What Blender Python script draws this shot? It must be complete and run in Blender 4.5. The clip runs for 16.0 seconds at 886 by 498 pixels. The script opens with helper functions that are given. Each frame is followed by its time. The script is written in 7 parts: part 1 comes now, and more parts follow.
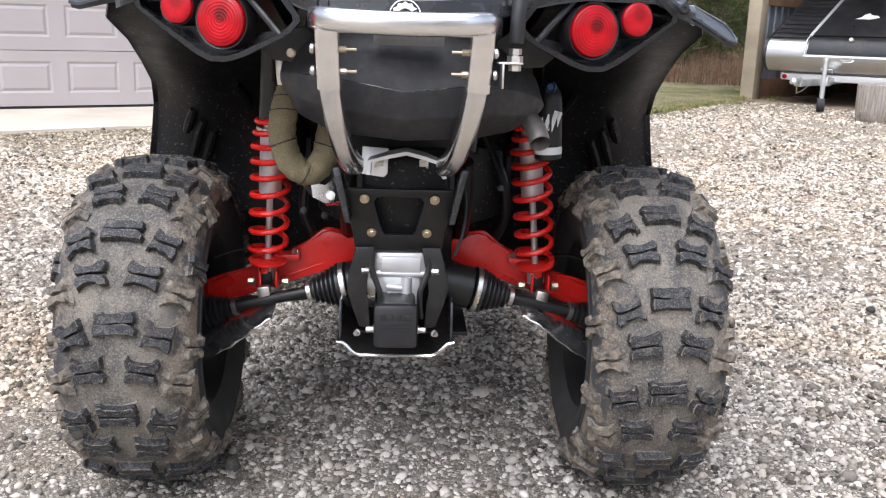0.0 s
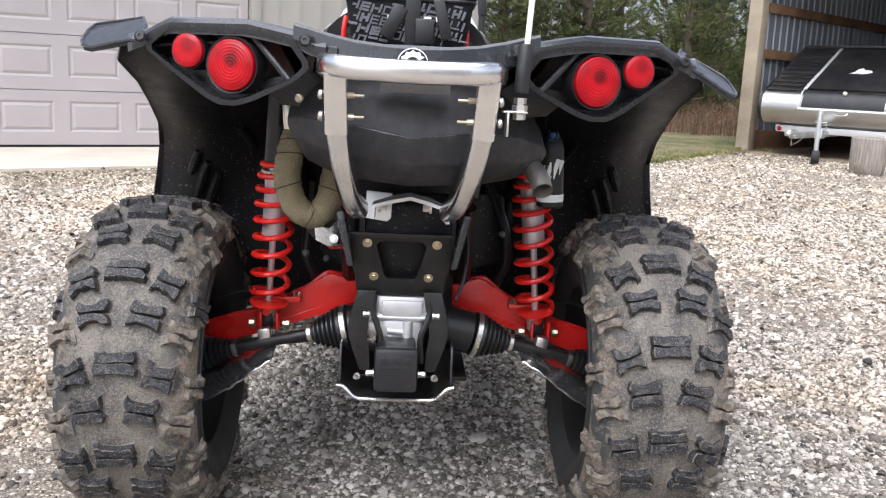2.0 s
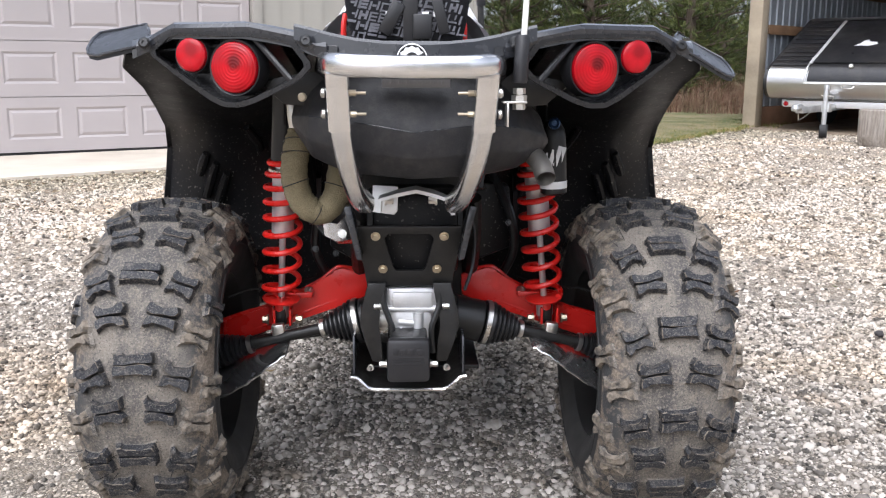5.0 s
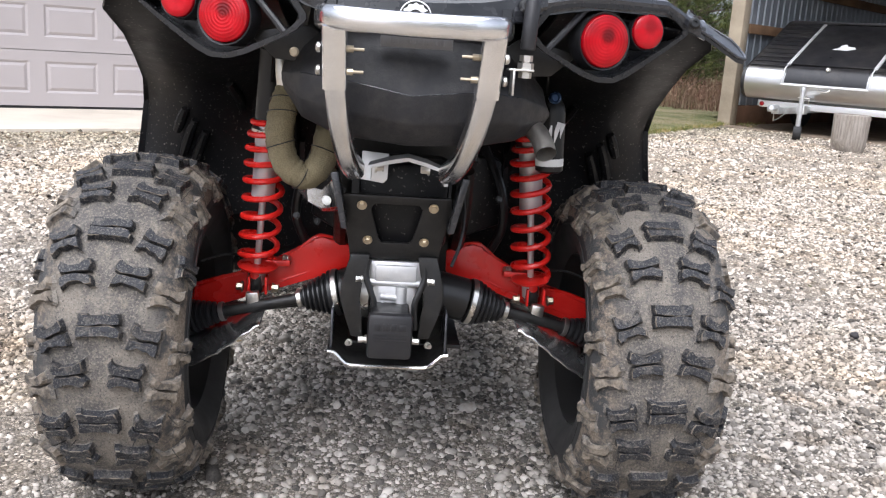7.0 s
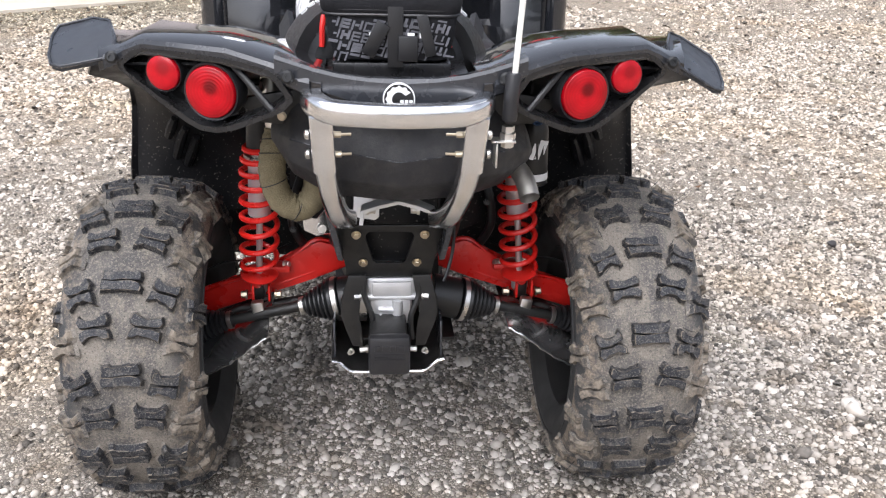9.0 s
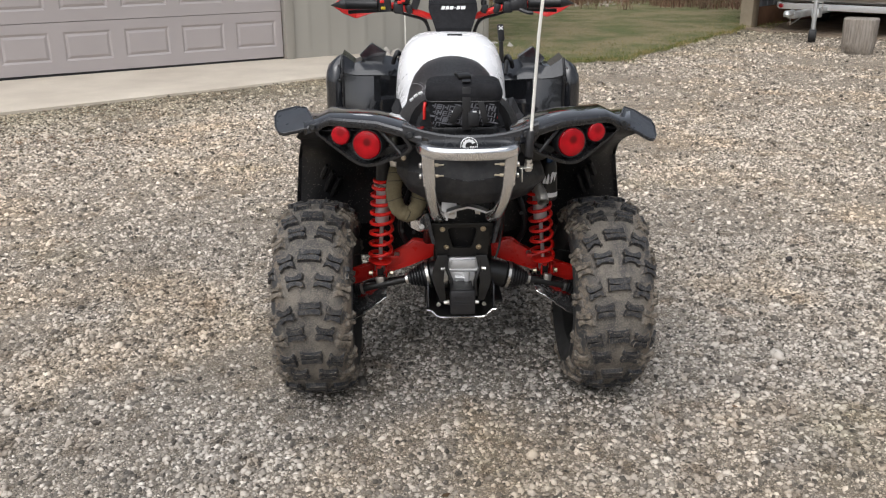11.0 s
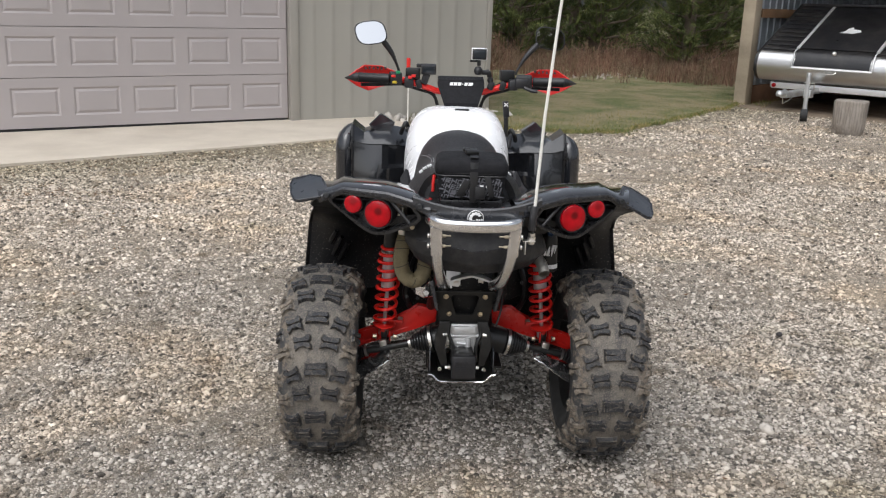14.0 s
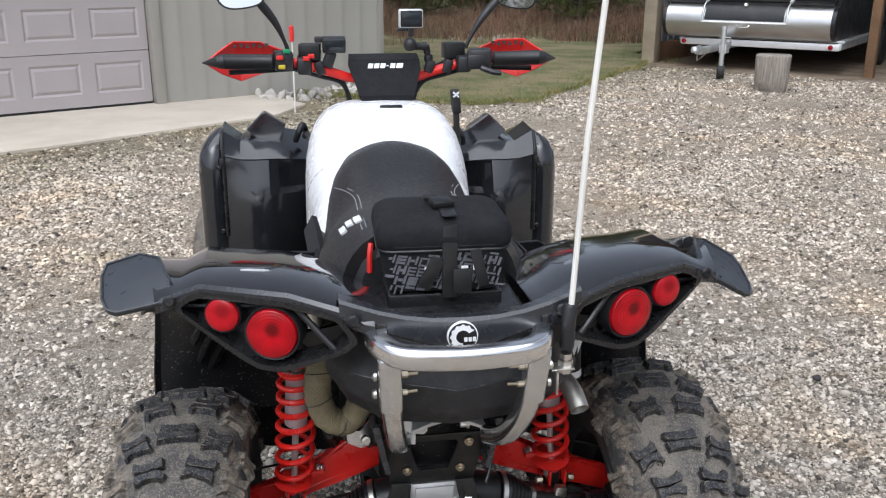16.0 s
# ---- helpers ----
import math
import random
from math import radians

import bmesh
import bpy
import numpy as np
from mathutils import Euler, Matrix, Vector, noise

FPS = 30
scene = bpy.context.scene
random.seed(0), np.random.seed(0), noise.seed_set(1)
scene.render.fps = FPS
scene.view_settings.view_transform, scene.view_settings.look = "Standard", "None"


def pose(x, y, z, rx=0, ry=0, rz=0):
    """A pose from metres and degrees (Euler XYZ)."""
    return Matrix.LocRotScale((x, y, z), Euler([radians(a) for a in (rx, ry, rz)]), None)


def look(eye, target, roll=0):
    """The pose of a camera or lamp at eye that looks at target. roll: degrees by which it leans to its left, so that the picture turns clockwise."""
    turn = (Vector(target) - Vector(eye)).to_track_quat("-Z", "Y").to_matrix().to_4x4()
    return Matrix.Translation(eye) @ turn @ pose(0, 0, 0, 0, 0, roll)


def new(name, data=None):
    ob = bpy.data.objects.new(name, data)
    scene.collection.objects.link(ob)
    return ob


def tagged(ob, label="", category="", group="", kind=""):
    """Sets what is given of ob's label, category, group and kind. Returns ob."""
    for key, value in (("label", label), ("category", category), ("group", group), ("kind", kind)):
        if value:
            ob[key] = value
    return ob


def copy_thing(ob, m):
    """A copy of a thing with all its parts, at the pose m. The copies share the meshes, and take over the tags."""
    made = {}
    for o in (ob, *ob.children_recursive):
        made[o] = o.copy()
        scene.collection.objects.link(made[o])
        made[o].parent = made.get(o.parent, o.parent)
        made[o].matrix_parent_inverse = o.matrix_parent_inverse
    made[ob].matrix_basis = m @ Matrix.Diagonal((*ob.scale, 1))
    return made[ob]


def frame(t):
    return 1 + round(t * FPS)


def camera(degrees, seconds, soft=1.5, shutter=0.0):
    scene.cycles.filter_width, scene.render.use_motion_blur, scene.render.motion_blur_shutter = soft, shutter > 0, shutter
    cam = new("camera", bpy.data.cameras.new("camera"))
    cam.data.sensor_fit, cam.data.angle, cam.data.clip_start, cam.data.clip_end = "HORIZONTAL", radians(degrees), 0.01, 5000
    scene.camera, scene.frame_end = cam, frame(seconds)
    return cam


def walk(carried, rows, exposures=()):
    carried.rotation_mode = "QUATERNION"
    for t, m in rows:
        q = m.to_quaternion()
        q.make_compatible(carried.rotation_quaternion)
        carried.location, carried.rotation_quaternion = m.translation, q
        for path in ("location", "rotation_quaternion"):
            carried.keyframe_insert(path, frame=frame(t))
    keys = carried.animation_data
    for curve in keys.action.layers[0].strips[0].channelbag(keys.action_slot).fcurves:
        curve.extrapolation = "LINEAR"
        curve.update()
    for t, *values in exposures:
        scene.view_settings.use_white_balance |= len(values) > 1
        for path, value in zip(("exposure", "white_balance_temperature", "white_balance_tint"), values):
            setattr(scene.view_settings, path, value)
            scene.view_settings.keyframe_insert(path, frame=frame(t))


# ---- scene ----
cam = camera(52.9, 16.0, soft=1.2)
PATH = [
    (0, (0.049, -1.475, 0.814), (0.082, 0.467, 0.338), 1.7),
    (0.5, (0.026, -1.48, 0.821), (0.045, 0.465, 0.357), 3.3),
    (1, (0.038, -1.49, 0.821), (0.072, 0.463, 0.39), 2.7),
    (1.5, (0.041, -1.486, 0.818), (0.085, 0.474, 0.421), 2.5),
    (2, (0.038, -1.484, 0.816), (0.078, 0.48, 0.438), 2.7),
    (2.5, (0.044, -1.5, 0.823), (0.095, 0.466, 0.461), 2.1),
    (3, (0.042, -1.472, 0.812), (0.076, 0.484, 0.396), 1.5),
    (3.5, (0.041, -1.467, 0.812), (0.043, 0.476, 0.339), 1.3),
    (4, (0.038, -1.48, 0.817), (0.041, 0.467, 0.362), 1.1),
    (4.5, (0.041, -1.499, 0.82), (0.042, 0.457, 0.402), 0.4),
    (4.7, (0.046, -1.51, 0.824), (0.057, 0.449, 0.423), 0.0),
    (6.8, (0.006, -1.440, 0.791), (0.108, 0.512, 0.362), 4.3),
    (7, (0.01, -1.443, 0.795), (0.102, 0.506, 0.356), 3.9),
    (7.5, (0.002, -1.443, 0.802), (0.086, 0.502, 0.344), 2.6),
    (8, (-0.003, -1.394, 0.793), (0.147, 0.545, 0.326), 3.6),
    (8.5, (-0.025, -1.259, 0.897), (0.172, 0.643, 0.312), 3.7),
    (8.8, (-0.011, -1.313, 1.044), (0.142, 0.538, 0.303), 2.6),
    (9, (-0.002, -1.413, 1.135), (0.118, 0.409, 0.32), 1.7),
    (9.2, (0.002, -1.524, 1.223), (0.075, 0.276, 0.353), 1.2),
    (11.3, (-0.06, -2.551, 1.345), (-0.081, -0.657, 0.703), -0.99),
    (11.5, (-0.06, -2.626, 1.354), (-0.1, -0.729, 0.723), -1.55),
    (12, (-0.098, -2.842, 1.346), (-0.155, -0.924, 0.782), -1.78),
    (12.5, (-0.132, -3.048, 1.376), (-0.153, -1.115, 0.862), -0.35),
    (13, (-0.137, -3.023, 1.373), (-0.13, -1.086, 0.872), 0.58),
    (13.5, (-0.109, -2.807, 1.369), (-0.098, -0.881, 0.83), 1.05),
    (14, (-0.091, -2.521, 1.378), (-0.076, -0.594, 0.843), 1.7),
    (14.5, (-0.169, -2.287, 1.375), (-0.05, -0.356, 0.867), 1.18),
    (15, (-0.22, -2.03, 1.37), (-0.013, -0.117, 0.824), 0.39),
    (15.5, (-0.153, -1.698, 1.357), (0.044, 0.204, 0.77), 0.24),
    (16, (-0.166, -1.36, 1.316), (0.086, 0.53, 0.71), 0.14),
]
EXPOSURES = [(0, 0.93, 5910, 13), (4.7, 0.93, 5910, 13), (8.0, 0.95, 5910, 13), (9.2, 0.90, 6030, 13), (11.3, 0.11, 6230, 10), (13, 0.12, 6230, 10), (14.5, 0.18, 6080, 10), (15.5, 0.27, 5860, 10), (16, 0.32, 5830, 10)]
walk(cam, [(t, look(eye, target, roll)) for t, eye, target, roll in PATH], EXPOSURES)

# ---- world, sun, exposure ----
scene.view_settings.exposure = 0.0
world = bpy.data.worlds.new("overcast")
scene.world = world
world.use_nodes = True
wn = world.node_tree
wn.nodes.clear()
w_out = wn.nodes.new("ShaderNodeOutputWorld")
w_bg = wn.nodes.new("ShaderNodeBackground")
w_sky = wn.nodes.new("ShaderNodeTexSky")
w_hsv = wn.nodes.new("ShaderNodeHueSaturation")
w_sky.sky_type = "NISHITA"
w_sky.sun_disc = False
w_sky.sun_elevation = radians(48)
w_sky.sun_rotation = radians(200)
w_sky.dust_density = 4.0
w_sky.air_density = 1.0
w_hsv.inputs["Saturation"].default_value = 0.28
w_bg.inputs["Strength"].default_value = 0.122
wn.links.new(w_sky.outputs[0], w_hsv.inputs["Color"])
wn.links.new(w_hsv.outputs[0], w_bg.inputs["Color"])
wn.links.new(w_bg.outputs[0], w_out.inputs["Surface"])

sun_data = bpy.data.lights.new("sun", "SUN")
sun_data.energy = 2.0
sun_data.angle = radians(80)
sun_data.color = (1.0, 0.97, 0.93)
sun = new("sun", sun_data)
sun.matrix_world = look((-2.0, -2.5, 12), (0, 0, 0))


# ---- materials ----
class Nodes:
    """Short ways to wire a node material."""

    def __init__(self, name):
        self.m = bpy.data.materials.new(name)
        self.m.use_nodes = True
        self.t = self.m.node_tree
        self.b = self.t.nodes["Principled BSDF"]
        self.co = self.node("ShaderNodeTexCoord").outputs["Object"]

    def node(self, kind, **values):
        n = self.t.nodes.new(kind)
        for k, v in values.items():
            n.inputs[k.replace("_", " ")].default_value = v
        return n

    def link(self, a, b):
        self.t.links.new(a, b)

    def noise(self, scale, detail=4.0, rough=0.55, vec=None, stretch=None):
        n = self.node("ShaderNodeTexNoise", Scale=scale, Detail=detail, Roughness=rough)
        src = vec or self.co
        if stretch:
            mp = self.node("ShaderNodeMapping", Scale=stretch)
            self.link(src, mp.inputs["Vector"])
            src = mp.outputs[0]
        self.link(src, n.inputs["Vector"])
        return n.outputs["Fac"]

    def ramp(self, fac, *stops):
        n = self.node("ShaderNodeValToRGB")
        e = n.color_ramp.elements
        while len(e) < len(stops):
            e.new(0.5)
        for el, (p, c) in zip(e, stops):
            el.position = p
            el.color = (*c, 1) if not isinstance(c, (int, float)) else (c, c, c, 1)
        self.link(fac, n.inputs["Fac"])
        return n.outputs["Color"]

    def mix(self, fac, a, b, mode="MIX"):
        n = self.t.nodes.new("ShaderNodeMix")
        n.data_type = "RGBA"
        n.blend_type = mode
        for sock, v in ((n.inputs[0], fac), (n.inputs[6], a), (n.inputs[7], b)):
            if isinstance(v, (int, float)):
                sock.default_value = v
            elif isinstance(v, tuple):
                sock.default_value = (*v, 1)
            else:
                self.link(v, sock)
        return n.outputs[2]

    def bump(self, height, strength, distance=0.01, after=None):
        n = self.node("ShaderNodeBump", Strength=strength, Distance=distance)
        self.link(height, n.inputs["Height"])
        if after:
            self.link(after, n.inputs["Normal"])
        return n.outputs[0]

    def done(self, color=None, rough=None, metal=0.0, normal=None, **extra):
        for key, v in (("Base Color", color), ("Roughness", rough), ("Normal", normal)):
            if v is None:
                continue
            if isinstance(v, (int, float)):
                self.b.inputs[key].default_value = v
            elif isinstance(v, tuple):
                self.b.inputs[key].default_value = (*v, 1)
            else:
                self.link(v, self.b.inputs[key])
        self.b.inputs["Metallic"].default_value = metal
        for k, v in extra.items():
            self.b.inputs[k.replace("_", " ")].default_value = v
        return self.m


def surface(name, color, rough, metal=0.0, vary=0.25, scale=30.0, bump=0.05, dust=0.0, dust_color=(0.30, 0.26, 0.21), **extra):
    """A worn surface: colour varied at two scales, uneven gloss, fine relief and a film of dust."""
    n = Nodes(name)
    big, small = n.noise(scale * 0.2), n.noise(scale * 4, 3.0)
    dark = tuple(c * (1 - vary) for c in color)
    light = tuple(min(1.0, c * (1 + vary)) for c in color)
    c = n.mix(n.ramp(big, (0.35, 0.0), (0.65, 1.0)), dark, light)
    c = n.mix(n.ramp(small, (0.4, 0.0), (0.7, vary)), c, light)
    if dust:
        c = n.mix(n.ramp(n.noise(scale * 0.5, 6.0, 0.7), (0.45, 0.0), (0.75, dust)), c, dust_color)
    r = n.ramp(n.noise(scale * 0.7, 5.0), (0.3, max(0.02, rough - 0.08)), (0.7, min(1.0, rough + 0.1)))
    return n.done(c, r, metal, n.bump(small, bump, 0.004), **extra)


MAT = {}
MAT["plastic"] = surface("black_moulded_plastic", (0.016, 0.016, 0.018), 0.40, vary=0.12, bump=0.03, scale=60, dust=0.03)
MAT["gloss"] = surface("black_gloss_plastic", (0.011, 0.011, 0.013), 0.10, bump=0.004, dust=0.02, Coat_Weight=1.0, Coat_Roughness=0.04)
MAT["satin"] = surface("grey_black_satin_plastic", (0.026, 0.028, 0.033), 0.24, vary=0.10, bump=0.015, scale=60, dust=0.025, Coat_Weight=0.5, Coat_Roughness=0.12)
MAT["flap"] = surface("grey_flexible_plastic", (0.034, 0.038, 0.046), 0.34, vary=0.10, bump=0.02, scale=60, dust=0.03)
_n = Nodes("black_liner_plastic")
_c = _n.mix(_n.ramp(_n.noise(7.0, 6.0, 0.7), (0.45, 0.0), (0.70, 0.5)), (0.008, 0.008, 0.009), (0.020, 0.019, 0.018))
_c = _n.mix(_n.ramp(_n.noise(190.0, 2.0, 0.4), (0.66, 0.0), (0.71, 0.8)), _c, (0.14, 0.130, 0.115))
MAT["liner"] = _n.done(_c, _n.ramp(_n.noise(20.0), (0.3, 0.30), (0.7, 0.46)), 0.0, _n.bump(_n.noise(120.0), 0.06, 0.003), Specular_IOR_Level=0.26)
MAT["frame"] = surface("black_powder_coat", (0.010, 0.010, 0.010), 0.42, bump=0.10, scale=80, dust=0.05)
MAT["red"] = surface("red_powder_coat", (0.70, 0.018, 0.012), 0.28, vary=0.10, bump=0.03, dust=0.04)
MAT["red_plastic"] = surface("red_plastic", (0.70, 0.025, 0.020), 0.38, vary=0.1, bump=0.02)
MAT["white"] = surface("white_gloss_plastic", (0.80, 0.80, 0.81), 0.25, vary=0.03, bump=0.0)
_n = Nodes("brushed_aluminium")
_g = _n.noise(60.0, 3.0, 0.5, stretch=(0.15, 1, 1))
MAT["alu"] = _n.done(_n.mix(_n.ramp(_g, (0.3, 0.0), (0.7, 1.0)), (0.80, 0.80, 0.81), (0.90, 0.90, 0.905)), _n.ramp(_n.noise(9.0, 2.0), (0.3, 0.15), (0.7, 0.24)), 1.0)
MAT["alu_dull"] = surface("dull_cast_aluminium", (0.70, 0.70, 0.70), 0.50, 0.75, vary=0.12, bump=0.15, dust=0.12)
MAT["guard"] = surface("scuffed_bright_aluminium", (0.74, 0.73, 0.73), 0.24, 0.95, vary=0.15, scale=14, bump=0.08, dust=0.10)
MAT["steel"] = surface("zinc_steel", (0.70, 0.68, 0.64), 0.32, 1.0, vary=0.15, bump=0.05)
MAT["gold"] = surface("yellow_zinc_bolt", (0.60, 0.52, 0.39), 0.35, 1.0, vary=0.2, bump=0.05)
MAT["boot"] = surface("black_rubber_boot", (0.012, 0.012, 0.013), 0.36, bump=0.04)
MAT["muffler"] = surface("black_heat_paint", (0.016, 0.016, 0.018), 0.52, bump=0.12, scale=90, dust=0.08)
MAT["seat"] = surface("black_vinyl", (0.014, 0.014, 0.015), 0.42, vary=0.10, bump=0.06, scale=220, dust=0.0)
MAT["canvas"] = surface("black_woven_nylon", (0.011, 0.011, 0.013), 0.75, bump=0.35, scale=200, Specular_IOR_Level=0.25)
MAT["print"] = surface("grey_fabric_print", (0.115, 0.115, 0.13), 0.7, bump=0.2, scale=200)
MAT["bolt_dark"] = surface("dark_bolt", (0.03, 0.03, 0.03), 0.35, 0.6)
MAT["stainless"] = surface("stained_stainless", (0.62, 0.59, 0.54), 0.36, 0.9, vary=0.25, bump=0.04)
MAT["whip"] = surface("white_fibreglass", (0.78, 0.76, 0.70), 0.4, vary=0.06, bump=0.02)
MAT["white_mark"] = surface("white_decal", (0.80, 0.80, 0.80), 0.4, vary=0.03, bump=0.0)
MAT["grey_mark"] = surface("grey_decal", (0.25, 0.25, 0.26), 0.4, vary=0.1, bump=0.0)
MAT["housing"] = surface("matt_black_housing", (0.013, 0.013, 0.014), 0.27, vary=0.12, bump=0.012, scale=60, dust=0.02)
MAT["fender"] = surface("black_semi_gloss_plastic", (0.013, 0.014, 0.017), 0.17, vary=0.10, bump=0.006, dust=0.02, Coat_Weight=0.8, Coat_Roughness=0.06)
MAT["trim_alu"] = surface("bright_satin_aluminium", (0.80, 0.80, 0.80), 0.45, 0.6, vary=0.05, scale=10, bump=0.02)
MAT["screen"] = surface("dark_screen", (0.02, 0.025, 0.03), 0.12, vary=0.1, bump=0.0)
_n = Nodes("aluminium_tread_sheet")
_mp = _n.node("ShaderNodeMapping", Scale=(1, 1.0, 1.0))
_mp.inputs["Rotation"].default_value = (0, radians(45), 0)
_n.link(_n.co, _mp.inputs["Vector"])
_ck = _n.node("ShaderNodeTexChecker", Scale=56.0)
_n.link(_mp.outputs[0], _ck.inputs["Vector"])
MAT["trailer_alu"] = _n.done(_n.mix(_n.ramp(_n.noise(3.0), (0.3, 0.0), (0.7, 1.0)), (0.60, 0.60, 0.60), (0.68, 0.68, 0.675)), 0.34, 1.0, _n.bump(_ck.outputs["Fac"], 0.25, 0.002))
MAT["galv"] = surface("galvanised_steel", (0.62, 0.63, 0.63), 0.45, 0.8, vary=0.15, scale=25, bump=0.05)
MAT["cover"] = surface("black_cover_plastic", (0.014, 0.014, 0.016), 0.35, vary=0.2, scale=8, bump=0.05, dust=0.10)
MAT["blue_anodised"] = surface("blue_anodised_cap", (0.03, 0.06, 0.13), 0.3, 0.7)
MAT["green_switch"] = surface("green_switch", (0.02, 0.30, 0.12), 0.4)
MAT["yellow_switch"] = surface("yellow_switch", (0.65, 0.50, 0.03), 0.4)


def lens_material(name, color, rings, sectors, spot):
    """Red moulded lens: fine rings and centre painted lighter, wedge sectors and a lamp bulb dark behind it."""
    n = Nodes(name)
    n.b.inputs["Transmission Weight"].default_value = 0.0
    fine = n.noise(260.0, 2.0)
    w = n.node("ShaderNodeTexWave", Scale=rings, Distortion=0.2)
    w.wave_type, w.rings_direction = "RINGS", "Y"
    n.link(n.co, w.inputs["Vector"])
    turn = n.node("ShaderNodeTexGradient")
    turn.gradient_type = "RADIAL"
    spin = n.node("ShaderNodeMapping")
    spin.inputs["Rotation"].default_value = (radians(90), 0, 0)
    n.link(n.co, spin.inputs["Vector"])
    n.link(spin.outputs["Vector"], turn.inputs["Vector"])
    wedge = n.node("ShaderNodeMath")
    wedge.operation = "MULTIPLY"
    n.link(turn.outputs["Fac"], wedge.inputs[0])
    wedge.inputs[1].default_value = sectors
    saw = n.node("ShaderNodeMath")
    saw.operation = "PINGPONG"
    n.link(wedge.outputs[0], saw.inputs[0])
    saw.inputs[1].default_value = 1.0
    # Highlights on the ridges are put into the colour as lighter rings.
    bright = tuple(min(1, v * 1.7) for v in color)
    c = n.mix(n.ramp(w.outputs["Fac"], (0.3, 0.0), (0.8, 0.30)), color, bright)
    c = n.mix(n.ramp(saw.outputs[0], (0.2, 0.0), (0.8, 0.45)), c, tuple(v * 0.55 for v in color))
    # Middle painted brighter, as if light gathered in the lens.
    rim = n.node("ShaderNodeVectorMath")
    rim.operation = "DISTANCE"
    n.link(n.co, rim.inputs[0])
    rim.inputs[1].default_value = (0.0, 0.0, -0.004)
    c = n.mix(n.ramp(rim.outputs["Value"], (0.012, 0.55), (0.036, 0.0)), c, tuple(min(1, v * 2.0) for v in color))
    away = n.node("ShaderNodeVectorMath")
    away.operation = "DISTANCE"
    n.link(n.co, away.inputs[0])
    away.inputs[1].default_value = (0.002, -0.004, 0.008)
    c = n.mix(n.ramp(away.outputs["Value"], (0.007, 0.0), (0.014, 1.0)), tuple(v * spot for v in color), c)
    bmp = n.bump(w.outputs["Fac"], 0.15, 0.003)
    return n.done(c, 0.12, 0.0, n.bump(fine, 0.08, 0.002, bmp), Coat_Weight=0.10, Coat_Roughness=0.06, Specular_IOR_Level=0.3)


MAT["lens"] = lens_material("red_lamp_lens", (0.31, 0.0016, 0.006), 68.0, 10, 0.38)
MAT["reflector"] = lens_material("red_reflector", (0.31, 0.003, 0.008), 200.0, 12, 0.8)

# mirror glass
_n = Nodes("mirror_glass")
MAT["mirror"] = _n.done((0.92, 0.93, 0.94), 0.02, 1.0)

# rubber tread with dried mud, and the cleaner faces of the lugs
_n = Nodes("muddy_tyre_rubber")
_geo = _n.node("ShaderNodeNewGeometry").outputs["Position"]
_mud = _n.ramp(_n.noise(11.0, 9.0, 0.74, vec=_geo), (0.40, 0.0), (0.56, 1.0))
_grit = _n.noise(300.0, 3.0, vec=_geo)
_clump = _n.noise(55.0, 5.0, 0.7, vec=_geo)
_c = _n.mix(_mud, (0.076, 0.071, 0.066), (0.192, 0.170, 0.142))
_c = _n.mix(_n.ramp(_n.noise(26.0, 5.0, 0.65, vec=_geo, stretch=(1.0, 0.25, 0.25)), (0.48, 0.0), (0.64, 0.8)), _c, (0.070, 0.067, 0.065))
_c = _n.mix(_n.ramp(_clump, (0.54, 0.0), (0.68, 0.6)), _c, (0.250, 0.212, 0.166))
_c = _n.mix(_n.ramp(_grit, (0.50, 0.0), (0.66, 0.6)), _c, (0.29, 0.255, 0.21))
_c = _n.mix(_n.ramp(_n.noise(420.0, 2.0, vec=_geo), (0.58, 0.0), (0.66, 0.7)), _c, (0.040, 0.038, 0.036))
_sep = _n.node("ShaderNodeSeparateXYZ")
_n.link(_n.co, _sep.inputs[0])
_abs = _n.node("ShaderNodeMath")
_abs.operation = "ABSOLUTE"
_n.link(_sep.outputs["X"], _abs.inputs[0])
_side = _n.ramp(_abs.outputs[0], (0.062, 0.0), (0.092, 1.0))
_clod = _n.ramp(_n.noise(24.0, 6.0, 0.7, vec=_geo), (0.44, 0.0), (0.54, 1.0))
_c = _n.mix(_side, _c, _n.mix(_clod, (0.046, 0.046, 0.046), _n.mix(_n.ramp(_grit, (0.45, 0.0), (0.6, 1.0)), (0.15, 0.122, 0.094), (0.235, 0.192, 0.148))))
MAT["tyre"] = _n.done(_c, 0.85, 0.0, _n.bump(_clump, 0.5, 0.006, _n.bump(_grit, 0.6, 0.003)))
_n = Nodes("worn_lug_rubber")
_geo = _n.node("ShaderNodeNewGeometry").outputs["Position"]
_c = _n.mix(_n.ramp(_n.noise(75.0, 6.0, 0.75, vec=_geo), (0.50, 0.0), (0.69, 0.8)), (0.0115, 0.013, 0.0175), (0.125, 0.110, 0.092))
_c = _n.mix(_n.ramp(_n.noise(380.0, 3.0, vec=_geo), (0.54, 0.0), (0.66, 0.7)), _c, (0.16, 0.147, 0.126))
MAT["lug"] = _n.done(_c, 0.62, 0.0, _n.bump(_n.noise(160.0, 4.0, vec=_geo), 0.6, 0.004))
_n = Nodes("mud_caked_lug")
_geo = _n.node("ShaderNodeNewGeometry").outputs["Position"]
_c = _n.mix(_n.ramp(_n.noise(60.0, 6.0, 0.7, vec=_geo), (0.38, 0.0), (0.62, 1.0)), (0.05, 0.045, 0.040), (0.245, 0.205, 0.158))
MAT["lug_mud"] = _n.done(_c, 0.85, 0.0, _n.bump(_n.noise(170.0, 4.0, vec=_geo), 0.7, 0.004))

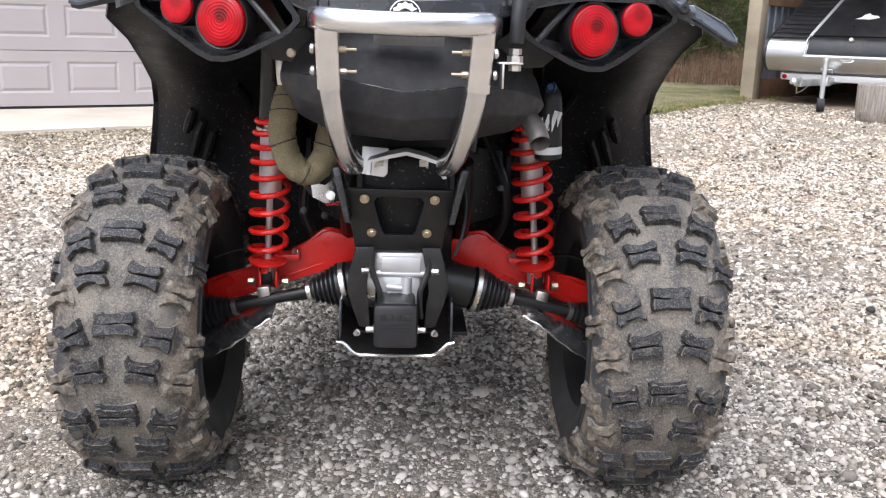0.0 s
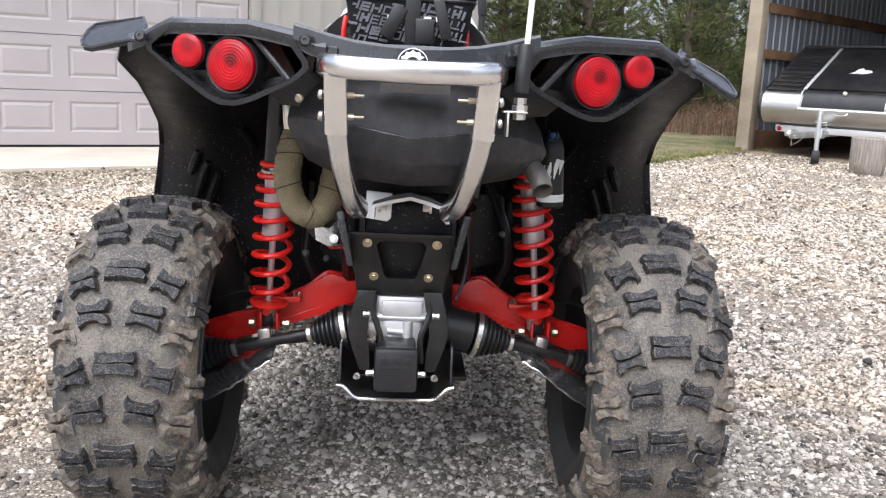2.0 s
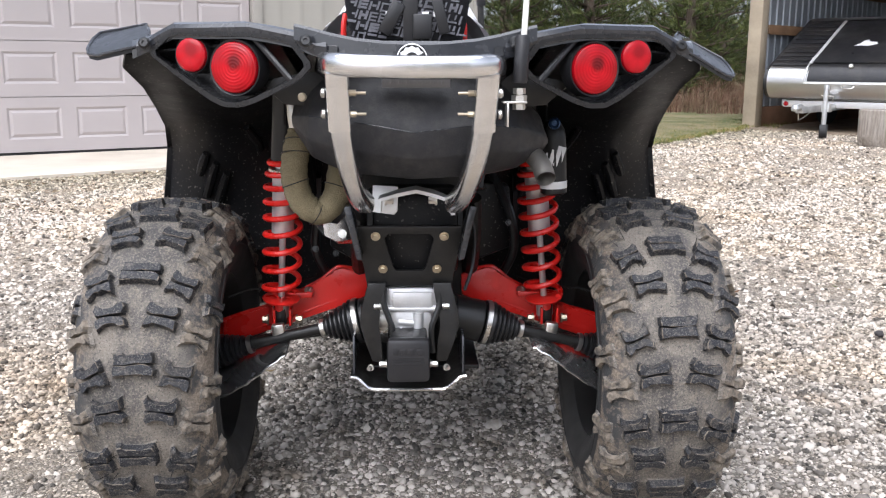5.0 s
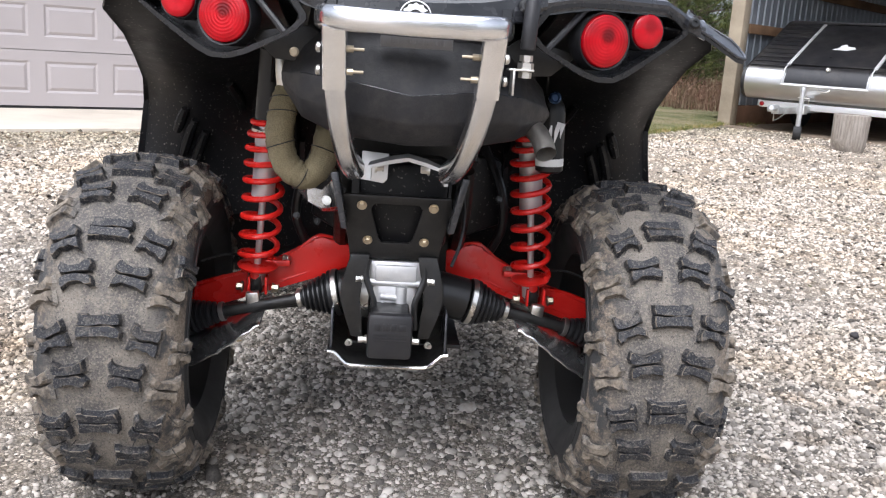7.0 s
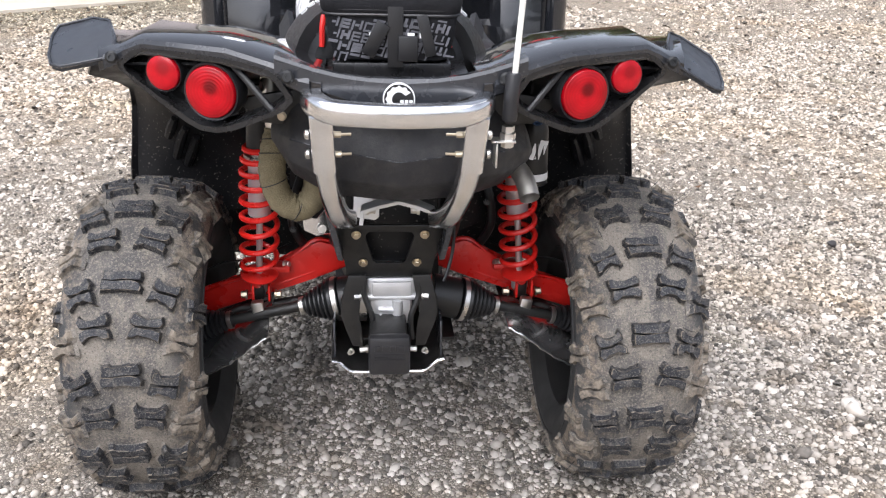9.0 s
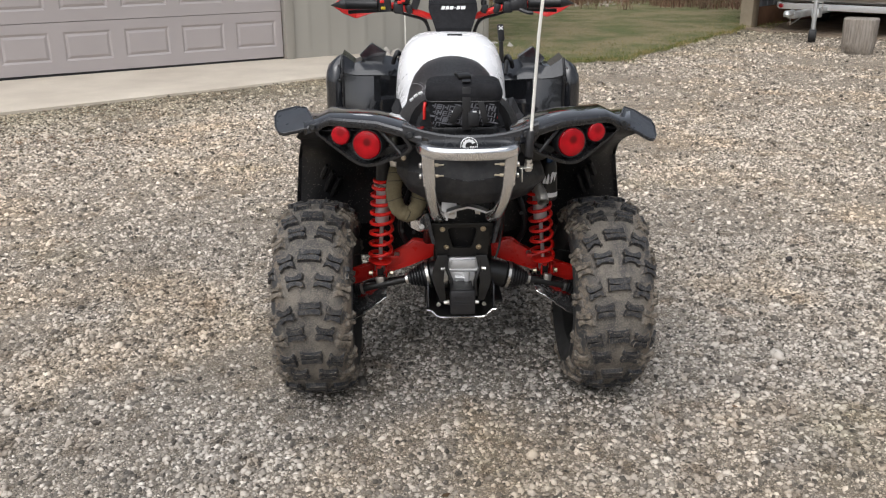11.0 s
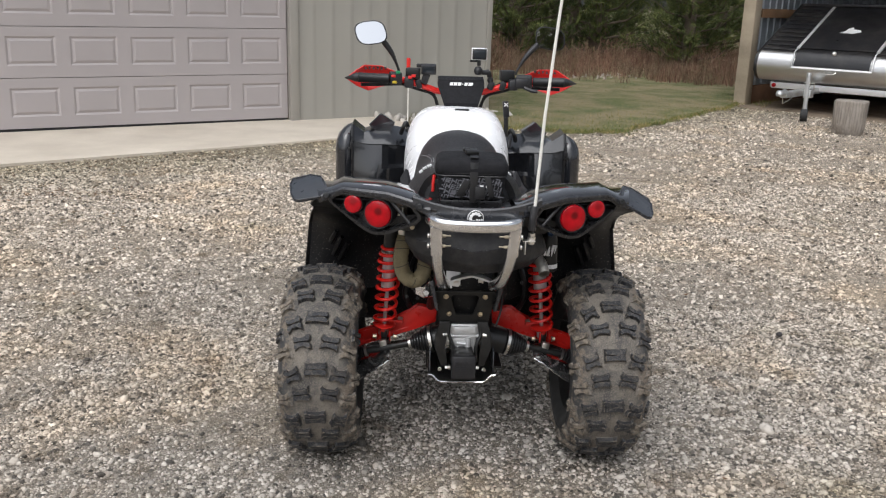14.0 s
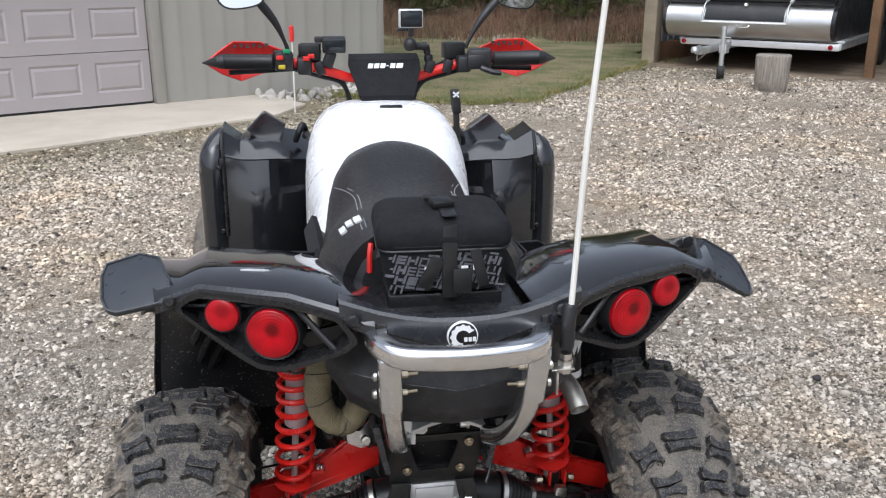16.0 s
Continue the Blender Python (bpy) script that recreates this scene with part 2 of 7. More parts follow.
# woven header wrap
_n = Nodes("fibreglass_heat_wrap")
_w = _n.node("ShaderNodeTexVoronoi", Scale=480.0)
_n.link(_n.co, _w.inputs["Vector"])
_c = _n.mix(_n.ramp(_n.noise(18.0), (0.3, 0.0), (0.7, 1.0)), (0.17, 0.14, 0.08), (0.28, 0.235, 0.14))
_c = _n.mix(_n.ramp(_w.outputs["Distance"], (0.2, 0.35), (0.7, 0.0)), _c, (0.06, 0.05, 0.03))
MAT["wrap"] = _n.done(_c, 0.9, 0.0, _n.bump(_w.outputs["Distance"], 0.6, 0.003))


# ---- mesh helpers ----
def part(name, bm, material, parent=None, label="", smooth=35, category="", kind="", group=""):
    """Link a bmesh as one mesh object under its thing."""
    me = bpy.data.meshes.new(name)
    bmesh.ops.recalc_face_normals(bm, faces=bm.faces)
    bm.to_mesh(me)
    bm.free()
    if smooth:
        me.shade_smooth()
        me.set_sharp_from_angle(angle=radians(smooth))
    me.materials.append(MAT[material] if isinstance(material, str) else material)
    ob = new(name, me)
    ob.parent = parent
    return tagged(ob, label, category, group, kind)


def empty(name, m, label, category, group=""):
    ob = new(name)
    ob.empty_display_size = 0.1
    ob.matrix_world = m
    return tagged(ob, label, category, group)


def add_box(bm, c, size, rot=None, bevel=0.0):
    """A box by its centre and size, turned by rot (a matrix), with bevelled edges."""
    m = Matrix.Translation(c) @ (rot.to_4x4() if rot else Matrix()) @ Matrix.Diagonal((*size, 1))
    r = bmesh.ops.create_cube(bm, size=1.0, matrix=m)
    if bevel:
        es = list({e for v in r["verts"] for e in v.link_edges})
        bmesh.ops.bevel(bm, geom=es, offset=bevel, segments=2, profile=0.5, affect="EDGES")
    return bm


def box(c, size, rot=None, bevel=0.003):
    return add_box(bmesh.new(), c, size, rot, bevel)


def spline(points, steps=6, closed=False):
    """Points of a smooth curve through the given ones."""
    p = [Vector(q) for q in points]
    n = len(p)
    if n < 3:
        return p
    out = []
    for i in range(n if closed else n - 1):
        a, b, c, d = (p[(i + k) % n] if closed else p[min(max(i + k, 0), n - 1)] for k in (-1, 0, 1, 2))
        for j in range(steps):
            t = j / steps
            out.append(0.5 * (2 * b + (c - a) * t + (2 * a - 5 * b + 4 * c - d) * t * t + (3 * b - a - 3 * c + d) * t ** 3))
    if not closed:
        out.append(p[-1])
    return out


def add_tube(bm, path, radius, seg=12, cap=True, closed=False, squash=1.0):
    """A tube along a path; radius is a number or a list along the path."""
    path = [Vector(p) for p in path]
    n = len(path)
    rings = []
    ref = None
    for i, p in enumerate(path):
        if closed:
            d = path[(i + 1) % n] - path[i - 1]
        else:
            d = path[min(i + 1, n - 1)] - path[max(i - 1, 0)]
        d.normalize()
        if ref is None:
            ref = d.orthogonal().normalized()
        ref = (ref - d * ref.dot(d)).normalized()
        side = d.cross(ref)
        r = radius[i] if isinstance(radius, (list, tuple)) else radius
        rings.append([bm.verts.new(p + r * (math.cos(a) * ref + squash * math.sin(a) * side)) for a in (2 * math.pi * k / seg for k in range(seg))])
    for i in range(n if closed else n - 1):
        a, b = rings[i], rings[(i + 1) % n]
        for k in range(seg):
            bm.faces.new((a[k], a[(k + 1) % seg], b[(k + 1) % seg], b[k]))
    if cap and not closed:
        bm.faces.new(rings[0][::-1])
        bm.faces.new(rings[-1])
    return bm


def tube(path, radius, seg=12, cap=True, closed=False, squash=1.0):
    return add_tube(bmesh.new(), path, radius, seg, cap, closed, squash)


def add_prism(bm, outline, m, depth, bevel=0.0, hole=None):
    """A flat plate: an outline in its own x and y, pushed along its z by depth, placed by m. hole: a second outline of as many points."""
    if hole:
        lo = [bm.verts.new(m @ Vector((x, y, 0))) for x, y in outline]
        hi = [bm.verts.new(m @ Vector((x, y, depth))) for x, y in outline]
        lo2 = [bm.verts.new(m @ Vector((x, y, 0))) for x, y in hole]
        hi2 = [bm.verts.new(m @ Vector((x, y, depth))) for x, y in hole]
        n = len(outline)
        for i in range(n):
            j = (i + 1) % n
            bm.faces.new((lo[i], lo[j], hi[j], hi[i]))
            bm.faces.new((lo2[j], lo2[i], hi2[i], hi2[j]))
            bm.faces.new((hi[i], hi[j], hi2[j], hi2[i]))
            bm.faces.new((lo[j], lo[i], lo2[i], lo2[j]))
        vs = lo + hi + lo2 + hi2
    else:
        lo = [bm.verts.new(m @ Vector((x, y, 0))) for x, y in outline]
        hi = [bm.verts.new(m @ Vector((x, y, depth))) for x, y in outline]
        n = len(outline)
        bm.faces.new(lo[::-1])
        bm.faces.new(hi)
        for i in range(n):
            bm.faces.new((lo[i], lo[(i + 1) % n], hi[(i + 1) % n], hi[i]))
        vs = lo + hi
    if bevel:
        es = list({e for v in vs for e in v.link_edges})
        bmesh.ops.bevel(bm, geom=es, offset=bevel, segments=2, profile=0.5, affect="EDGES")
    return bm


def prism(outline, m, depth, bevel=0.0, hole=None):
    return add_prism(bmesh.new(), outline, m, depth, bevel, hole)


def add_lathe(bm, profile, m, seg=24, cap=True):
    """A turned body: profile of (radius, height) about its own z, placed by m."""
    rings = []
    for r, h in profile:
        rings.append([bm.verts.new(m @ Vector((r * math.cos(a), r * math.sin(a), h))) for a in (2 * math.pi * k / seg for k in range(seg))])
    for a, b in zip(rings, rings[1:]):
        for k in range(seg):
            bm.faces.new((a[k], a[(k + 1) % seg], b[(k + 1) % seg], b[k]))
    if cap:
        bm.faces.new(rings[0][::-1])
        bm.faces.new(rings[-1])
    return bm


def lathe(profile, m, seg=24, cap=True):
    return add_lathe(bmesh.new(), profile, m, seg, cap)


def axis_to(a, b):
    """A pose at a whose z points to b."""
    a, b = Vector(a), Vector(b)
    return Matrix.Translation(a) @ (b - a).to_track_quat("Z", "Y").to_matrix().to_4x4()


def sheet(grid, thick, flip=False):
    """A curved panel of a given thickness through rows of points."""
    bm = bmesh.new()
    vs = [[bm.verts.new(Vector(p)) for p in row] for row in grid]
    for a, b in zip(vs, vs[1:]):
        for i in range(len(a) - 1):
            bm.faces.new((a[i], a[i + 1], b[i + 1], b[i]))
    bm.normal_update()
    off = {v: v.co - v.normal * (-thick if flip else thick) for v in bm.verts}
    low = {v: bm.verts.new(c) for v, c in off.items()}
    faces = list(bm.faces)
    border = [e for e in bm.edges if e.is_boundary]
    for f in faces:
        bm.faces.new([low[v] for v in reversed(f.verts)])
    for e in border:
        a, b = e.verts
        bm.faces.new((a, b, low[b], low[a]))
    return bm


def loft(sections, cap=True):
    """A body through rings of equally many points."""
    bm = bmesh.new()
    vs = [[bm.verts.new(Vector(p)) for p in ring] for ring in sections]
    n = len(vs[0])
    for a, b in zip(vs, vs[1:]):
        for k in range(n):
            bm.faces.new((a[k], a[(k + 1) % n], b[(k + 1) % n], b[k]))
    if cap:
        bm.faces.new(vs[0][::-1])
        bm.faces.new(vs[-1])
    return bm


def bolt(at, way, r, h, material, parent, name="bolt", label=""):
    """A hexagon bolt head on a washer, pointing along way."""
    m = axis_to(at, Vector(at) + Vector(way))
    bm = lathe([(r * 1.35, 0), (r * 1.35, h * 0.25)], m, 16)
    add_lathe(bm, [(r, h * 0.25), (r, h * 0.9), (r * 0.85, h)], m, 6)
    return part(name, bm, material, parent, label, smooth=30)


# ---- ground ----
LIT_TAN = (1.37, 1.29, 1.185)       # lightens and warms the gravel clear of the quad's shade


def lit_zone(n, geo):
    """How far the gravel is painted lighter: left dark where the quad shades it, rising unevenly around it."""
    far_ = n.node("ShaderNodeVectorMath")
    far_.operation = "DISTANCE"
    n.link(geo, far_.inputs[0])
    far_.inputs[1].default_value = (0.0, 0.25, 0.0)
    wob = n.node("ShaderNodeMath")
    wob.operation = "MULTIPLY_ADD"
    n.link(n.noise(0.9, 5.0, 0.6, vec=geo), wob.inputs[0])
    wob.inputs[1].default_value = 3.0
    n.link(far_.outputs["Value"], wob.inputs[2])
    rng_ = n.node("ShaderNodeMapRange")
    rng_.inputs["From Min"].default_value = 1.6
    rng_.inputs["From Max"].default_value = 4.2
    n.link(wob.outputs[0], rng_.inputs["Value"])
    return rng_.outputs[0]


def yard_stains(n, geo, c):
    """Sandy, rusty and mossy patches that lie over fines and stones alike."""
    def wash(c, scale, low, high, amount, tint):
        return n.mix(n.ramp(n.noise(scale, 6.0, 0.65, vec=geo), (low, 0.0), (high, amount)), c, n.mix(1.0, c, tint, "MULTIPLY"))
    c = wash(c, 0.9, 0.50, 0.66, 0.8, (1.13, 1.04, 0.91))
    c = wash(c, 2.3, 0.58, 0.72, 0.7, (1.08, 0.98, 0.88))
    c = wash(c, 1.3, 0.58, 0.72, 0.8, (0.90, 0.89, 0.77))
    c = wash(c, 0.7, 0.52, 0.66, 0.7, (0.84, 0.82, 0.79))
    c = wash(c, 11.0, 0.54, 0.66, 0.9, (1.35, 1.36, 1.38))
    c = wash(c, 9.0, 0.52, 0.64, 0.9, (0.64, 0.60, 0.55))
    # damp mossy belt along the concrete apron
    belt = n.node("ShaderNodeVectorMath")
    belt.operation = "DOT_PRODUCT"
    n.link(geo, belt.inputs[0])
    belt.inputs[1].default_value = (math.sin(radians(37)), -math.cos(radians(37)), 0)
    wob = n.node("ShaderNodeMath")
    wob.operation = "MULTIPLY_ADD"
    n.link(n.noise(2.2, 6.0, 0.65, vec=geo), wob.inputs[0])
    wob.inputs[1].default_value = 1.6
    n.link(belt.outputs["Value"], wob.inputs[2])
    fade = n.node("ShaderNodeMapRange")
    fade.inputs["From Min"].default_value = -5.55 + 0.55
    fade.inputs["From Max"].default_value = -5.55 + 1.9
    fade.inputs["To Min"].default_value = 1.0
    fade.inputs["To Max"].default_value = 0.0
    n.link(wob.outputs[0], fade.inputs["Value"])
    return n.mix(fade.outputs[0], c, n.mix(1.0, c, (0.74, 0.75, 0.66), "MULTIPLY"))


def gravel_material(name):
    """Crushed stone: cells of two sizes in greys and buffs, with fines between them and patches of sand and moss."""
    n = Nodes(name)
    geo = n.node("ShaderNodeNewGeometry").outputs["Position"]
    cells = []
    for scale in (100.0, 190.0):
        v = n.node("ShaderNodeTexVoronoi", Scale=scale)
        n.link(geo, v.inputs["Vector"])
        e = n.node("ShaderNodeTexVoronoi", Scale=scale)
        e.feature = "DISTANCE_TO_EDGE"
        n.link(geo, e.inputs["Vector"])
        sep = n.node("ShaderNodeSeparateColor")
        n.link(v.outputs["Color"], sep.inputs[0])
        stone = n.ramp(sep.outputs[0], (0.0, (0.10, 0.089, 0.075)), (0.25, (0.24, 0.213, 0.178)), (0.5, (0.35, 0.312, 0.262)), (0.75, (0.435, 0.390, 0.330)), (0.92, (0.51, 0.463, 0.398)), (1.0, (0.62, 0.58, 0.52)))
        # Cell edges painted dark for the shade in the gaps between stones.
        edge = n.ramp(e.outputs["Distance"], (0.02, 0.0), (0.22, 1.0))
        cells.append((n.mix(edge, (0.10, 0.089, 0.075), stone), edge, v.outputs["Distance"]))
    pick = n.ramp(n.noise(14.0, 3.0, vec=geo), (0.42, 0.0), (0.56, 1.0))
    c = n.mix(pick, cells[0][0], cells[1][0])
    fines = n.noise(500.0, 3.0, vec=geo)
    c = n.mix(n.ramp(fines, (0.45, 0.0), (0.78, 0.4)), c, (0.42, 0.375, 0.32))
    c = yard_stains(n, geo, c)
    # Lighter, tanner tone painted in away from the quad's shade.
    c = n.mix(lit_zone(n, geo), c, n.mix(1.0, c, LIT_TAN, "MULTIPLY"))
    h = n.mix(pick, cells[0][1], cells[1][1])
    b = n.bump(h, 0.6, 0.006)
    return n.done(c, 0.9, 0.0, n.bump(fines, 0.3, 0.003, b))


def stone_material(name):
    n = Nodes(name)
    rnd = n.node("ShaderNodeNewGeometry").outputs["Random Per Island"]
    c = n.ramp(rnd, (0.0, (0.030, 0.028, 0.025)), (0.16, (0.10, 0.091, 0.081)), (0.32, (0.245, 0.224, 0.198)), (0.55, (0.365, 0.336, 0.300)), (0.76, (0.47, 0.434, 0.388)), (0.90, (0.525, 0.487, 0.439)), (1.0, (0.60, 0.568, 0.525)))
    c = n.mix(n.ramp(n.noise(180.0, 4.0), (0.4, 0.0), (0.7, 0.15)), c, (0.46, 0.415, 0.36))
    geo = n.node("ShaderNodeNewGeometry").outputs["Position"]
    c = yard_stains(n, geo, c)
    # Same painted lightening as on the fines below.
    c = n.mix(lit_zone(n, geo), c, n.mix(1.0, c, LIT_TAN, "MULTIPLY"))
    return n.done(c, 0.85, 0.0, n.bump(n.noise(400.0, 3.0), 0.25, 0.002))


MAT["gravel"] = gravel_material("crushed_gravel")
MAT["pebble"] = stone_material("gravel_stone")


bm = bmesh.new()
far = 600.0
cuts = sorted({-far, -120, -40, -15, -6, -3, -1.5, 0, 1.5, 3, 6, 10, 15, 40, 120, far})
vs = [[bm.verts.new((x, y, 0)) for x in cuts] for y in cuts]
for a, b in zip(vs, vs[1:]):
    for i in range(len(a) - 1):
        bm.faces.new((a[i], a[i + 1], b[i + 1], b[i]))
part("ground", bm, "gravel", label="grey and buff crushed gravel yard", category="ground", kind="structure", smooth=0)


def lawn_edge(x):
    """The near edge of the grass as y over x."""
    xs = (-0.6, 0.5, 1.5, 2.0, 2.7, 3.0, 4.1, 4.6)
    ys = (8.6, 7.6, 7.35, 7.6, 8.55, 9.0, 10.5, 11.3)
    return float(np.interp(x, xs, ys)) + 0.05 * math.sin(9 * x) + 0.03 * math.sin(23 * x + 1)


_n = Nodes("autumn_lawn_soil")
_c = _n.mix(_n.ramp(_n.noise(1.4, 6.0, 0.65), (0.40, 0.0), (0.58, 1.0)), (0.105, 0.130, 0.036), (0.26, 0.215, 0.12))
_c = _n.mix(_n.ramp(_n.noise(60.0, 4.0), (0.45, 0.0), (0.7, 0.6)), _c, (0.30, 0.25, 0.15))
MAT["lawn"] = _n.done(_c, 0.95, 0.0, _n.bump(_n.noise(150.0, 4.0), 0.8, 0.03))
bm = bmesh.new()
rows_ = []
for i in range(60):
    x = -0.6 + 5.2 * i / 59
    e = lawn_edge(x)
    rows_.append([(x, e, 0.002), (x, e + 0.12, 0.03), (x + 0.1 * i / 59, e + 1.5, 0.04), (x * 3 - 1, 18, 0.05), (x * 12 - 8, 60, 0.06), (x * 60 - 60, 300, 0.06)])
vs = [[bm.verts.new(p) for p in r] for r in rows_]
for a, b in zip(vs, vs[1:]):
    for i in range(len(a) - 1):
        bm.faces.new((a[i], b[i], b[i + 1], a[i + 1]))
part("lawn", bm, "lawn", label="short green and straw-coloured autumn grass beside the gravel", category="lawn", kind="structure")


def blade_material(name, stops):
    n = Nodes(name)
    rnd = n.node("ShaderNodeNewGeometry").outputs["Random Per Island"]
    c = n.ramp(rnd, *stops)
    geo = n.node("ShaderNodeNewGeometry").outputs["Position"]
    c = n.mix(n.ramp(n.noise(1.4, 6.0, 0.65, vec=geo), (0.42, 0.0), (0.60, 0.6)), c, n.mix(1.0, c, (1.55, 1.15, 1.2), "MULTIPLY"))
    return n.done(c, 0.8, 0.0, None, Specular_IOR_Level=0.2)


MAT["grass"] = blade_material("grass_blades", [(0.0, (0.085, 0.115, 0.028)), (0.45, (0.15, 0.175, 0.050)), (0.75, (0.25, 0.235, 0.095)), (1.0, (0.38, 0.31, 0.17))])
MAT["weeds"] = blade_material("dry_weeds", [(0.0, (0.09, 0.055, 0.036)), (0.35, (0.18, 0.115, 0.078)), (0.65, (0.25, 0.180, 0.120)), (0.82, (0.32, 0.25, 0.17)), (1.0, (0.10, 0.11, 0.04))])
_n = Nodes("pine_needles")
_rnd = _n.node("ShaderNodeNewGeometry").outputs["Random Per Island"]
_c = _n.ramp(_rnd, (0.0, (0.034, 0.050, 0.017)), (0.5, (0.078, 0.104, 0.036)), (1.0, (0.165, 0.180, 0.070)))
_c = _n.mix(_n.ramp(_n.noise(1.6, 4.0), (0.36, 0.0), (0.62, 1.0)), _n.mix(1.0, _c, (0.55, 0.60, 0.55), "MULTIPLY"), _n.mix(1.0, _c, (1.35, 1.25, 1.0), "MULTIPLY"))
MAT["needles"] = _n.done(_c, 0.7, 0.0, None, Specular_IOR_Level=0.25)
MAT["bark"] = surface("pine_bark", (0.10, 0.075, 0.055), 0.9, vary=0.4, scale=12, bump=0.8)


def mesh_from(name, verts, faces, material, label="", category="", kind="", parent=None, smooth=False):
    me = bpy.data.meshes.new(name)
    me.from_pydata(verts, [], faces)
    if smooth:
        me.shade_smooth()
    me.materials.append(MAT[material])
    ob = new(name, me)
    ob.parent = parent
    return tagged(ob, label, category, "", kind)


def blades(name, places, height, width, material, label, category):
    """Thin bent leaves of grass, one island each."""
    rng = np.random.default_rng(5)
    verts, faces = [], []
    for x, y in places:
        h = height * rng.uniform(0.5, 1.25)
        a, lean = rng.uniform(0, 6.283), rng.uniform(0.1, 0.7) * h
        w = width * rng.uniform(0.6, 1.4)
        cx, sx = math.cos(a), math.sin(a)
        b = rng.uniform(0, 6.283)
        lx, ly = lean * math.cos(b), lean * math.sin(b)
        k = len(verts)
        verts += [(x - w * cx, y - w * sx, 0.02), (x + w * cx, y + w * sx, 0.02), (x + lx * 0.4 + w * 0.7 * cx, y + ly * 0.4 + w * 0.7 * sx, h * 0.6), (x + lx * 0.4 - w * 0.7 * cx, y + ly * 0.4 - w * 0.7 * sx, h * 0.6), (x + lx, y + ly, h)]
        faces += [(k, k + 1, k + 2, k + 3), (k + 3, k + 2, k + 4)]
    return mesh_from(name, verts, faces, material, label, category, "stuff")


rng = np.random.default_rng(11)
spots = []
while len(spots) < 26000:
    y = 7.4 + 11 * rng.random() ** 1.5
    x = rng.uniform(-0.4, 4.6 + max(0, y - 10.5) * 0.55)
    if x < 4.6 and y < lawn_edge(x) + 0.02:
        continue
    if x < 0.6 and y < 9.3:
        continue
    spots.append((x, y))
for _ in range(3600):
    x = rng.uniform(-0.45, 4.55)
    spots.append((x, lawn_edge(x) + 0.06 - abs(rng.normal(0, 0.10)) * (0.4 + noise.noise((x * 2.2, 5, 1)) + 0.6)))
blades("lawn_grass", spots, 0.055, 0.004, "grass", "short tufts of green and straw grass", "grass")


def brush(name, count, seed):
    """Dry weeds and bare shrubs: thin branching stems in uneven clumps."""
    r = np.random.default_rng(seed)
    verts, faces = [], []
    done = 0
    while done < count:
        x, y = r.uniform(0.2, 11.5), 13.8 + 7.5 * r.random()
        if x > 1.0 + y * 0.5:
            continue
        d = 1.1 * noise.noise((x * 0.6, y * 0.6, 3.0)) + 0.55 * noise.noise((x * 2.3, y * 2.3, 8.0)) + (y - 16.0) * 0.13
        if d < -0.1 + 0.35 * (r.random() - 0.5):
            continue
        tall = min(1.1, 0.16 + 0.55 * max(0.0, d + 0.1)) * r.uniform(0.5, 1.3)
        done += 1
        base = np.array((x, y, 0.03))
        lean = r.normal(0, 0.22, 2)
        top = base + np.array((lean[0] * tall, lean[1] * tall, tall))
        for k in range(4):
            f = 0.0 if k == 0 else r.uniform(0.25, 0.8)
            a = base + (top - base) * f
            b = top if k == 0 else a + np.array((*r.normal(0, 0.32, 2), r.uniform(0.2, 0.6))) * tall * 0.5
            w = (0.006 if k == 0 else 0.004) * r.uniform(0.7, 1.5)
            g = r.uniform(0, 6.283)
            o = np.array((math.cos(g) * w, math.sin(g) * w, 0))
            n = len(verts)
            verts += [tuple(a - o), tuple(a + o), tuple(b)]
            faces.append((n, n + 1, n + 2))
    return mesh_from(name, verts, faces, "weeds", "brown dry weeds and low bare brush under the pines", "brush", "stuff")


brush("dry_brush", 24000, 7)


# low heap of pale rubble at the far edge of the lawn
r_s = random.Random(31)
bm = bmesh.new()
for k in range(46):
    g = r_s.uniform(0.015, 0.05)
    at = Matrix.Translation((2.75 + r_s.gauss(0, 0.40), 15.3 + r_s.gauss(0, 0.30), 0.045 + g * 0.1))
    new_v = bmesh.ops.create_icosphere(bm, subdivisions=1, radius=1.0, matrix=at @ Euler((k, 2 * k, k)).to_matrix().to_4x4() @ Matrix.Diagonal((g * 1.4, g, g * 0.6, 1)))["verts"]
    for v in new_v:
        v.co += Vector((r_s.uniform(-1, 1), r_s.uniform(-1, 1), r_s.uniform(-1, 1))) * g * 0.2
MAT["rubble"] = surface("bleached_rubble", (0.40, 0.35, 0.29), 0.85, vary=0.3, scale=14, bump=0.4)
part("rubble_pile", bm, "rubble", None, "low heap of pale rubble at the lawn's far edge", category="rubble", kind="stuff")


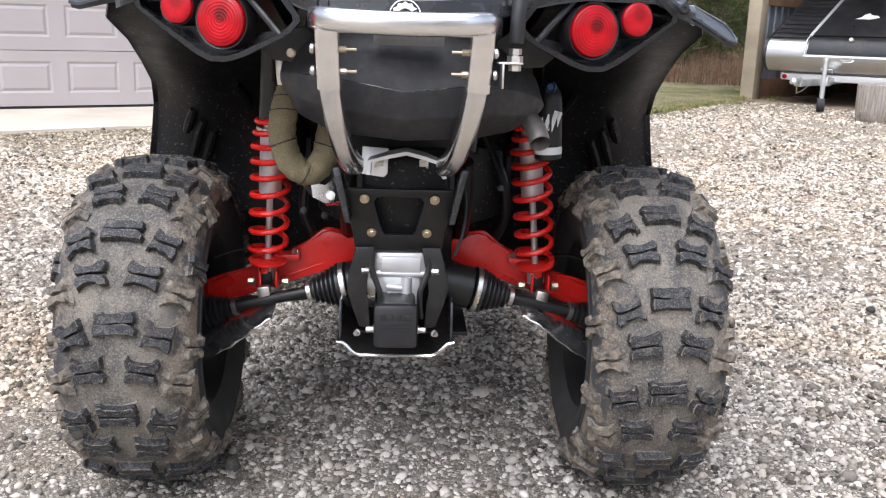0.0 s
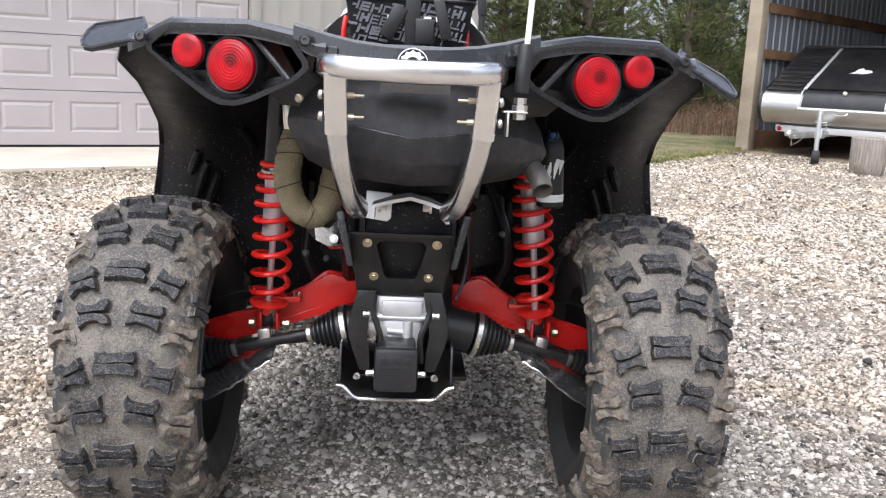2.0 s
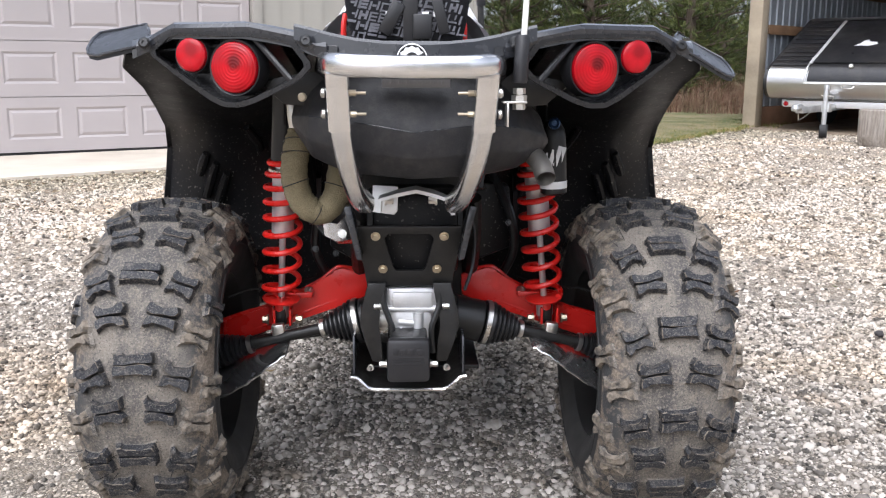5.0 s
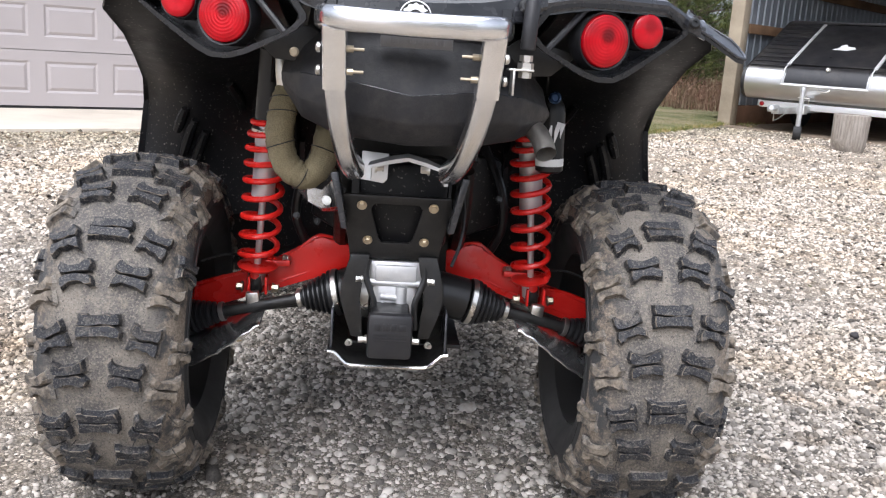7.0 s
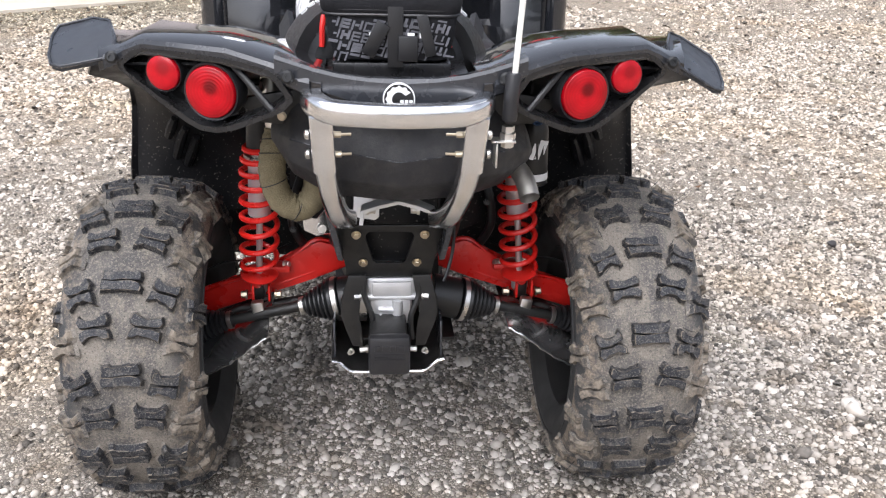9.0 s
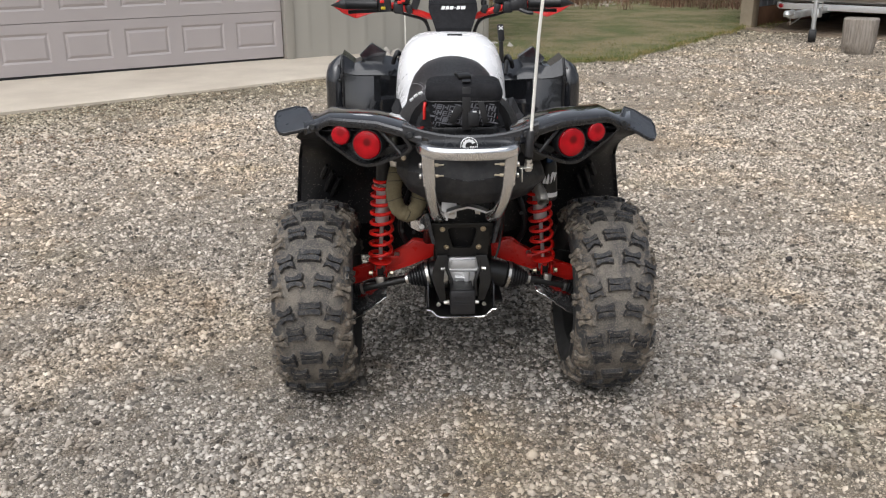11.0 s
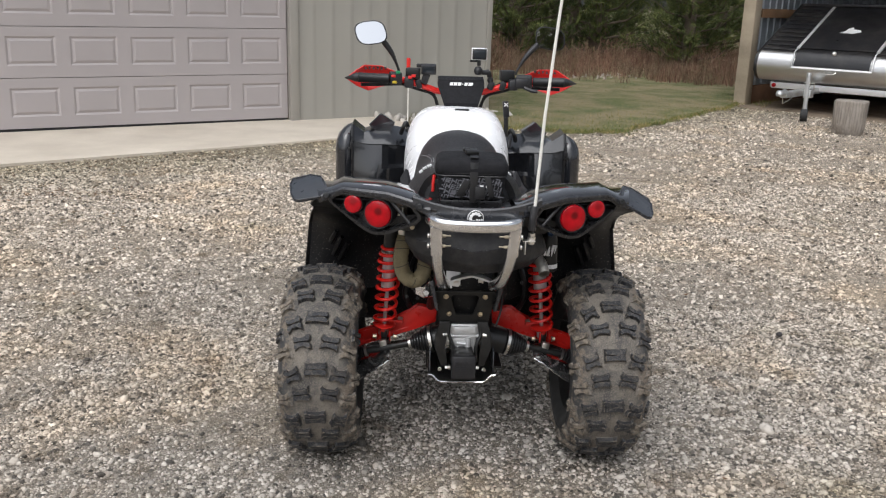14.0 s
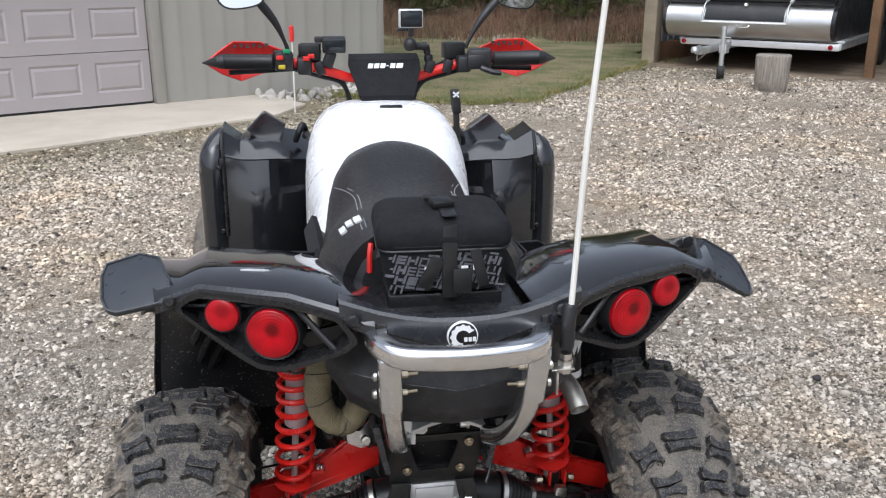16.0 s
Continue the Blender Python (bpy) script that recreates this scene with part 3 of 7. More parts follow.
# ---- pines ----
def pine(seed, height, spread):
    """A young pine: tapered trunk, whorls of rising limbs, tufts of needles."""
    r = random.Random(seed)
    root = empty("pine_tree", Matrix(), "dense young green pine with low branches", "tree", "pines behind the lawn")
    bm = tube([(0, 0, -0.1), (r.uniform(-0.1, 0.1), r.uniform(-0.1, 0.1), height * 0.4), (r.uniform(-0.15, 0.15), 0, height * 0.97)], [0.16, 0.10, 0.02], 9)
    verts, faces = [], []

    def tuft(p, d, size, count):
        d = d.normalized()
        a = d.orthogonal().normalized()
        b = d.cross(a)
        for _ in range(count):
            t = r.uniform(-0.6, 0.35)
            an = r.uniform(0, 6.283)
            way = (d * r.uniform(0.45, 1.1) + (a * math.cos(an) + b * math.sin(an)) * r.uniform(0.35, 0.9)).normalized()
            s = p + d * t * size
            side = way.cross(d)
            side = side.normalized() * size * 0.036 if side.length > 1e-4 else a * size * 0.036
            k = len(verts)
            verts.extend([s - side, s + side, s + way * size * r.uniform(0.7, 1.1)])
            faces.append((k, k + 1, k + 2))

    z = 0.25
    while z < height * 0.97:
        f = z / height
        reach = spread * (1 - f) ** 0.7 * r.uniform(0.75, 1.15) + 0.12
        turn = r.uniform(0, 6.28)
        for k in range(r.choice((5, 6, 7))):
            a = turn + k * 6.283 / 6 + r.uniform(-0.3, 0.3)
            ln = reach * r.uniform(0.6, 1.1)
            out = Vector((math.cos(a), math.sin(a), 0))
            p0 = Vector((0, 0, z))
            p1 = p0 + out * ln * 0.6 + Vector((0, 0, ln * 0.12))
            p2 = p0 + out * ln + Vector((0, 0, ln * r.uniform(0.28, 0.5)))
            add_tube(bm, [p0, p1, p2], [0.028 * (1.2 - f), 0.016 * (1.2 - f), 0.004], 5, cap=False)
            for j in range(3, 3 + max(4, int(ln * 9))):
                t = min(1.0, j / (2 + max(4, int(ln * 9))))
                q = p0.lerp(p1, t / 0.6) if t < 0.6 else p1.lerp(p2, (t - 0.6) / 0.4)
                d = out * 0.6 + Vector((r.uniform(-0.7, 0.7), r.uniform(-0.7, 0.7), r.uniform(0.1, 1.0)))
                q = q + Vector((r.uniform(-1, 1), r.uniform(-1, 1), r.uniform(-0.5, 0.8))) * 0.14
                tuft(q, d, r.uniform(0.12, 0.21), 24)
                tuft(q + Vector((r.uniform(-1, 1), r.uniform(-1, 1), r.uniform(-0.4, 0.6))) * 0.12, d, r.uniform(0.10, 0.17), 17)
        z += r.uniform(0.24, 0.36)
    tuft(Vector((0, 0, height)), Vector((0, 0, 1)), 0.3, 20)
    part("trunk", bm, "bark", root)
    mesh_from("crown", verts, faces, "needles", parent=root)
    return root


kinds = [pine(3, 5.2, 1.7), pine(8, 6.4, 1.9), pine(21, 4.2, 1.5)]
stand = [(1.6, 18.6, 0), (3.6, 19.4, 1), (5.2, 17.2, 2), (6.6, 19.6, 0), (8.4, 18.0, 1), (10.4, 21.6, 2), (12.3, 20.4, 0),
         (-0.6, 22.5, 1), (2.2, 24.0, 1), (4.6, 24.5, 0), (7.4, 25.0, 1), (9.8, 25.6, 0), (12.8, 25.0, 1), (0.4, 27.5, 0), (3.3, 28.5, 1), (6.2, 29.0, 1), (9.0, 29.5, 1), (12.0, 30.0, 0), (15.0, 27.0, 1), (15.6, 22.0, 1),
         (-1.5, -23.5, 1), (12.0, -22.0, 1), (3.6, -21.0, 0), (7.2, -20.5, 1), (10.4, -20.0, 1), (1.0, -20.5, 1), (5.4, -19.5, 1), (8.8, -23.0, 0)]
for i, (x, y, k) in enumerate(stand):
    m = pose(x, y, 0.02, 0, 0, 67 * i) @ Matrix.Scale(0.9 + 0.25 * random.random(), 4)
    if i < 3:
        kinds[k].matrix_world = m
    else:
        copy_thing(kinds[k], m).scale = m.to_scale()
# bare trunks among them
for x, y, h in ((7.55, 18.2, 5.0), (3.0, 19.4, 4.5), (9.3, 18.9, 5.5)):
    bm = tube([(x, y, 0), (x + 0.1, y, h * 0.5), (x + 0.02, y + 0.1, h)], [0.13, 0.10, 0.05], 10)
    for k in range(9):
        a, z = 2.4 * k, 0.9 + 0.35 * k
        o = Vector((math.cos(a), math.sin(a), 0.25)) * random.uniform(0.4, 0.9)
        b0 = Vector((x + 0.06, y, z))
        add_tube(bm, [b0, b0 + o * 0.6, b0 + o + Vector((0, 0, -0.08))], [0.02, 0.012, 0.003], 5, cap=False)
    part("dead_tree", bm, "bark", None, "bare grey-brown trunk with dead side twigs", category="tree", group="bare trunks")

# ---- garage ----
MAT["siding"] = surface("taupe_painted_steel_siding", (0.330, 0.316, 0.280), 0.5, vary=0.05, scale=3, bump=0.02)
MAT["trim"] = surface("taupe_painted_trim", (0.330, 0.314, 0.280), 0.5, vary=0.05, scale=3, bump=0.02)
MAT["door"] = surface("mauve_grey_painted_door", (0.40, 0.365, 0.36), 0.48, vary=0.05, scale=4, bump=0.03)
MAT["rubber"] = surface("black_rubber", (0.02, 0.02, 0.02), 0.7)
MAT["roof"] = surface("brown_steel_roof", (0.12, 0.10, 0.08), 0.5)
_n = Nodes("broom_finished_concrete")
_c = _n.mix(_n.ramp(_n.noise(1.6, 6.0, 0.6), (0.35, 0.0), (0.65, 1.0)), (0.53, 0.466, 0.382), (0.64, 0.572, 0.474))
_c = _n.mix(_n.ramp(_n.noise(40.0, 5.0), (0.5, 0.0), (0.75, 0.5)), _c, (0.52, 0.48, 0.415))
MAT["concrete"] = _n.done(_c, 0.88, 0.0, _n.bump(_n.noise(180.0, 3.0, stretch=(1, 0.15, 1)), 0.35, 0.004))
WALL = pose(-1.79, 7.68, 0, 0, 0, 31)      # x runs along the front, -y towards the yard


def ribbed(width, height, pitch, rise):
    """A sheet of steel siding with trapezoid ribs, facing -y, from x 0."""
    xs = []
    n = max(1, round(width / pitch))
    p = width / n
    for i in range(n):
        x = i * p
        xs += [(x, 0), (x + p * 0.62, 0), (x + p * 0.70, -rise), (x + p * 0.88, -rise), (x + p * 0.96, 0)]
        xs += [] if i < n - 1 else [(width, 0)]
    return sheet([[(x, y, 0) for x, y in xs], [(x, y, height) for x, y in xs]], 0.004)


def wall_piece(name, bm, material, **k):
    ob = part(name, bm, material, None, **k)
    ob.matrix_world = WALL
    return ob


bm = ribbed(2.58, 3.4, 0.23, 0.005)
for v in bm.verts:
    v.co.x += 0.09
wall_piece("wall_front_siding", bm, "siding", kind="structure", label="taupe ribbed steel siding beside the garage door", category="wall")
bm = box((1.375, 0.10, 1.7), (2.56, 0.16, 3.4), None, 0)
add_box(bm, (-5.6, 0.10, 1.7), (1.3, 0.16, 3.4))
add_box(bm, (-2.45, 0.10, 3.0), (5.0, 0.16, 0.8))
wall_piece("wall_front", bm, "siding", kind="structure", category="wall", label="taupe front wall of the garage")
bm = box((2.62, 4.6, 1.7), (0.1, 8.8, 3.4), None, 0)
add_box(bm, (-6.2, 4.6, 1.7), (0.1, 8.8, 3.4))
add_box(bm, (-1.8, 9.0, 1.7), (8.8, 0.1, 3.4))
wall_piece("wall_sides", bm, "siding", kind="structure", category="wall", label="taupe side and rear walls of the garage")
bm = bmesh.new()
add_box(bm, (2.655, -0.012, 1.7), (0.07, 0.05, 3.4), None, 0.004)
wall_piece("corner_trim", bm, "trim", kind="structure", category="trim", label="taupe steel corner trim")
bm = bmesh.new()
add_box(bm, (0.045, 0.02, 1.3), (0.10, 0.10, 2.6), None, 0.004)
add_box(bm, (-4.95, 0.02, 1.3), (0.10, 0.10, 2.6), None, 0.004)
add_box(bm, (-2.45, 0.02, 2.62), (5.1, 0.10, 0.12), None, 0.004)
wall_piece("door_trim", bm, "trim", kind="structure", category="trim", label="taupe trim round the garage door")
bm = sheet([[(-6.6, -0.5, 3.42), (3.0, -0.5, 3.42)], [(-6.6, 4.5, 5.0), (3.0, 4.5, 5.0)], [(-6.6, 9.5, 3.42), (3.0, 9.5, 3.42)]], 0.05)
wall_piece("garage_roof", bm, "roof", kind="structure", category="roof", label="brown steel gable roof of the garage", smooth=0)


def garage_door():
    """A sectional overhead door; each section is pressed with eight raised panels."""
    door = empty("garage_door", WALL, "closed mauve-grey sectional garage door with raised panels", "garage door")
    h = 0.497
    for k in range(5):
        bm = bmesh.new()
        xs = [-4.89]
        for i in range(8):
            x1 = -0.085 - 0.585 * (7 - i)
            xs += [x1 - 0.455, x1]
        xs.append(-0.012)
        zs = (0.0, 0.116, 0.398, h - 0.006)
        g = [[bm.verts.new((x, 0, z)) for x in xs] for z in zs]
        press = []
        for j in range(3):
            for i in range(len(xs) - 1):
                f = bm.faces.new((g[j][i], g[j][i + 1], g[j + 1][i + 1], g[j + 1][i]))
                if j == 1 and i % 2:
                    press.append(f)
        bm.normal_update()
        bmesh.ops.inset_individual(bm, faces=press, thickness=0.026, depth=-0.011)
        bmesh.ops.inset_individual(bm, faces=press, thickness=0.006, depth=0.0)
        bmesh.ops.inset_individual(bm, faces=press, thickness=0.034, depth=0.0105)
        back = [bm.verts.new((x, 0.045, z)) for x, z in ((xs[0], 0), (xs[-1], 0), (xs[-1], zs[-1]), (xs[0], zs[-1]))]
        bm.faces.new(back)
        bm.faces.new([*g[-1], back[2], back[3]])
        bm.faces.new([*g[0][::-1], back[0], back[1]])
        ob = part("door_section", bm, "door", door, smooth=20)
        ob.location = (0, 0.065, 0.045 + k * h)
    part("bottom_seal", box((-2.45, 0.09, 0.022), (4.86, 0.03, 0.044), None, 0.006), "rubber", door, "black rubber bottom seal")
    return door


garage_door()
# concrete apron in front of the door
_near = WALL @ Vector((-6.5, 0.0, 0))
bm = bmesh.new()
outline = [(-0.62, 6.86), (-2.3, 5.52), (-3.95, 4.27), (-6.8, 2.1), (-7.9, 4.2), (_near.x, _near.y), (-1.75, 7.80), (-0.80, 8.33), (-0.35, 7.55)]
add_prism(bm, outline, pose(0, 0, -0.1), 0.122, 0.010)
part("concrete_apron", bm, "concrete", None, "pale buff concrete apron in front of the garage door", category="slab", kind="structure")

# a dark stone lying on the gravel
bm = bmesh.new()
bmesh.ops.create_icosphere(bm, subdivisions=2, radius=1.0)
for v in bm.verts:
    v.co *= 1 + 0.4 * noise.noise(v.co * 1.2 + Vector((3, 1, 0)))
bmesh.ops.transform(bm, verts=bm.verts, matrix=Matrix.Translation((1.424, 1.146, 0.012)) @ Matrix.Diagonal((0.016, 0.012, 0.011, 1)))
MAT["dark_stone"] = surface("dark_stone", (0.05, 0.045, 0.045), 0.8, vary=0.3)
part("dark_stone", bm, "dark_stone", None, "single dark stone lying on the pale gravel", category="stone", smooth=60)

# fieldstones along the wall
MAT["fieldstone"] = surface("pale_fieldstone", (0.42, 0.39, 0.35), 0.85, vary=0.35, scale=12, bump=0.4)
for i in range(95):
    u, d = 1.02 + 1.7 * random.random(), -0.05 - 0.50 * random.random() ** 1.3
    p = WALL @ Vector((u, d, 0))
    s = random.uniform(0.018, 0.065)
    bm = bmesh.new()
    bmesh.ops.create_icosphere(bm, subdivisions=2, radius=1.0)
    for v in bm.verts:
        v.co *= 1 + 0.45 * noise.noise(v.co * 1.3 + Vector((i * 7, 0, 0)))
    bmesh.ops.transform(bm, verts=bm.verts, matrix=Matrix.Translation((p.x, p.y, s * 0.35)) @ Euler((i, 2 * i, i)).to_matrix().to_4x4() @ Matrix.Diagonal((s * 1.3, s, s * 0.65, 1)))
    part("fieldstone", bm, "fieldstone", None, "pale rounded fieldstone lying along the garage wall", smooth=60, category="stone", group="stones along the wall")

# driveway marker beside the apron
stake = empty("driveway_marker", pose(-0.44, 7.12, 0.0), "thin white driveway marker stake with a red reflector", "marker stake")
part("rod", tube([(0, 0, -0.05), (0.002, 0, 0.35), (0, 0, 0.78)], 0.0075, 10), "whip", stake, "thin white rod")
part("reflector", lathe([(0.010, 0.65), (0.021, 0.655), (0.021, 0.785), (0.012, 0.795)], Matrix(), 14), "red_plastic", stake, "red reflector sleeve")

# ---- pole barn ----
MAT["post_wood"] = surface("weathered_pine_post", (0.36, 0.30, 0.22), 0.85, vary=0.25, scale=9, bump=0.4)
MAT["brown_wood"] = surface("brown_treated_wood", (0.20, 0.115, 0.06), 0.8, vary=0.3, scale=9, bump=0.4)
MAT["steel_sheet"] = surface("bare_blue_grey_steel_sheet", (0.33, 0.36, 0.40), 0.42, 0.35, vary=0.12, scale=3, bump=0.03)
MAT["rust"] = surface("rusty_skirt_board", (0.16, 0.085, 0.05), 0.85, vary=0.4, scale=9, bump=0.3)
_n = Nodes("weathered_grey_log")
_g = _n.noise(6.0, 6.0, 0.65, stretch=(9, 9, 0.7))
_c = _n.mix(_n.ramp(_g, (0.35, 0.0), (0.65, 1.0)), (0.20, 0.172, 0.145), (0.36, 0.322, 0.28))
_c = _n.mix(_n.ramp(_n.noise(5.0, 5.0, 0.7), (0.5, 0.0), (0.7, 0.5)), _c, (0.20, 0.165, 0.125))
MAT["weathered"] = _n.done(_c, 0.9, 0.0, _n.bump(_g, 0.8, 0.02))
BARN = pose(4.5, 11.15, 0, 0, 0, -46.5)    # x runs along the open front, y into the barn


def barn_piece(name, bm, material, **k):
    ob = part(name, bm, material, None, **k)
    ob.matrix_world = BARN
    return ob


for x, w, mt, lb in ((0.0, 0.19, "post_wood", "weathered pale square corner post of the open barn"), (2.95, 0.11, "brown_wood", "brown treated wooden post of the open barn"), (5.9, 0.15, "post_wood", "weathered square corner post of the open barn")):
    barn_piece("barn_post", box((x, 0, 1.45), (w, w, 2.95), None, 0.006), mt, label=lb, category="post", group="barn posts", kind="structure")
bm = ribbed(6.8, 2.8, 0.2, 0.018)
bmesh.ops.transform(bm, verts=bm.verts, matrix=pose(-0.02, 6.9, 0.25, 0, 0, -90))
barn_piece("wall_barn_side", bm, "steel_sheet", label="blue-grey ribbed steel sheet wall inside the barn", category="wall", kind="structure", smooth=20)
for z in (0.72, 1.35, 1.98, 2.6):
    barn_piece("wall_girt", box((0.045, 3.5, z), (0.05, 6.6, 0.13), None, 0.004), "brown_wood", label="brown wooden girt across the barn wall", category="girt", group="barn girts", kind="structure")
barn_piece("skirt_board", box((0.02, 3.5, 0.14), (0.05, 6.7, 0.28), None, 0.004), "rust", label="rusty brown skirt board at the wall's foot", category="skirt board", kind="structure")
bm = box((3.0, 7.0, 1.45), (6.2, 0.08, 2.9), None, 0)
# Far wall is unseen, added to keep daylight out of the barn.
add_box(bm, (6.0, 3.5, 1.45), (0.08, 7.0, 2.9))
barn_piece("wall_barn_back", bm, "steel_sheet", label="steel sheet back wall and added unseen far wall of the barn", category="wall", kind="structure")
barn_piece("barn_roof", box((2.95, 3.3, 3.02), (7.2, 8.2, 0.08), pose(0, 0, 0, -4, 0, 0).to_3x3(), 0), "roof", label="low steel roof over the barn", category="roof", kind="structure")
barn_piece("barn_header", box((2.95, 0.0, 2.78), (6.1, 0.12, 0.26), None, 0.006), "brown_wood", label="brown wooden header beam over the barn's opening", category="beam", kind="structure")
_n = Nodes("dry_barn_dirt")
_c = _n.mix(_n.ramp(_n.noise(4.0, 6.0), (0.35, 0.0), (0.65, 1.0)), (0.17, 0.125, 0.085), (0.27, 0.21, 0.15))
MAT["dirt"] = _n.done(_c, 0.95, 0.0, _n.bump(_n.noise(60.0, 5.0), 0.6, 0.02))
bm = bmesh.new()
pts = [(-0.25 + 6.5 * i / 24, -0.45 + 0.22 * math.sin(i * 1.7) + 0.12 * math.sin(i * 3.9)) for i in range(25)]
add_prism(bm, [*pts, (6.3, 6.9), (-0.1, 6.9)], pose(0, 0, -0.03), 0.036)
barn_piece("barn_floor", bm, "dirt", label="bare brown dirt floor of the barn", category="floor", kind="structure")
for z in (1.30, 1.54):
    barn_piece("post_reflector", lathe([(0.0375, 0), (0.0375, 0.008), (0.025, 0.012)], pose(2.95, -0.056, z, 90, 0, 0), 20), "reflector", label="round red reflector nailed to the brown post", category="reflector", group="post reflectors")
MAT["teal"] = surface("teal_reflector", (0.05, 0.42, 0.34), 0.3)
barn_piece("diamond_reflector", prism([(0, -0.06), (0.04, 0), (0, 0.06), (-0.04, 0)], pose(2.95, -0.056, 1.42, 90, 0, 0), 0.008, 0.002), "teal", label="teal diamond reflector nailed to the brown post", category="reflector")

# ---- snow machine trailer ----
TRAILER = pose(4.70, 10.5, 0, 0, 0, -42.5)     # x along its front, y towards its rear


def trailer():
    t = empty("covered_trailer", TRAILER, "aluminium snowmobile trailer with a black ribbed clamshell cover", "trailer")
    # front cross beam, side rails and tongue
    part("front_beam", box((0.99, 0.02, 0.36), (2.02, 0.06, 0.085), None, 0.006), "trim_alu", t, "bright aluminium front beam")
    for x in (-0.02, 2.0):
        part("side_rail", box((x, 1.6, 0.37), (0.05, 3.2, 0.08), None, 0.005), "galv", t)
    part("deck", box((0.99, 1.75, 0.42), (2.1, 3.3, 0.03), None, 0.004), "galv", t)
    part("tongue", box((0.62, -0.38, 0.33), (0.09, 1.5, 0.08), None, 0.006), "galv", t, "galvanised tongue")
    bm = tube([(0.62, -1.1, 0.36), (0.62, -1.28, 0.35)], [0.045, 0.03], 12)
    add_lathe(bm, [(0.04, 0), (0.05, 0.03), (0.035, 0.07), (0.0, 0.08)], pose(0.62, -1.26, 0.32), 14)
    part("coupler", bm, "galv", t)
    bm = tube([(0.58, -1.05, 0.32), (0.55, -0.95, 0.2), (0.52, -0.7, 0.22), (0.55, -0.5, 0.3)], 0.008, 6)
    part("safety_chain", bm, "steel", t)
    # clearance lamps
    for x in (0.02, 1.9):
        part("marker_lamp", lathe([(0.03, 0), (0.03, 0.012), (0.02, 0.018)], pose(x, -0.012, 0.36, 90, 0, 0), 16), "reflector", t, "red round marker lamp")
    # rounded aluminium nose
    prof = [(0.02, 0.43), (-0.05, 0.45), (-0.13, 0.52), (-0.165, 0.60), (-0.165, 0.68), (-0.13, 0.77), (-0.07, 0.83), (0.02, 0.85)]
    prof = [(p.x, p.y) for p in spline([(a, b, 0) for a, b in prof], 3)]
    part("nose_sheet", sheet([[(x, a, b) for a, b in prof] for x in (-0.20, 0.3, 0.9, 1.4, 1.90)], 0.006), "trailer_alu", t, "polished rounded aluminium nose sheet")
    for x, s in ((-0.2, -1), (1.9, 1)):
        part("end_cap", prism([(a, b) for a, b in prof] + [(1.3, 1.5), (3.3, 1.5), (3.3, 0.43)], pose(x - (0.05 if s < 0 else 0), 0, 0) @ Matrix(((0, 0, 1, 0), (1, 0, 0, 0), (0, 1, 0, 0), (0, 0, 0, 1))), 0.05, 0.012), "cover", t, "black cover end")
    # sloping lid
    a0, b0, a1, b1 = -0.06, 0.845, 1.25, 1.475
    rot = math.atan2(b1 - b0, a1 - a0)
    ln = math.hypot(a1 - a0, b1 - b0)
    part("lid_panel", box((0.85, (a0 + a1) / 2, (b0 + b1) / 2 - 0.02), (2.08, ln, 0.03), Euler((rot, 0, 0)).to_matrix(), 0.004), "cover", t)
    part("lid_top", box((0.85, 2.25, 1.49), (2.08, 2.1, 0.04), None, 0.01), "cover", t)
    for x0, x1 in ((-0.19, 0.27), (1.40, 1.89)):
        for k in range(11):
            f = (k + 0.5) / 11
            part("lid_rib", box(((x0 + x1) / 2, a0 + (a1 - a0) * f, b0 + (b1 - b0) * f + 0.004), (x1 - x0, ln / 11 * 0.66, 0.032), Euler((rot + 0.10, 0, 0)).to_matrix(), 0.008), "cover", t)
    m = Matrix.Translation((0.835, a0, b0)) @ Euler((rot, 0, 0)).to_matrix().to_4x4()
    part("hatch", box((0, 0, 0), (1.04, ln - 0.16, 0.02), None, 0.006), "cover", t, "smooth black hatch panel").matrix_local = m @ pose(0, ln / 2, 0.012)
    for x in (-0.535, 0.535):
        part("hatch_trim", box((0, 0, 0), (0.045, ln - 0.12, 0.024), None, 0.006), "trim_alu", t, "bright aluminium hatch trim").matrix_local = m @ pose(x, ln / 2, 0.016)
    # hatch front apron over the nose
    pr = [(-0.135, 0.775), (-0.175, 0.69), (-0.178, 0.655)]
    part("hatch_front", sheet([[(x, a - 0.006, b) for a, b in [(-0.06, 0.865), (-0.11, 0.83), *pr]] for x in (0.33, 1.34)], 0.01), "cover", t, "black front flap of the hatch")
    bm = bmesh.new()
    for x in (0.30, 1.37):
        add_tube(bm, [(x, -0.05, 0.875), (x, -0.12, 0.835), (x, -0.155, 0.775), (x, -0.185, 0.69), (x, -0.185, 0.64)], 0.02, 8, squash=0.5)
    add_tube(bm, [(0.29, -0.185, 0.635), (1.38, -0.185, 0.635)], 0.018, 8, squash=0.6)
    part("flap_trim", bm, "trim_alu", t, "bright aluminium flap edge")
    part("latch", lathe([(0.028, 0), (0.032, 0.02), (0.018, 0.035)], pose(0.84, -0.10, 0.845, 70, 0, 0), 14), "steel", t, "chrome hatch latch")
    part("pull_handle", tube(spline([(0.76, -0.18, 0.60), (0.79, -0.20, 0.575), (0.89, -0.20, 0.575), (0.92, -0.18, 0.60)], 4), 0.008, 8), "steel", t, "chrome pull handle")
    # pale emblem: a leaping shape
    shape = [(-0.13, -0.05), (-0.07, 0.01), (-0.055, 0.09), (0.0, 0.135), (0.03, 0.07), (0.12, 0.055), (0.15, 0.0), (0.05, -0.06), (-0.02, -0.05)]
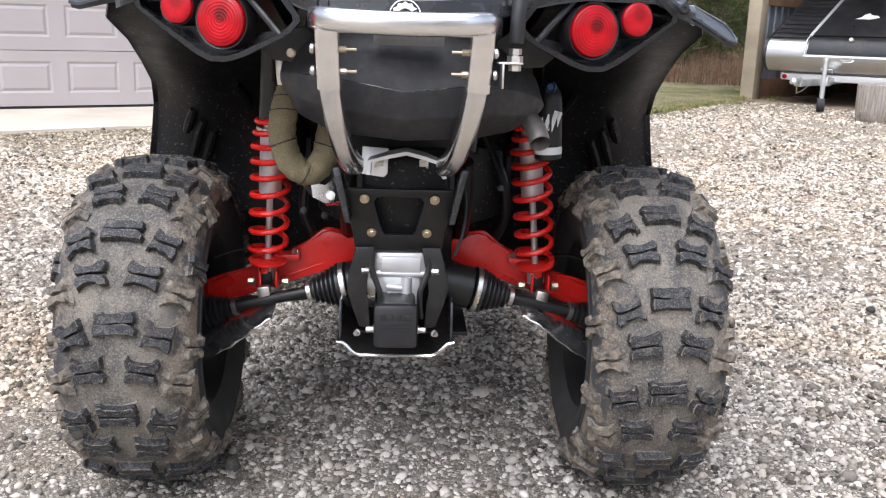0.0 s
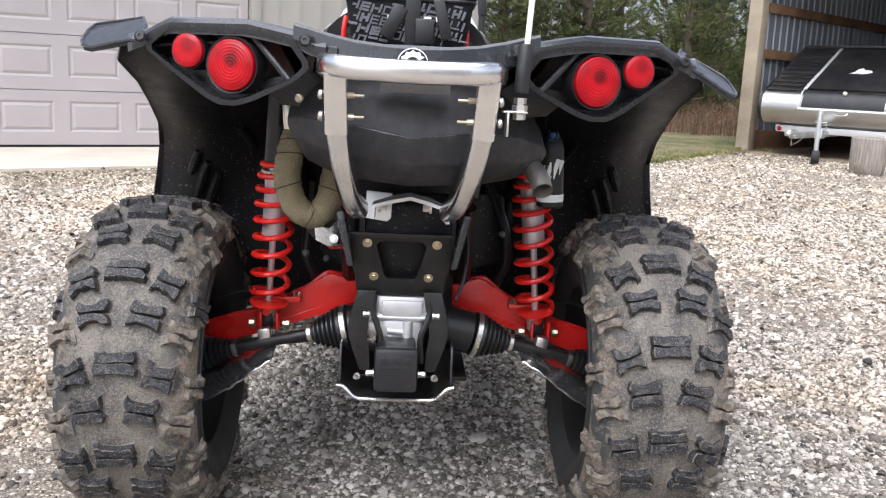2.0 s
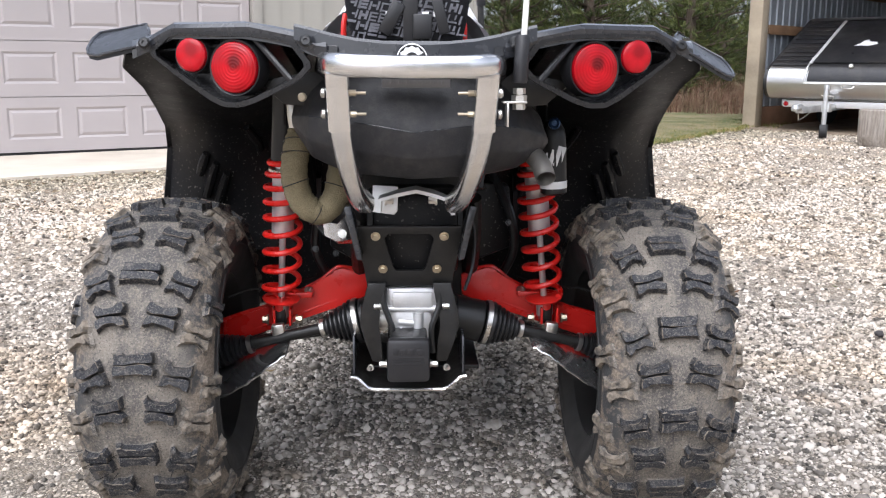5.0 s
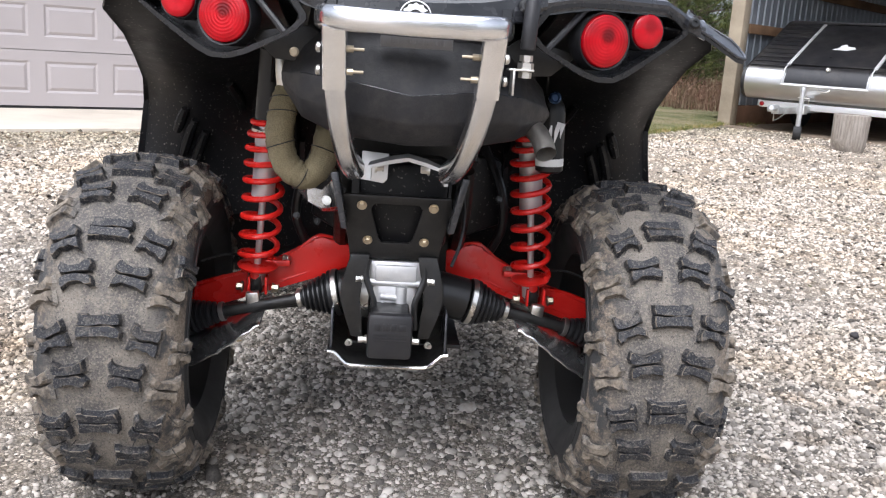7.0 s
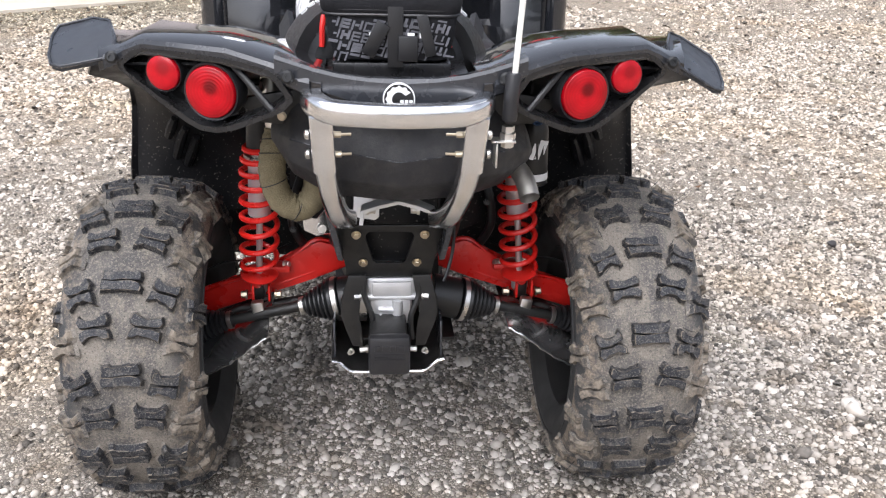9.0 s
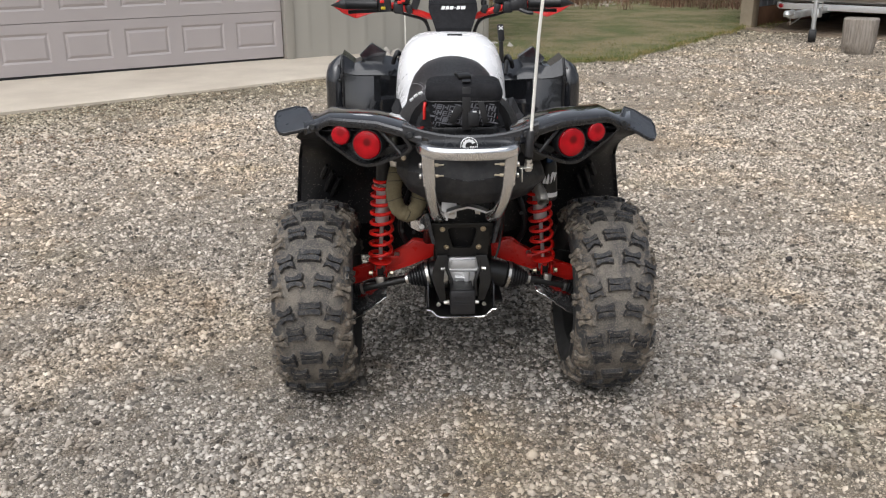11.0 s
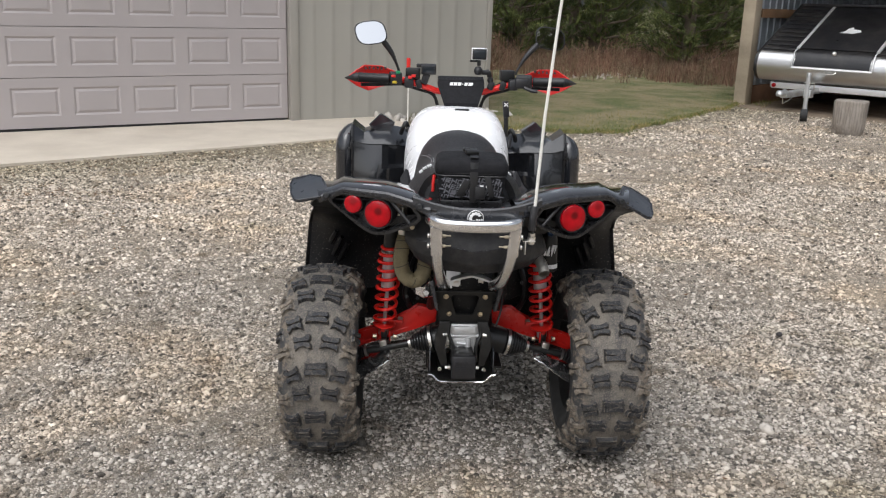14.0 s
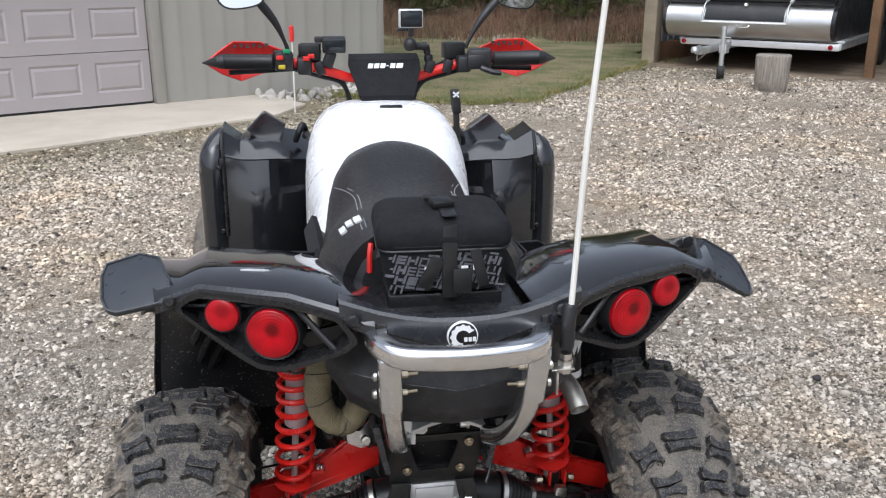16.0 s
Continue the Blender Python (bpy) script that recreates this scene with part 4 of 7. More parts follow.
    part("emblem", prism(shape, m @ pose(-0.03, 0.62, 0.0225), 0.002), "white_mark", t, "white emblem on the hatch")
    part("axle_tyre", lathe([(0.12, -0.08), (0.24, -0.08), (0.27, -0.05), (0.27, 0.05), (0.24, 0.08), (0.12, 0.08)], pose(2.12, 1.9, 0.27, 0, 90, 0), 28), "rubber", t)
    part("axle_tyre", lathe([(0.12, -0.08), (0.24, -0.08), (0.27, -0.05), (0.27, 0.05), (0.24, 0.08), (0.12, 0.08)], pose(-0.1, 1.9, 0.27, 0, 90, 0), 28), "rubber", t)
    # tongue jack with a caster, standing beside the tongue
    mi = TRAILER.inverted()
    j = mi @ Vector((4.653, 9.14, 0))
    bm = tube([(j.x, j.y, 0.13), (j.x, j.y, 0.60)], 0.028, 14)
    add_tube(bm, [(j.x, j.y, 0.60), (j.x, j.y, 0.63)], [0.034, 0.03], 14)
    add_box(bm, (j.x, j.y + 0.06, 0.36), (0.09, 0.12, 0.10), None, 0.004)
    part("jack", bm, "galv", t, "galvanised tongue jack")
    part("jack_caster", lathe([(0.012, -0.045), (0.074, -0.045), (0.084, -0.032), (0.084, 0.032), (0.074, 0.045), (0.012, 0.045)], pose(j.x, j.y, 0.086, 0, 90, 20), 20), "rubber", t, "black caster wheel")
    part("jack_fork", box((j.x, j.y, 0.105), (0.075, 0.02, 0.09), pose(0, 0, 0, 0, 0, 20).to_3x3(), 0.004), "galv", t)
    part("jack_crank", tube([(j.x - 0.05, j.y, 0.50), (j.x + 0.09, j.y - 0.02, 0.50), (j.x + 0.09, j.y - 0.02, 0.42)], 0.008, 8), "steel", t)
    return t


trailer()
# splitting block: a squared, weathered log with a broken foot
bm = bmesh.new()
square = [(0.18 * math.copysign(abs(math.cos(a)) ** 0.45, math.cos(a)), 0.18 * math.copysign(abs(math.sin(a)) ** 0.45, math.sin(a))) for a in (2 * math.pi * k / 32 for k in range(32))]
lev = ((0.0, 0.86), (0.03, 0.93), (0.08, 0.985), (0.14, 1.0), (0.26, 1.01), (0.365, 1.03), (0.387, 1.02), (0.393, 0.98))
turn = radians(-28)
vs = []
for z, f in lev:
    row = []
    for k, (x, y) in enumerate(square):
        g = f * (1 + 0.035 * noise.noise((x * 9, y * 9, z * 2)))
        if z < 0.1 and 19 < k < 24:
            g *= 0.80 + 1.6 * z
        row.append(bm.verts.new((4.76 + g * (x * math.cos(turn) - y * math.sin(turn)), 8.06 + g * (x * math.sin(turn) + y * math.cos(turn)), z)))
    vs.append(row)
for a, b in zip(vs, vs[1:]):
    for k in range(32):
        bm.faces.new((a[k], a[(k + 1) % 32], b[(k + 1) % 32], b[k]))
bm.faces.new(vs[-1])
bm.faces.new(vs[0][::-1])
part("wood_block", bm, "weathered", None, "upright weathered grey log block standing on the gravel", category="log", smooth=40)

# ---- quad bike ----
QUAD = pose(0.009, 0, 0, 0, 0, 1.65)      # x across, y ahead, z up
quad = empty("quad_bike", QUAD, "black and white sport quad bike on muddy knobbly tyres", "quad bike")
AXLE_Y, AXLE_Z = 0.095, 0.2935


def q(name, bm, material, label="", parent=None, smooth=35):
    return part(name, bm, material, parent or quad, label, smooth)


# -- wheels --
def lug_mesh(name, w, h, depth, seed, groove=0.10, waist=0.62, flare=0.0, caked=0):
    """A bow-tie lug of two torn bars with a groove between, on a skirt of dried mud; its foot at z 0."""
    rr = random.Random(seed)
    bm = bmesh.new()
    for s in (1, -1):
        mid = h * (0.45 + 0.5 * waist)
        o = [(-w, h), (-w * 0.82, h * 1.03), (-w * 0.62, (h + mid) / 2), (-w * 0.45, mid), (0, mid * 0.98), (w * 0.45, mid), (w * 0.62, (h + mid) / 2), (w * 0.82, h * 1.03), (w, h), (w * 1.03, h * (0.5 + groove * 0.5)), (w * (0.98 - flare), h * groove * 1.6), (w * 0.5, h * groove), (0, h * groove * 0.9), (-w * 0.5, h * groove), (-w * (0.98 - flare), h * groove * 1.6), (-w * 1.03, h * (0.5 + groove * 0.5))]
        o = [(x + rr.uniform(-1, 1) * w * 0.08, s * (y + rr.uniform(-1, 1) * h * 0.10)) for x, y in o]
        if s > 0:
            o = o[::-1]
        cx, cy = 0.0, s * (mid + h * groove) / 2
        n = len(o)
        rings = []
        for kx, ky, z in ((1.26, 1.50, -0.0045), (1.08, 1.14, 0.0008), (1.04, 1.06, depth * 0.4), (1.0, 1.0, depth - 0.0016), (0.95, 0.90, depth)):
            jz = 0.0006 if z > 0.002 else 0.0
            rings.append([bm.verts.new((cx + (x - cx) * kx, cy + (y - cy) * ky, z + rr.uniform(-jz, jz))) for x, y in o])
        for k, (ra, rb) in enumerate(zip(rings, rings[1:])):
            for i in range(n):
                f = bm.faces.new((ra[i], ra[(i + 1) % n], rb[(i + 1) % n], rb[i]))
                f.material_index = (1, caked, caked, 2 if rr.random() < 0.55 else caked)[k]
        top = bm.verts.new((cx, cy, depth * 0.97))
        for i in range(n):
            f = bm.faces.new((rings[-1][i], rings[-1][(i + 1) % n], top))
            f.material_index = caked
    bmesh.ops.recalc_face_normals(bm, faces=bm.faces)
    me = bpy.data.meshes.new(name)
    bm.to_mesh(me)
    bm.free()
    for k in ("lug", "tyre", "lug_mud"):
        me.materials.append(MAT[k])
    return me


def tyre_profile(half, r, bead):
    p = [(-half * 0.80, bead), (-half * 0.93, bead + 0.02), (-half * 1.0, r * 0.70), (-half * 0.985, r * 0.80), (-half * 0.90, r * 0.895), (-half * 0.72, r * 0.955), (-half * 0.4, r * 0.988), (0, r)]
    p = p + [(-a, b) for a, b in p[-2::-1]]
    return [(v.x, v.y) for v in spline([(a, b, 0) for a, b in p], 3)]


LUG_C = [lug_mesh("tread_lug", 0.0290, 0.0168, 0.0135, 10 + k, 0.05, 0.97) for k in range(4)]
LUG_P = [lug_mesh("tread_lug", 0.0235, 0.0188, 0.0135, 20 + k, 0.09, 0.62, 0.04) for k in range(5)]
LUG_Q = [lug_mesh("tread_lug", 0.0205, 0.0195, 0.0130, 30 + k, 0.09, 0.48, 0.06) for k in range(5)]
LUG_S = [lug_mesh("shoulder_lug", 0.0200, 0.0170, 0.0085, 40 + k, 0.12, 0.6, 0.08, 0 if k == 3 else 2) for k in range(5)]


def wheel(x, y, z, half, r, lugs, first):
    """A wheel under the bike: tyre with each lug, rim and hub; first: the turn of the first row of lugs."""
    prof = tyre_profile(half, r, 0.155)
    m = pose(0, 0, 0, 0, 90, 0)
    bm = lathe([(b, a) for a, b in prof], m, 110, cap=False)
    for v in bm.verts:
        c = v.co
        k = 1 + 0.004 * noise.noise(c * 30) + 0.003 * noise.noise(c * 85)
        v.co = Vector((c.x, c.y * k, c.z * k))
    # mould seam and scuffed sidewall ribs
    add_lathe(bm, [(r * 0.74, half * 0.985), (r * 0.745, half * 1.012), (r * 0.755, half * 1.012), (r * 0.76, half * 0.985)], m, 48, cap=False)
    add_lathe(bm, [(r * 0.74, -half * 0.985), (r * 0.745, -half * 1.012), (r * 0.755, -half * 1.012), (r * 0.76, -half * 0.985)], m, 48, cap=False)
    tyre = q("tyre", bm, "tyre", "muddy all-terrain tyre with dark knobbly lugs", smooth=50)
    tyre.location = (x, y, z)
    tyre.data.materials.append(MAT["rubber"])
    for f in tyre.data.polygons:
        f.material_index = 1 if math.hypot(f.center.y, f.center.z) < r * 0.80 else 0
    rim = lathe([(0.156, -half * 0.82), (0.150, -half * 0.6), (0.135, -half * 0.45), (0.130, half * 0.1), (0.06, half * 0.2), (0.05, half * 0.25), (0.0501, half * 0.1), (0.128, 0.0), (0.14, half * 0.5), (0.156, half * 0.8)], m, 40, cap=False)
    part("rim", rim, "bolt_dark", tyre, "black cast rim")
    part("hub", lathe([(0.05, -half * 0.5), (0.06, -half * 0.3), (0.06, half * 0.3), (0.03, half * 0.45)], m, 24), "frame", tyre)
    if not lugs:
        return tyre
    rng_ = random.Random(int(x * 1000))
    n = 12

    def surf(a):
        """Radius and outward lean of the tyre's skin at the offset a."""
        xs = [p[0] for p in prof if p[1] > r * 0.78]
        rs = [p[1] for p in prof if p[1] > r * 0.78]
        rr = float(np.interp(a, xs, rs))
        d = (float(np.interp(a + 0.006, xs, rs)) - float(np.interp(a - 0.006, xs, rs))) / 0.012
        return rr, -math.atan(d)

    def place(kinds, a, turn, spin, grow=1.0):
        rr, lean = surf(a)
        ob = new("tread_lug", rng_.choice(kinds))
        ob.parent = tyre
        rot = Matrix.Rotation(turn, 4, "X")
        seat = Matrix.Translation((a, 0, rr)) @ Matrix.Rotation(lean, 4, "Y") @ Matrix.Rotation(spin, 4, "Z")
        ob.matrix_local = rot @ seat @ Matrix.Scale(grow, 4)

    for k in range(n):
        t0 = 2 * math.pi * k / n + radians(first)
        t1 = t0 + math.pi / n
        j = lambda: rng_.uniform(-0.06, 0.06)
        place(LUG_C, j() * 0.02, t0, j())
        place(LUG_Q, 0.064, t0 + 0.07, -0.30 + j())
        place(LUG_Q, -0.064, t0 + 0.07, 0.30 + j())
        place(LUG_P, 0.039, t1, -0.18 + j())
        place(LUG_P, -0.039, t1, 0.18 + j())
        for s in (1, -1):
            place(LUG_S, s * half * 0.80, t1 + 0.10, -s * 0.25 + j(), 1.05)
            place(LUG_S, s * half * 0.955, t0 + 0.16, -s * 0.1 + j(), 0.95)
    # moulding hairs on the shoulders
    bm = bmesh.new()
    for _ in range(90):
        a = rng_.choice((1, -1)) * rng_.uniform(half * 0.3, half * 0.95)
        rr, lean = surf(a)
        t = rng_.uniform(0, 6.283)
        o = Vector((a, 0, rr))
        up = Vector((math.sin(lean) + rng_.uniform(-0.5, 0.5), rng_.uniform(-0.5, 0.5), math.cos(lean)))
        p = [o, o + up * 0.014, o + up * 0.024 + Vector((0, 0.003, -0.001))]
        p = [Matrix.Rotation(t, 3, "X") @ v for v in p]
        add_tube(bm, p, [0.0007, 0.0006, 0.0003], 4, cap=False)
    part("moulding_hairs", bm, "rubber", tyre, kind="stuff")
    return tyre


wheel(-0.438, AXLE_Y, AXLE_Z, 0.113, 0.280, True, 14.5)
wheel(0.416, AXLE_Y, AXLE_Z, 0.113, 0.280, True, 4)
wheel(-0.445, 1.40, 0.310, 0.098, 0.31, False, 1)
wheel(0.445, 1.40, 0.310, 0.098, 0.31, False, -1)

# -- frame, engine and inner bodywork --
bm = box((0, 0.72, 0.47), (0.20, 1.1, 0.26), None, 0.03)
add_box(bm, (0, 0.45, 0.63), (0.26, 0.5, 0.22), None, 0.03)
add_box(bm, (0.03, 0.34, 0.52), (0.20, 0.18, 0.20), None, 0.03)
add_lathe(bm, [(0.05, 0), (0.10, 0.01), (0.105, 0.06), (0.06, 0.09)], pose(-0.10, 0.42, 0.52, 0, -90, 0), 28)
q("engine", bm, "frame", "black engine and gearbox block")
for s in (1, -1):
    for path in (spline([(s * 0.10, 0.02, 0.60), (s * 0.105, 0.10, 0.50), (s * 0.11, 0.40, 0.36), (s * 0.12, 1.2, 0.34)], 5), [(s * 0.10, 0.0, 0.62), (s * 0.13, 0.05, 0.78), (s * 0.12, 0.6, 0.80), (s * 0.10, 1.1, 0.78)], [(s * 0.24, 0.14, 0.68), (s * 0.12, 0.10, 0.76)]):
        q("frame_tube", tube(path, 0.015, 10), "frame", "black frame tube")
    # splash panel that closes the space behind the shock absorber
    q("splash_panel", sheet([[(s * 0.09, 0.33, 0.34), (s * 0.20, 0.34, 0.34), (s * 0.34, 0.40, 0.33)], [(s * 0.10, 0.32, 0.55), (s * 0.22, 0.33, 0.55), (s * 0.36, 0.40, 0.50)], [(s * 0.11, 0.26, 0.80), (s * 0.24, 0.28, 0.80), (s * 0.40, 0.34, 0.70)]], 0.006, flip=(s > 0)), "liner", "black inner splash panel")
    q("hose", tube(spline([(s * 0.15, 0.20, 0.62), (s * 0.18, 0.16, 0.55), (s * 0.19, 0.17, 0.48), (s * 0.17, 0.2, 0.42)], 5), 0.009, 10), "boot", "black rubber hose")
q("frame_tube", tube([(-0.24, 0.15, 0.69), (0.24, 0.15, 0.69)], 0.016, 10), "frame", "black frame tube")
q("airbox", box((0, 0.30, 0.74), (0.40, 0.34, 0.13), None, 0.02), "liner", "black airbox under the seat")
q("belly_plate", box((0, 0.75, 0.265), (0.24, 1.3, 0.008), None, 0.002), "frame")

# slanted frame flanges beside the mounting plate
for s in (1, -1):
    q("frame_flange", prism([(0, 0), (0.010, 0.002), (0.030, 0.090), (0.018, 0.092)], Matrix.Translation((s * 0.080 - 0.009, -0.005, 0.505)) @ Matrix(((s, 0, 0, 0), (0, 0, -1, 0), (0, 1, 0, 0), (0, 0, 0, 1))), 0.05, 0.002), "satin", "grey-black steel flange")
for s, w in ((1, 0.085), (-1, 0.06)):
    q("side_cover", prism([(0, 0), (w, 0.03), (w * 0.9, 0.15), (0.01, 0.16)], Matrix.Translation((s * 0.105, 0.22, 0.45)) @ Matrix(((s, 0, 0, 0), (0.2, 0, -1, 0), (0, 1, 0, 0), (0, 0, 0, 1))), 0.05, 0.008), "liner", "black moulded side cover")

# -- rear mounting plate with its bolts --
bm = bmesh.new()
m = Matrix.Translation((-0.011, -0.002, 0.50)) @ Euler((radians(107), 0, 0)).to_matrix().to_4x4()
upper_o = [(-0.088, 0.062), (0.088, 0.062), (0.090, 0.035), (0.078, -0.02), (0.074, -0.055), (-0.074, -0.055), (-0.078, -0.02), (-0.090, 0.035)]
upper_h = [(-0.036, 0.047), (0.036, 0.047), (0.042, 0.038), (0.028, -0.018), (0.023, -0.024), (-0.023, -0.024), (-0.028, -0.018), (-0.042, 0.038)]
add_prism(bm, upper_o, m, 0.006, 0.0015, upper_h)
plate = q("mounting_plate", bm, "frame", "black powder-coated rear mounting plate")
for s in (1, -1):
    o = [(0.040, -0.046), (0.073, -0.046), (0.076, -0.070), (0.085, -0.092), (0.087, -0.125), (0.078, -0.152), (0.066, -0.188), (0.046, -0.190), (0.050, -0.150), (0.056, -0.125), (0.053, -0.095), (0.046, -0.080)]
    o = [(s * x - 0.011, z) for x, z in o][::s]
    b = prism(o, Matrix.Translation((0, 0.004, 0.50)) @ Euler((radians(90), 0, 0)).to_matrix().to_4x4(), 0.008, 0.002)
    part("plate_leg", b, "frame", plate)
    for x, z, yy in ((s * 0.058 - 0.010, 0.541, -0.026), (s * 0.0465 - 0.010, 0.480, -0.006)):
        bolt((x, yy + 0.001, z), (0, -1, -0.3), 0.0060, 0.007, "gold", plate, label="yellow zinc bolt")
q("rear_bulkhead", box((0, 0.075, 0.535), (0.15, 0.10, 0.14), None, 0.01), "liner", "black bulkhead behind the plate")
# curled strap round the plate's window
q("wire_loom", tube(spline([(0.085, 0.02, 0.60), (0.103, 0.03, 0.54), (0.100, 0.02, 0.48), (0.085, 0.0, 0.44)], 5), 0.003, 8), "boot", "thin black cable")

# -- differential --
bm = box((-0.008, 0.055, 0.420), (0.098, 0.09, 0.046), None, 0.010)
add_box(bm, (-0.008, 0.055, 0.376), (0.078, 0.09, 0.066), None, 0.014)
add_tube(bm, [(-0.050, 0.012, 0.404), (0.038, 0.012, 0.404)], 0.0065, 14)
add_tube(bm, [(0.004, 0.012, 0.398), (0.004, 0.010, 0.345)], 0.010, 14)
add_tube(bm, [(-0.030, 0.012, 0.380), (0.006, 0.010, 0.378)], 0.0065, 12)
add_box(bm, (-0.006, 0.010, 0.420), (0.070, 0.008, 0.030), None, 0.003)
add_tube(bm, [(-0.024, 0.008, 0.37), (-0.030, 0.010, 0.345)], 0.005, 8)
diff = q("differential", bm, "alu_dull", "cast aluminium rear differential")
for s in (1, -1):
    part("side_flange", lathe([(0.03, 0), (0.047, 0.004), (0.047, 0.02), (0.036, 0.03)], pose(s * 0.047, 0.09, 0.366, 0, 90 * s, 0), 28), "steel", diff, "bright machined ring")
    bolt((s * 0.055 - 0.007, 0.000, 0.412), (s, -0.3, 0), 0.0055, 0.012, "steel", diff, label="bright bolt")
    b = tube(spline([(s * 0.047 - 0.007, 0.002, 0.446), (s * 0.049 - 0.007, -0.002, 0.418), (s * 0.040 - 0.007, -0.008, 0.392), (s * 0.034 - 0.007, -0.010, 0.372), (s * 0.037 - 0.007, -0.010, 0.33)], 4), 0.0052, 8)
    part("bracket_edge", b, "bolt_dark", diff)

# -- hitch receiver with its cap --
OFF = -0.013      # receiver and tray hang off the middle line
rec = q("hitch_receiver", box((OFF, -0.01, 0.338), (0.064, 0.13, 0.064), None, 0.006), "frame", "black square receiver tube")
part("receiver_cap", box((OFF, -0.084, 0.342), (0.072, 0.022, 0.076), None, 0.008), "plastic", rec, "black rubber receiver cap with worn relief")
b = bmesh.new()
for x0, x1, z in ((-0.026, -0.016, 0.359), (-0.012, -0.003, 0.359), (0.001, 0.010, 0.359), (0.014, 0.026, 0.359)):
    add_box(b, (OFF + (x0 + x1) / 2, -0.0955, z), (x1 - x0, 0.002, 0.011), None, 0.0006)
for z in (0.347, 0.342, 0.337):
    add_box(b, (OFF, -0.0955, z), (0.052, 0.0015, 0.0016))
part("cap_relief", b, "plastic", rec)
for s in (1, -1):
    bolt((s * 0.036 + OFF, -0.01, 0.310), (s, -0.2, 0), 0.0055, 0.016, "steel", rec, label="bright bolt")

# -- skid tray under the differential --
sk = [(-0.102, 0.289), (-0.091, 0.287), (-0.072, 0.269), (-0.062, 0.265), (0.062, 0.265), (0.072, 0.269), (0.091, 0.287), (0.102, 0.289)]
rows_ = []
for y in (-0.012, 0.03, 0.12, 0.30):
    rows_.append([(x + OFF, y, z) for x, z in sk])
skid = q("skid_tray", sheet(rows_, 0.004), "frame", "black folded skid tray")
part("tray_lip", tube([(x + OFF, -0.013, z - 0.002) for x, z in sk], 0.0035, 8), "alu", skid, "bright bare metal lip")
for s in (1, -1):
    b = prism([(0, 0), (0.012, 0.065), (0.10, 0.065), (0.12, 0)], Matrix.Translation((s * 0.097 - 0.002 + OFF, 0.0, 0.288)) @ Matrix(((0, 0, 1, 0), (1, 0, 0, 0), (0, 1, 0, 0), (0, 0, 0, 1))), 0.004, 0.001)
    part("tray_side", b, "satin", skid)
    bolt((s * 0.066 + OFF, 0.0, 0.300), (s * 0.5, -1, 0), 0.0045, 0.010, "steel", skid, label="bright bolt")

# -- drive shafts --
for s in (1, -1):
    a = Vector((s * 0.085, 0.09, 0.366))
    o = Vector((s * 0.372, 0.110, 0.2954))
    d = (o - a).normalized()
    base = axis_to(a, o)
    wide = 0.039
    shaft = q("drive_shaft", tube([a, o], 0.0105, 14), "frame", "black rear drive shaft")
    part("joint_cup", lathe([(0.02, -0.02), (wide, -0.018), (wide, 0.036 if s > 0 else 0.012), (wide * 0.95, 0.038 if s > 0 else 0.014)], base, 28), "bolt_dark", shaft, "smooth black joint cup")
    st = 0.041 if s > 0 else 0.016
    pf = [(wide + 0.001, st), (wide + 0.001, st + 0.012)]
    z, r_ = st + 0.012, wide
    for k in range(6):
        r_ = wide - (wide - 0.017) * (k + 0.4) / 6
        pf += [(r_ + 0.0035, z + 0.003), (r_ + 0.0035, z + 0.0055), (r_ - 0.0035, z + 0.0085)]
        z += 0.0092
    pf += [(0.015, z + 0.003), (0.015, z + 0.012)]
    part("inner_boot", lathe(pf, base, 28), "boot", shaft, "ribbed black rubber boot")
    part("boot_clamp", lathe([(wide + 0.002, st + 0.001), (wide + 0.003, st + 0.002), (wide + 0.003, st + 0.010), (wide + 0.002, st + 0.011)], base, 28, cap=False), "steel", shaft, "bright steel band")
    part("boot_clamp", lathe([(0.0155, z + 0.002), (0.017, z + 0.003), (0.017, z + 0.010), (0.0155, z + 0.011)], base, 20, cap=False), "steel", shaft, "bright steel band")
    back = axis_to(o, a)
    pf = [(0.033, -0.01)]
    z = 0.0
    for k in range(6):
        r_ = 0.031 - 0.016 * (k + 0.3) / 6
        pf += [(r_ + 0.003, z + 0.003), (r_ + 0.003, z + 0.006), (r_ - 0.003, z + 0.009)]
        z += 0.0095
    pf += [(0.0155, z + 0.002), (0.0155, z + 0.012)]
    part("outer_boot", lathe(pf, back, 28), "boot", shaft, "ribbed black rubber boot")
    part("boot_clamp", lathe([(0.016, z + 0.003), (0.0175, z + 0.004), (0.0175, z + 0.011), (0.016, z + 0.012)], back, 20, cap=False), "steel", shaft, "bright steel band")

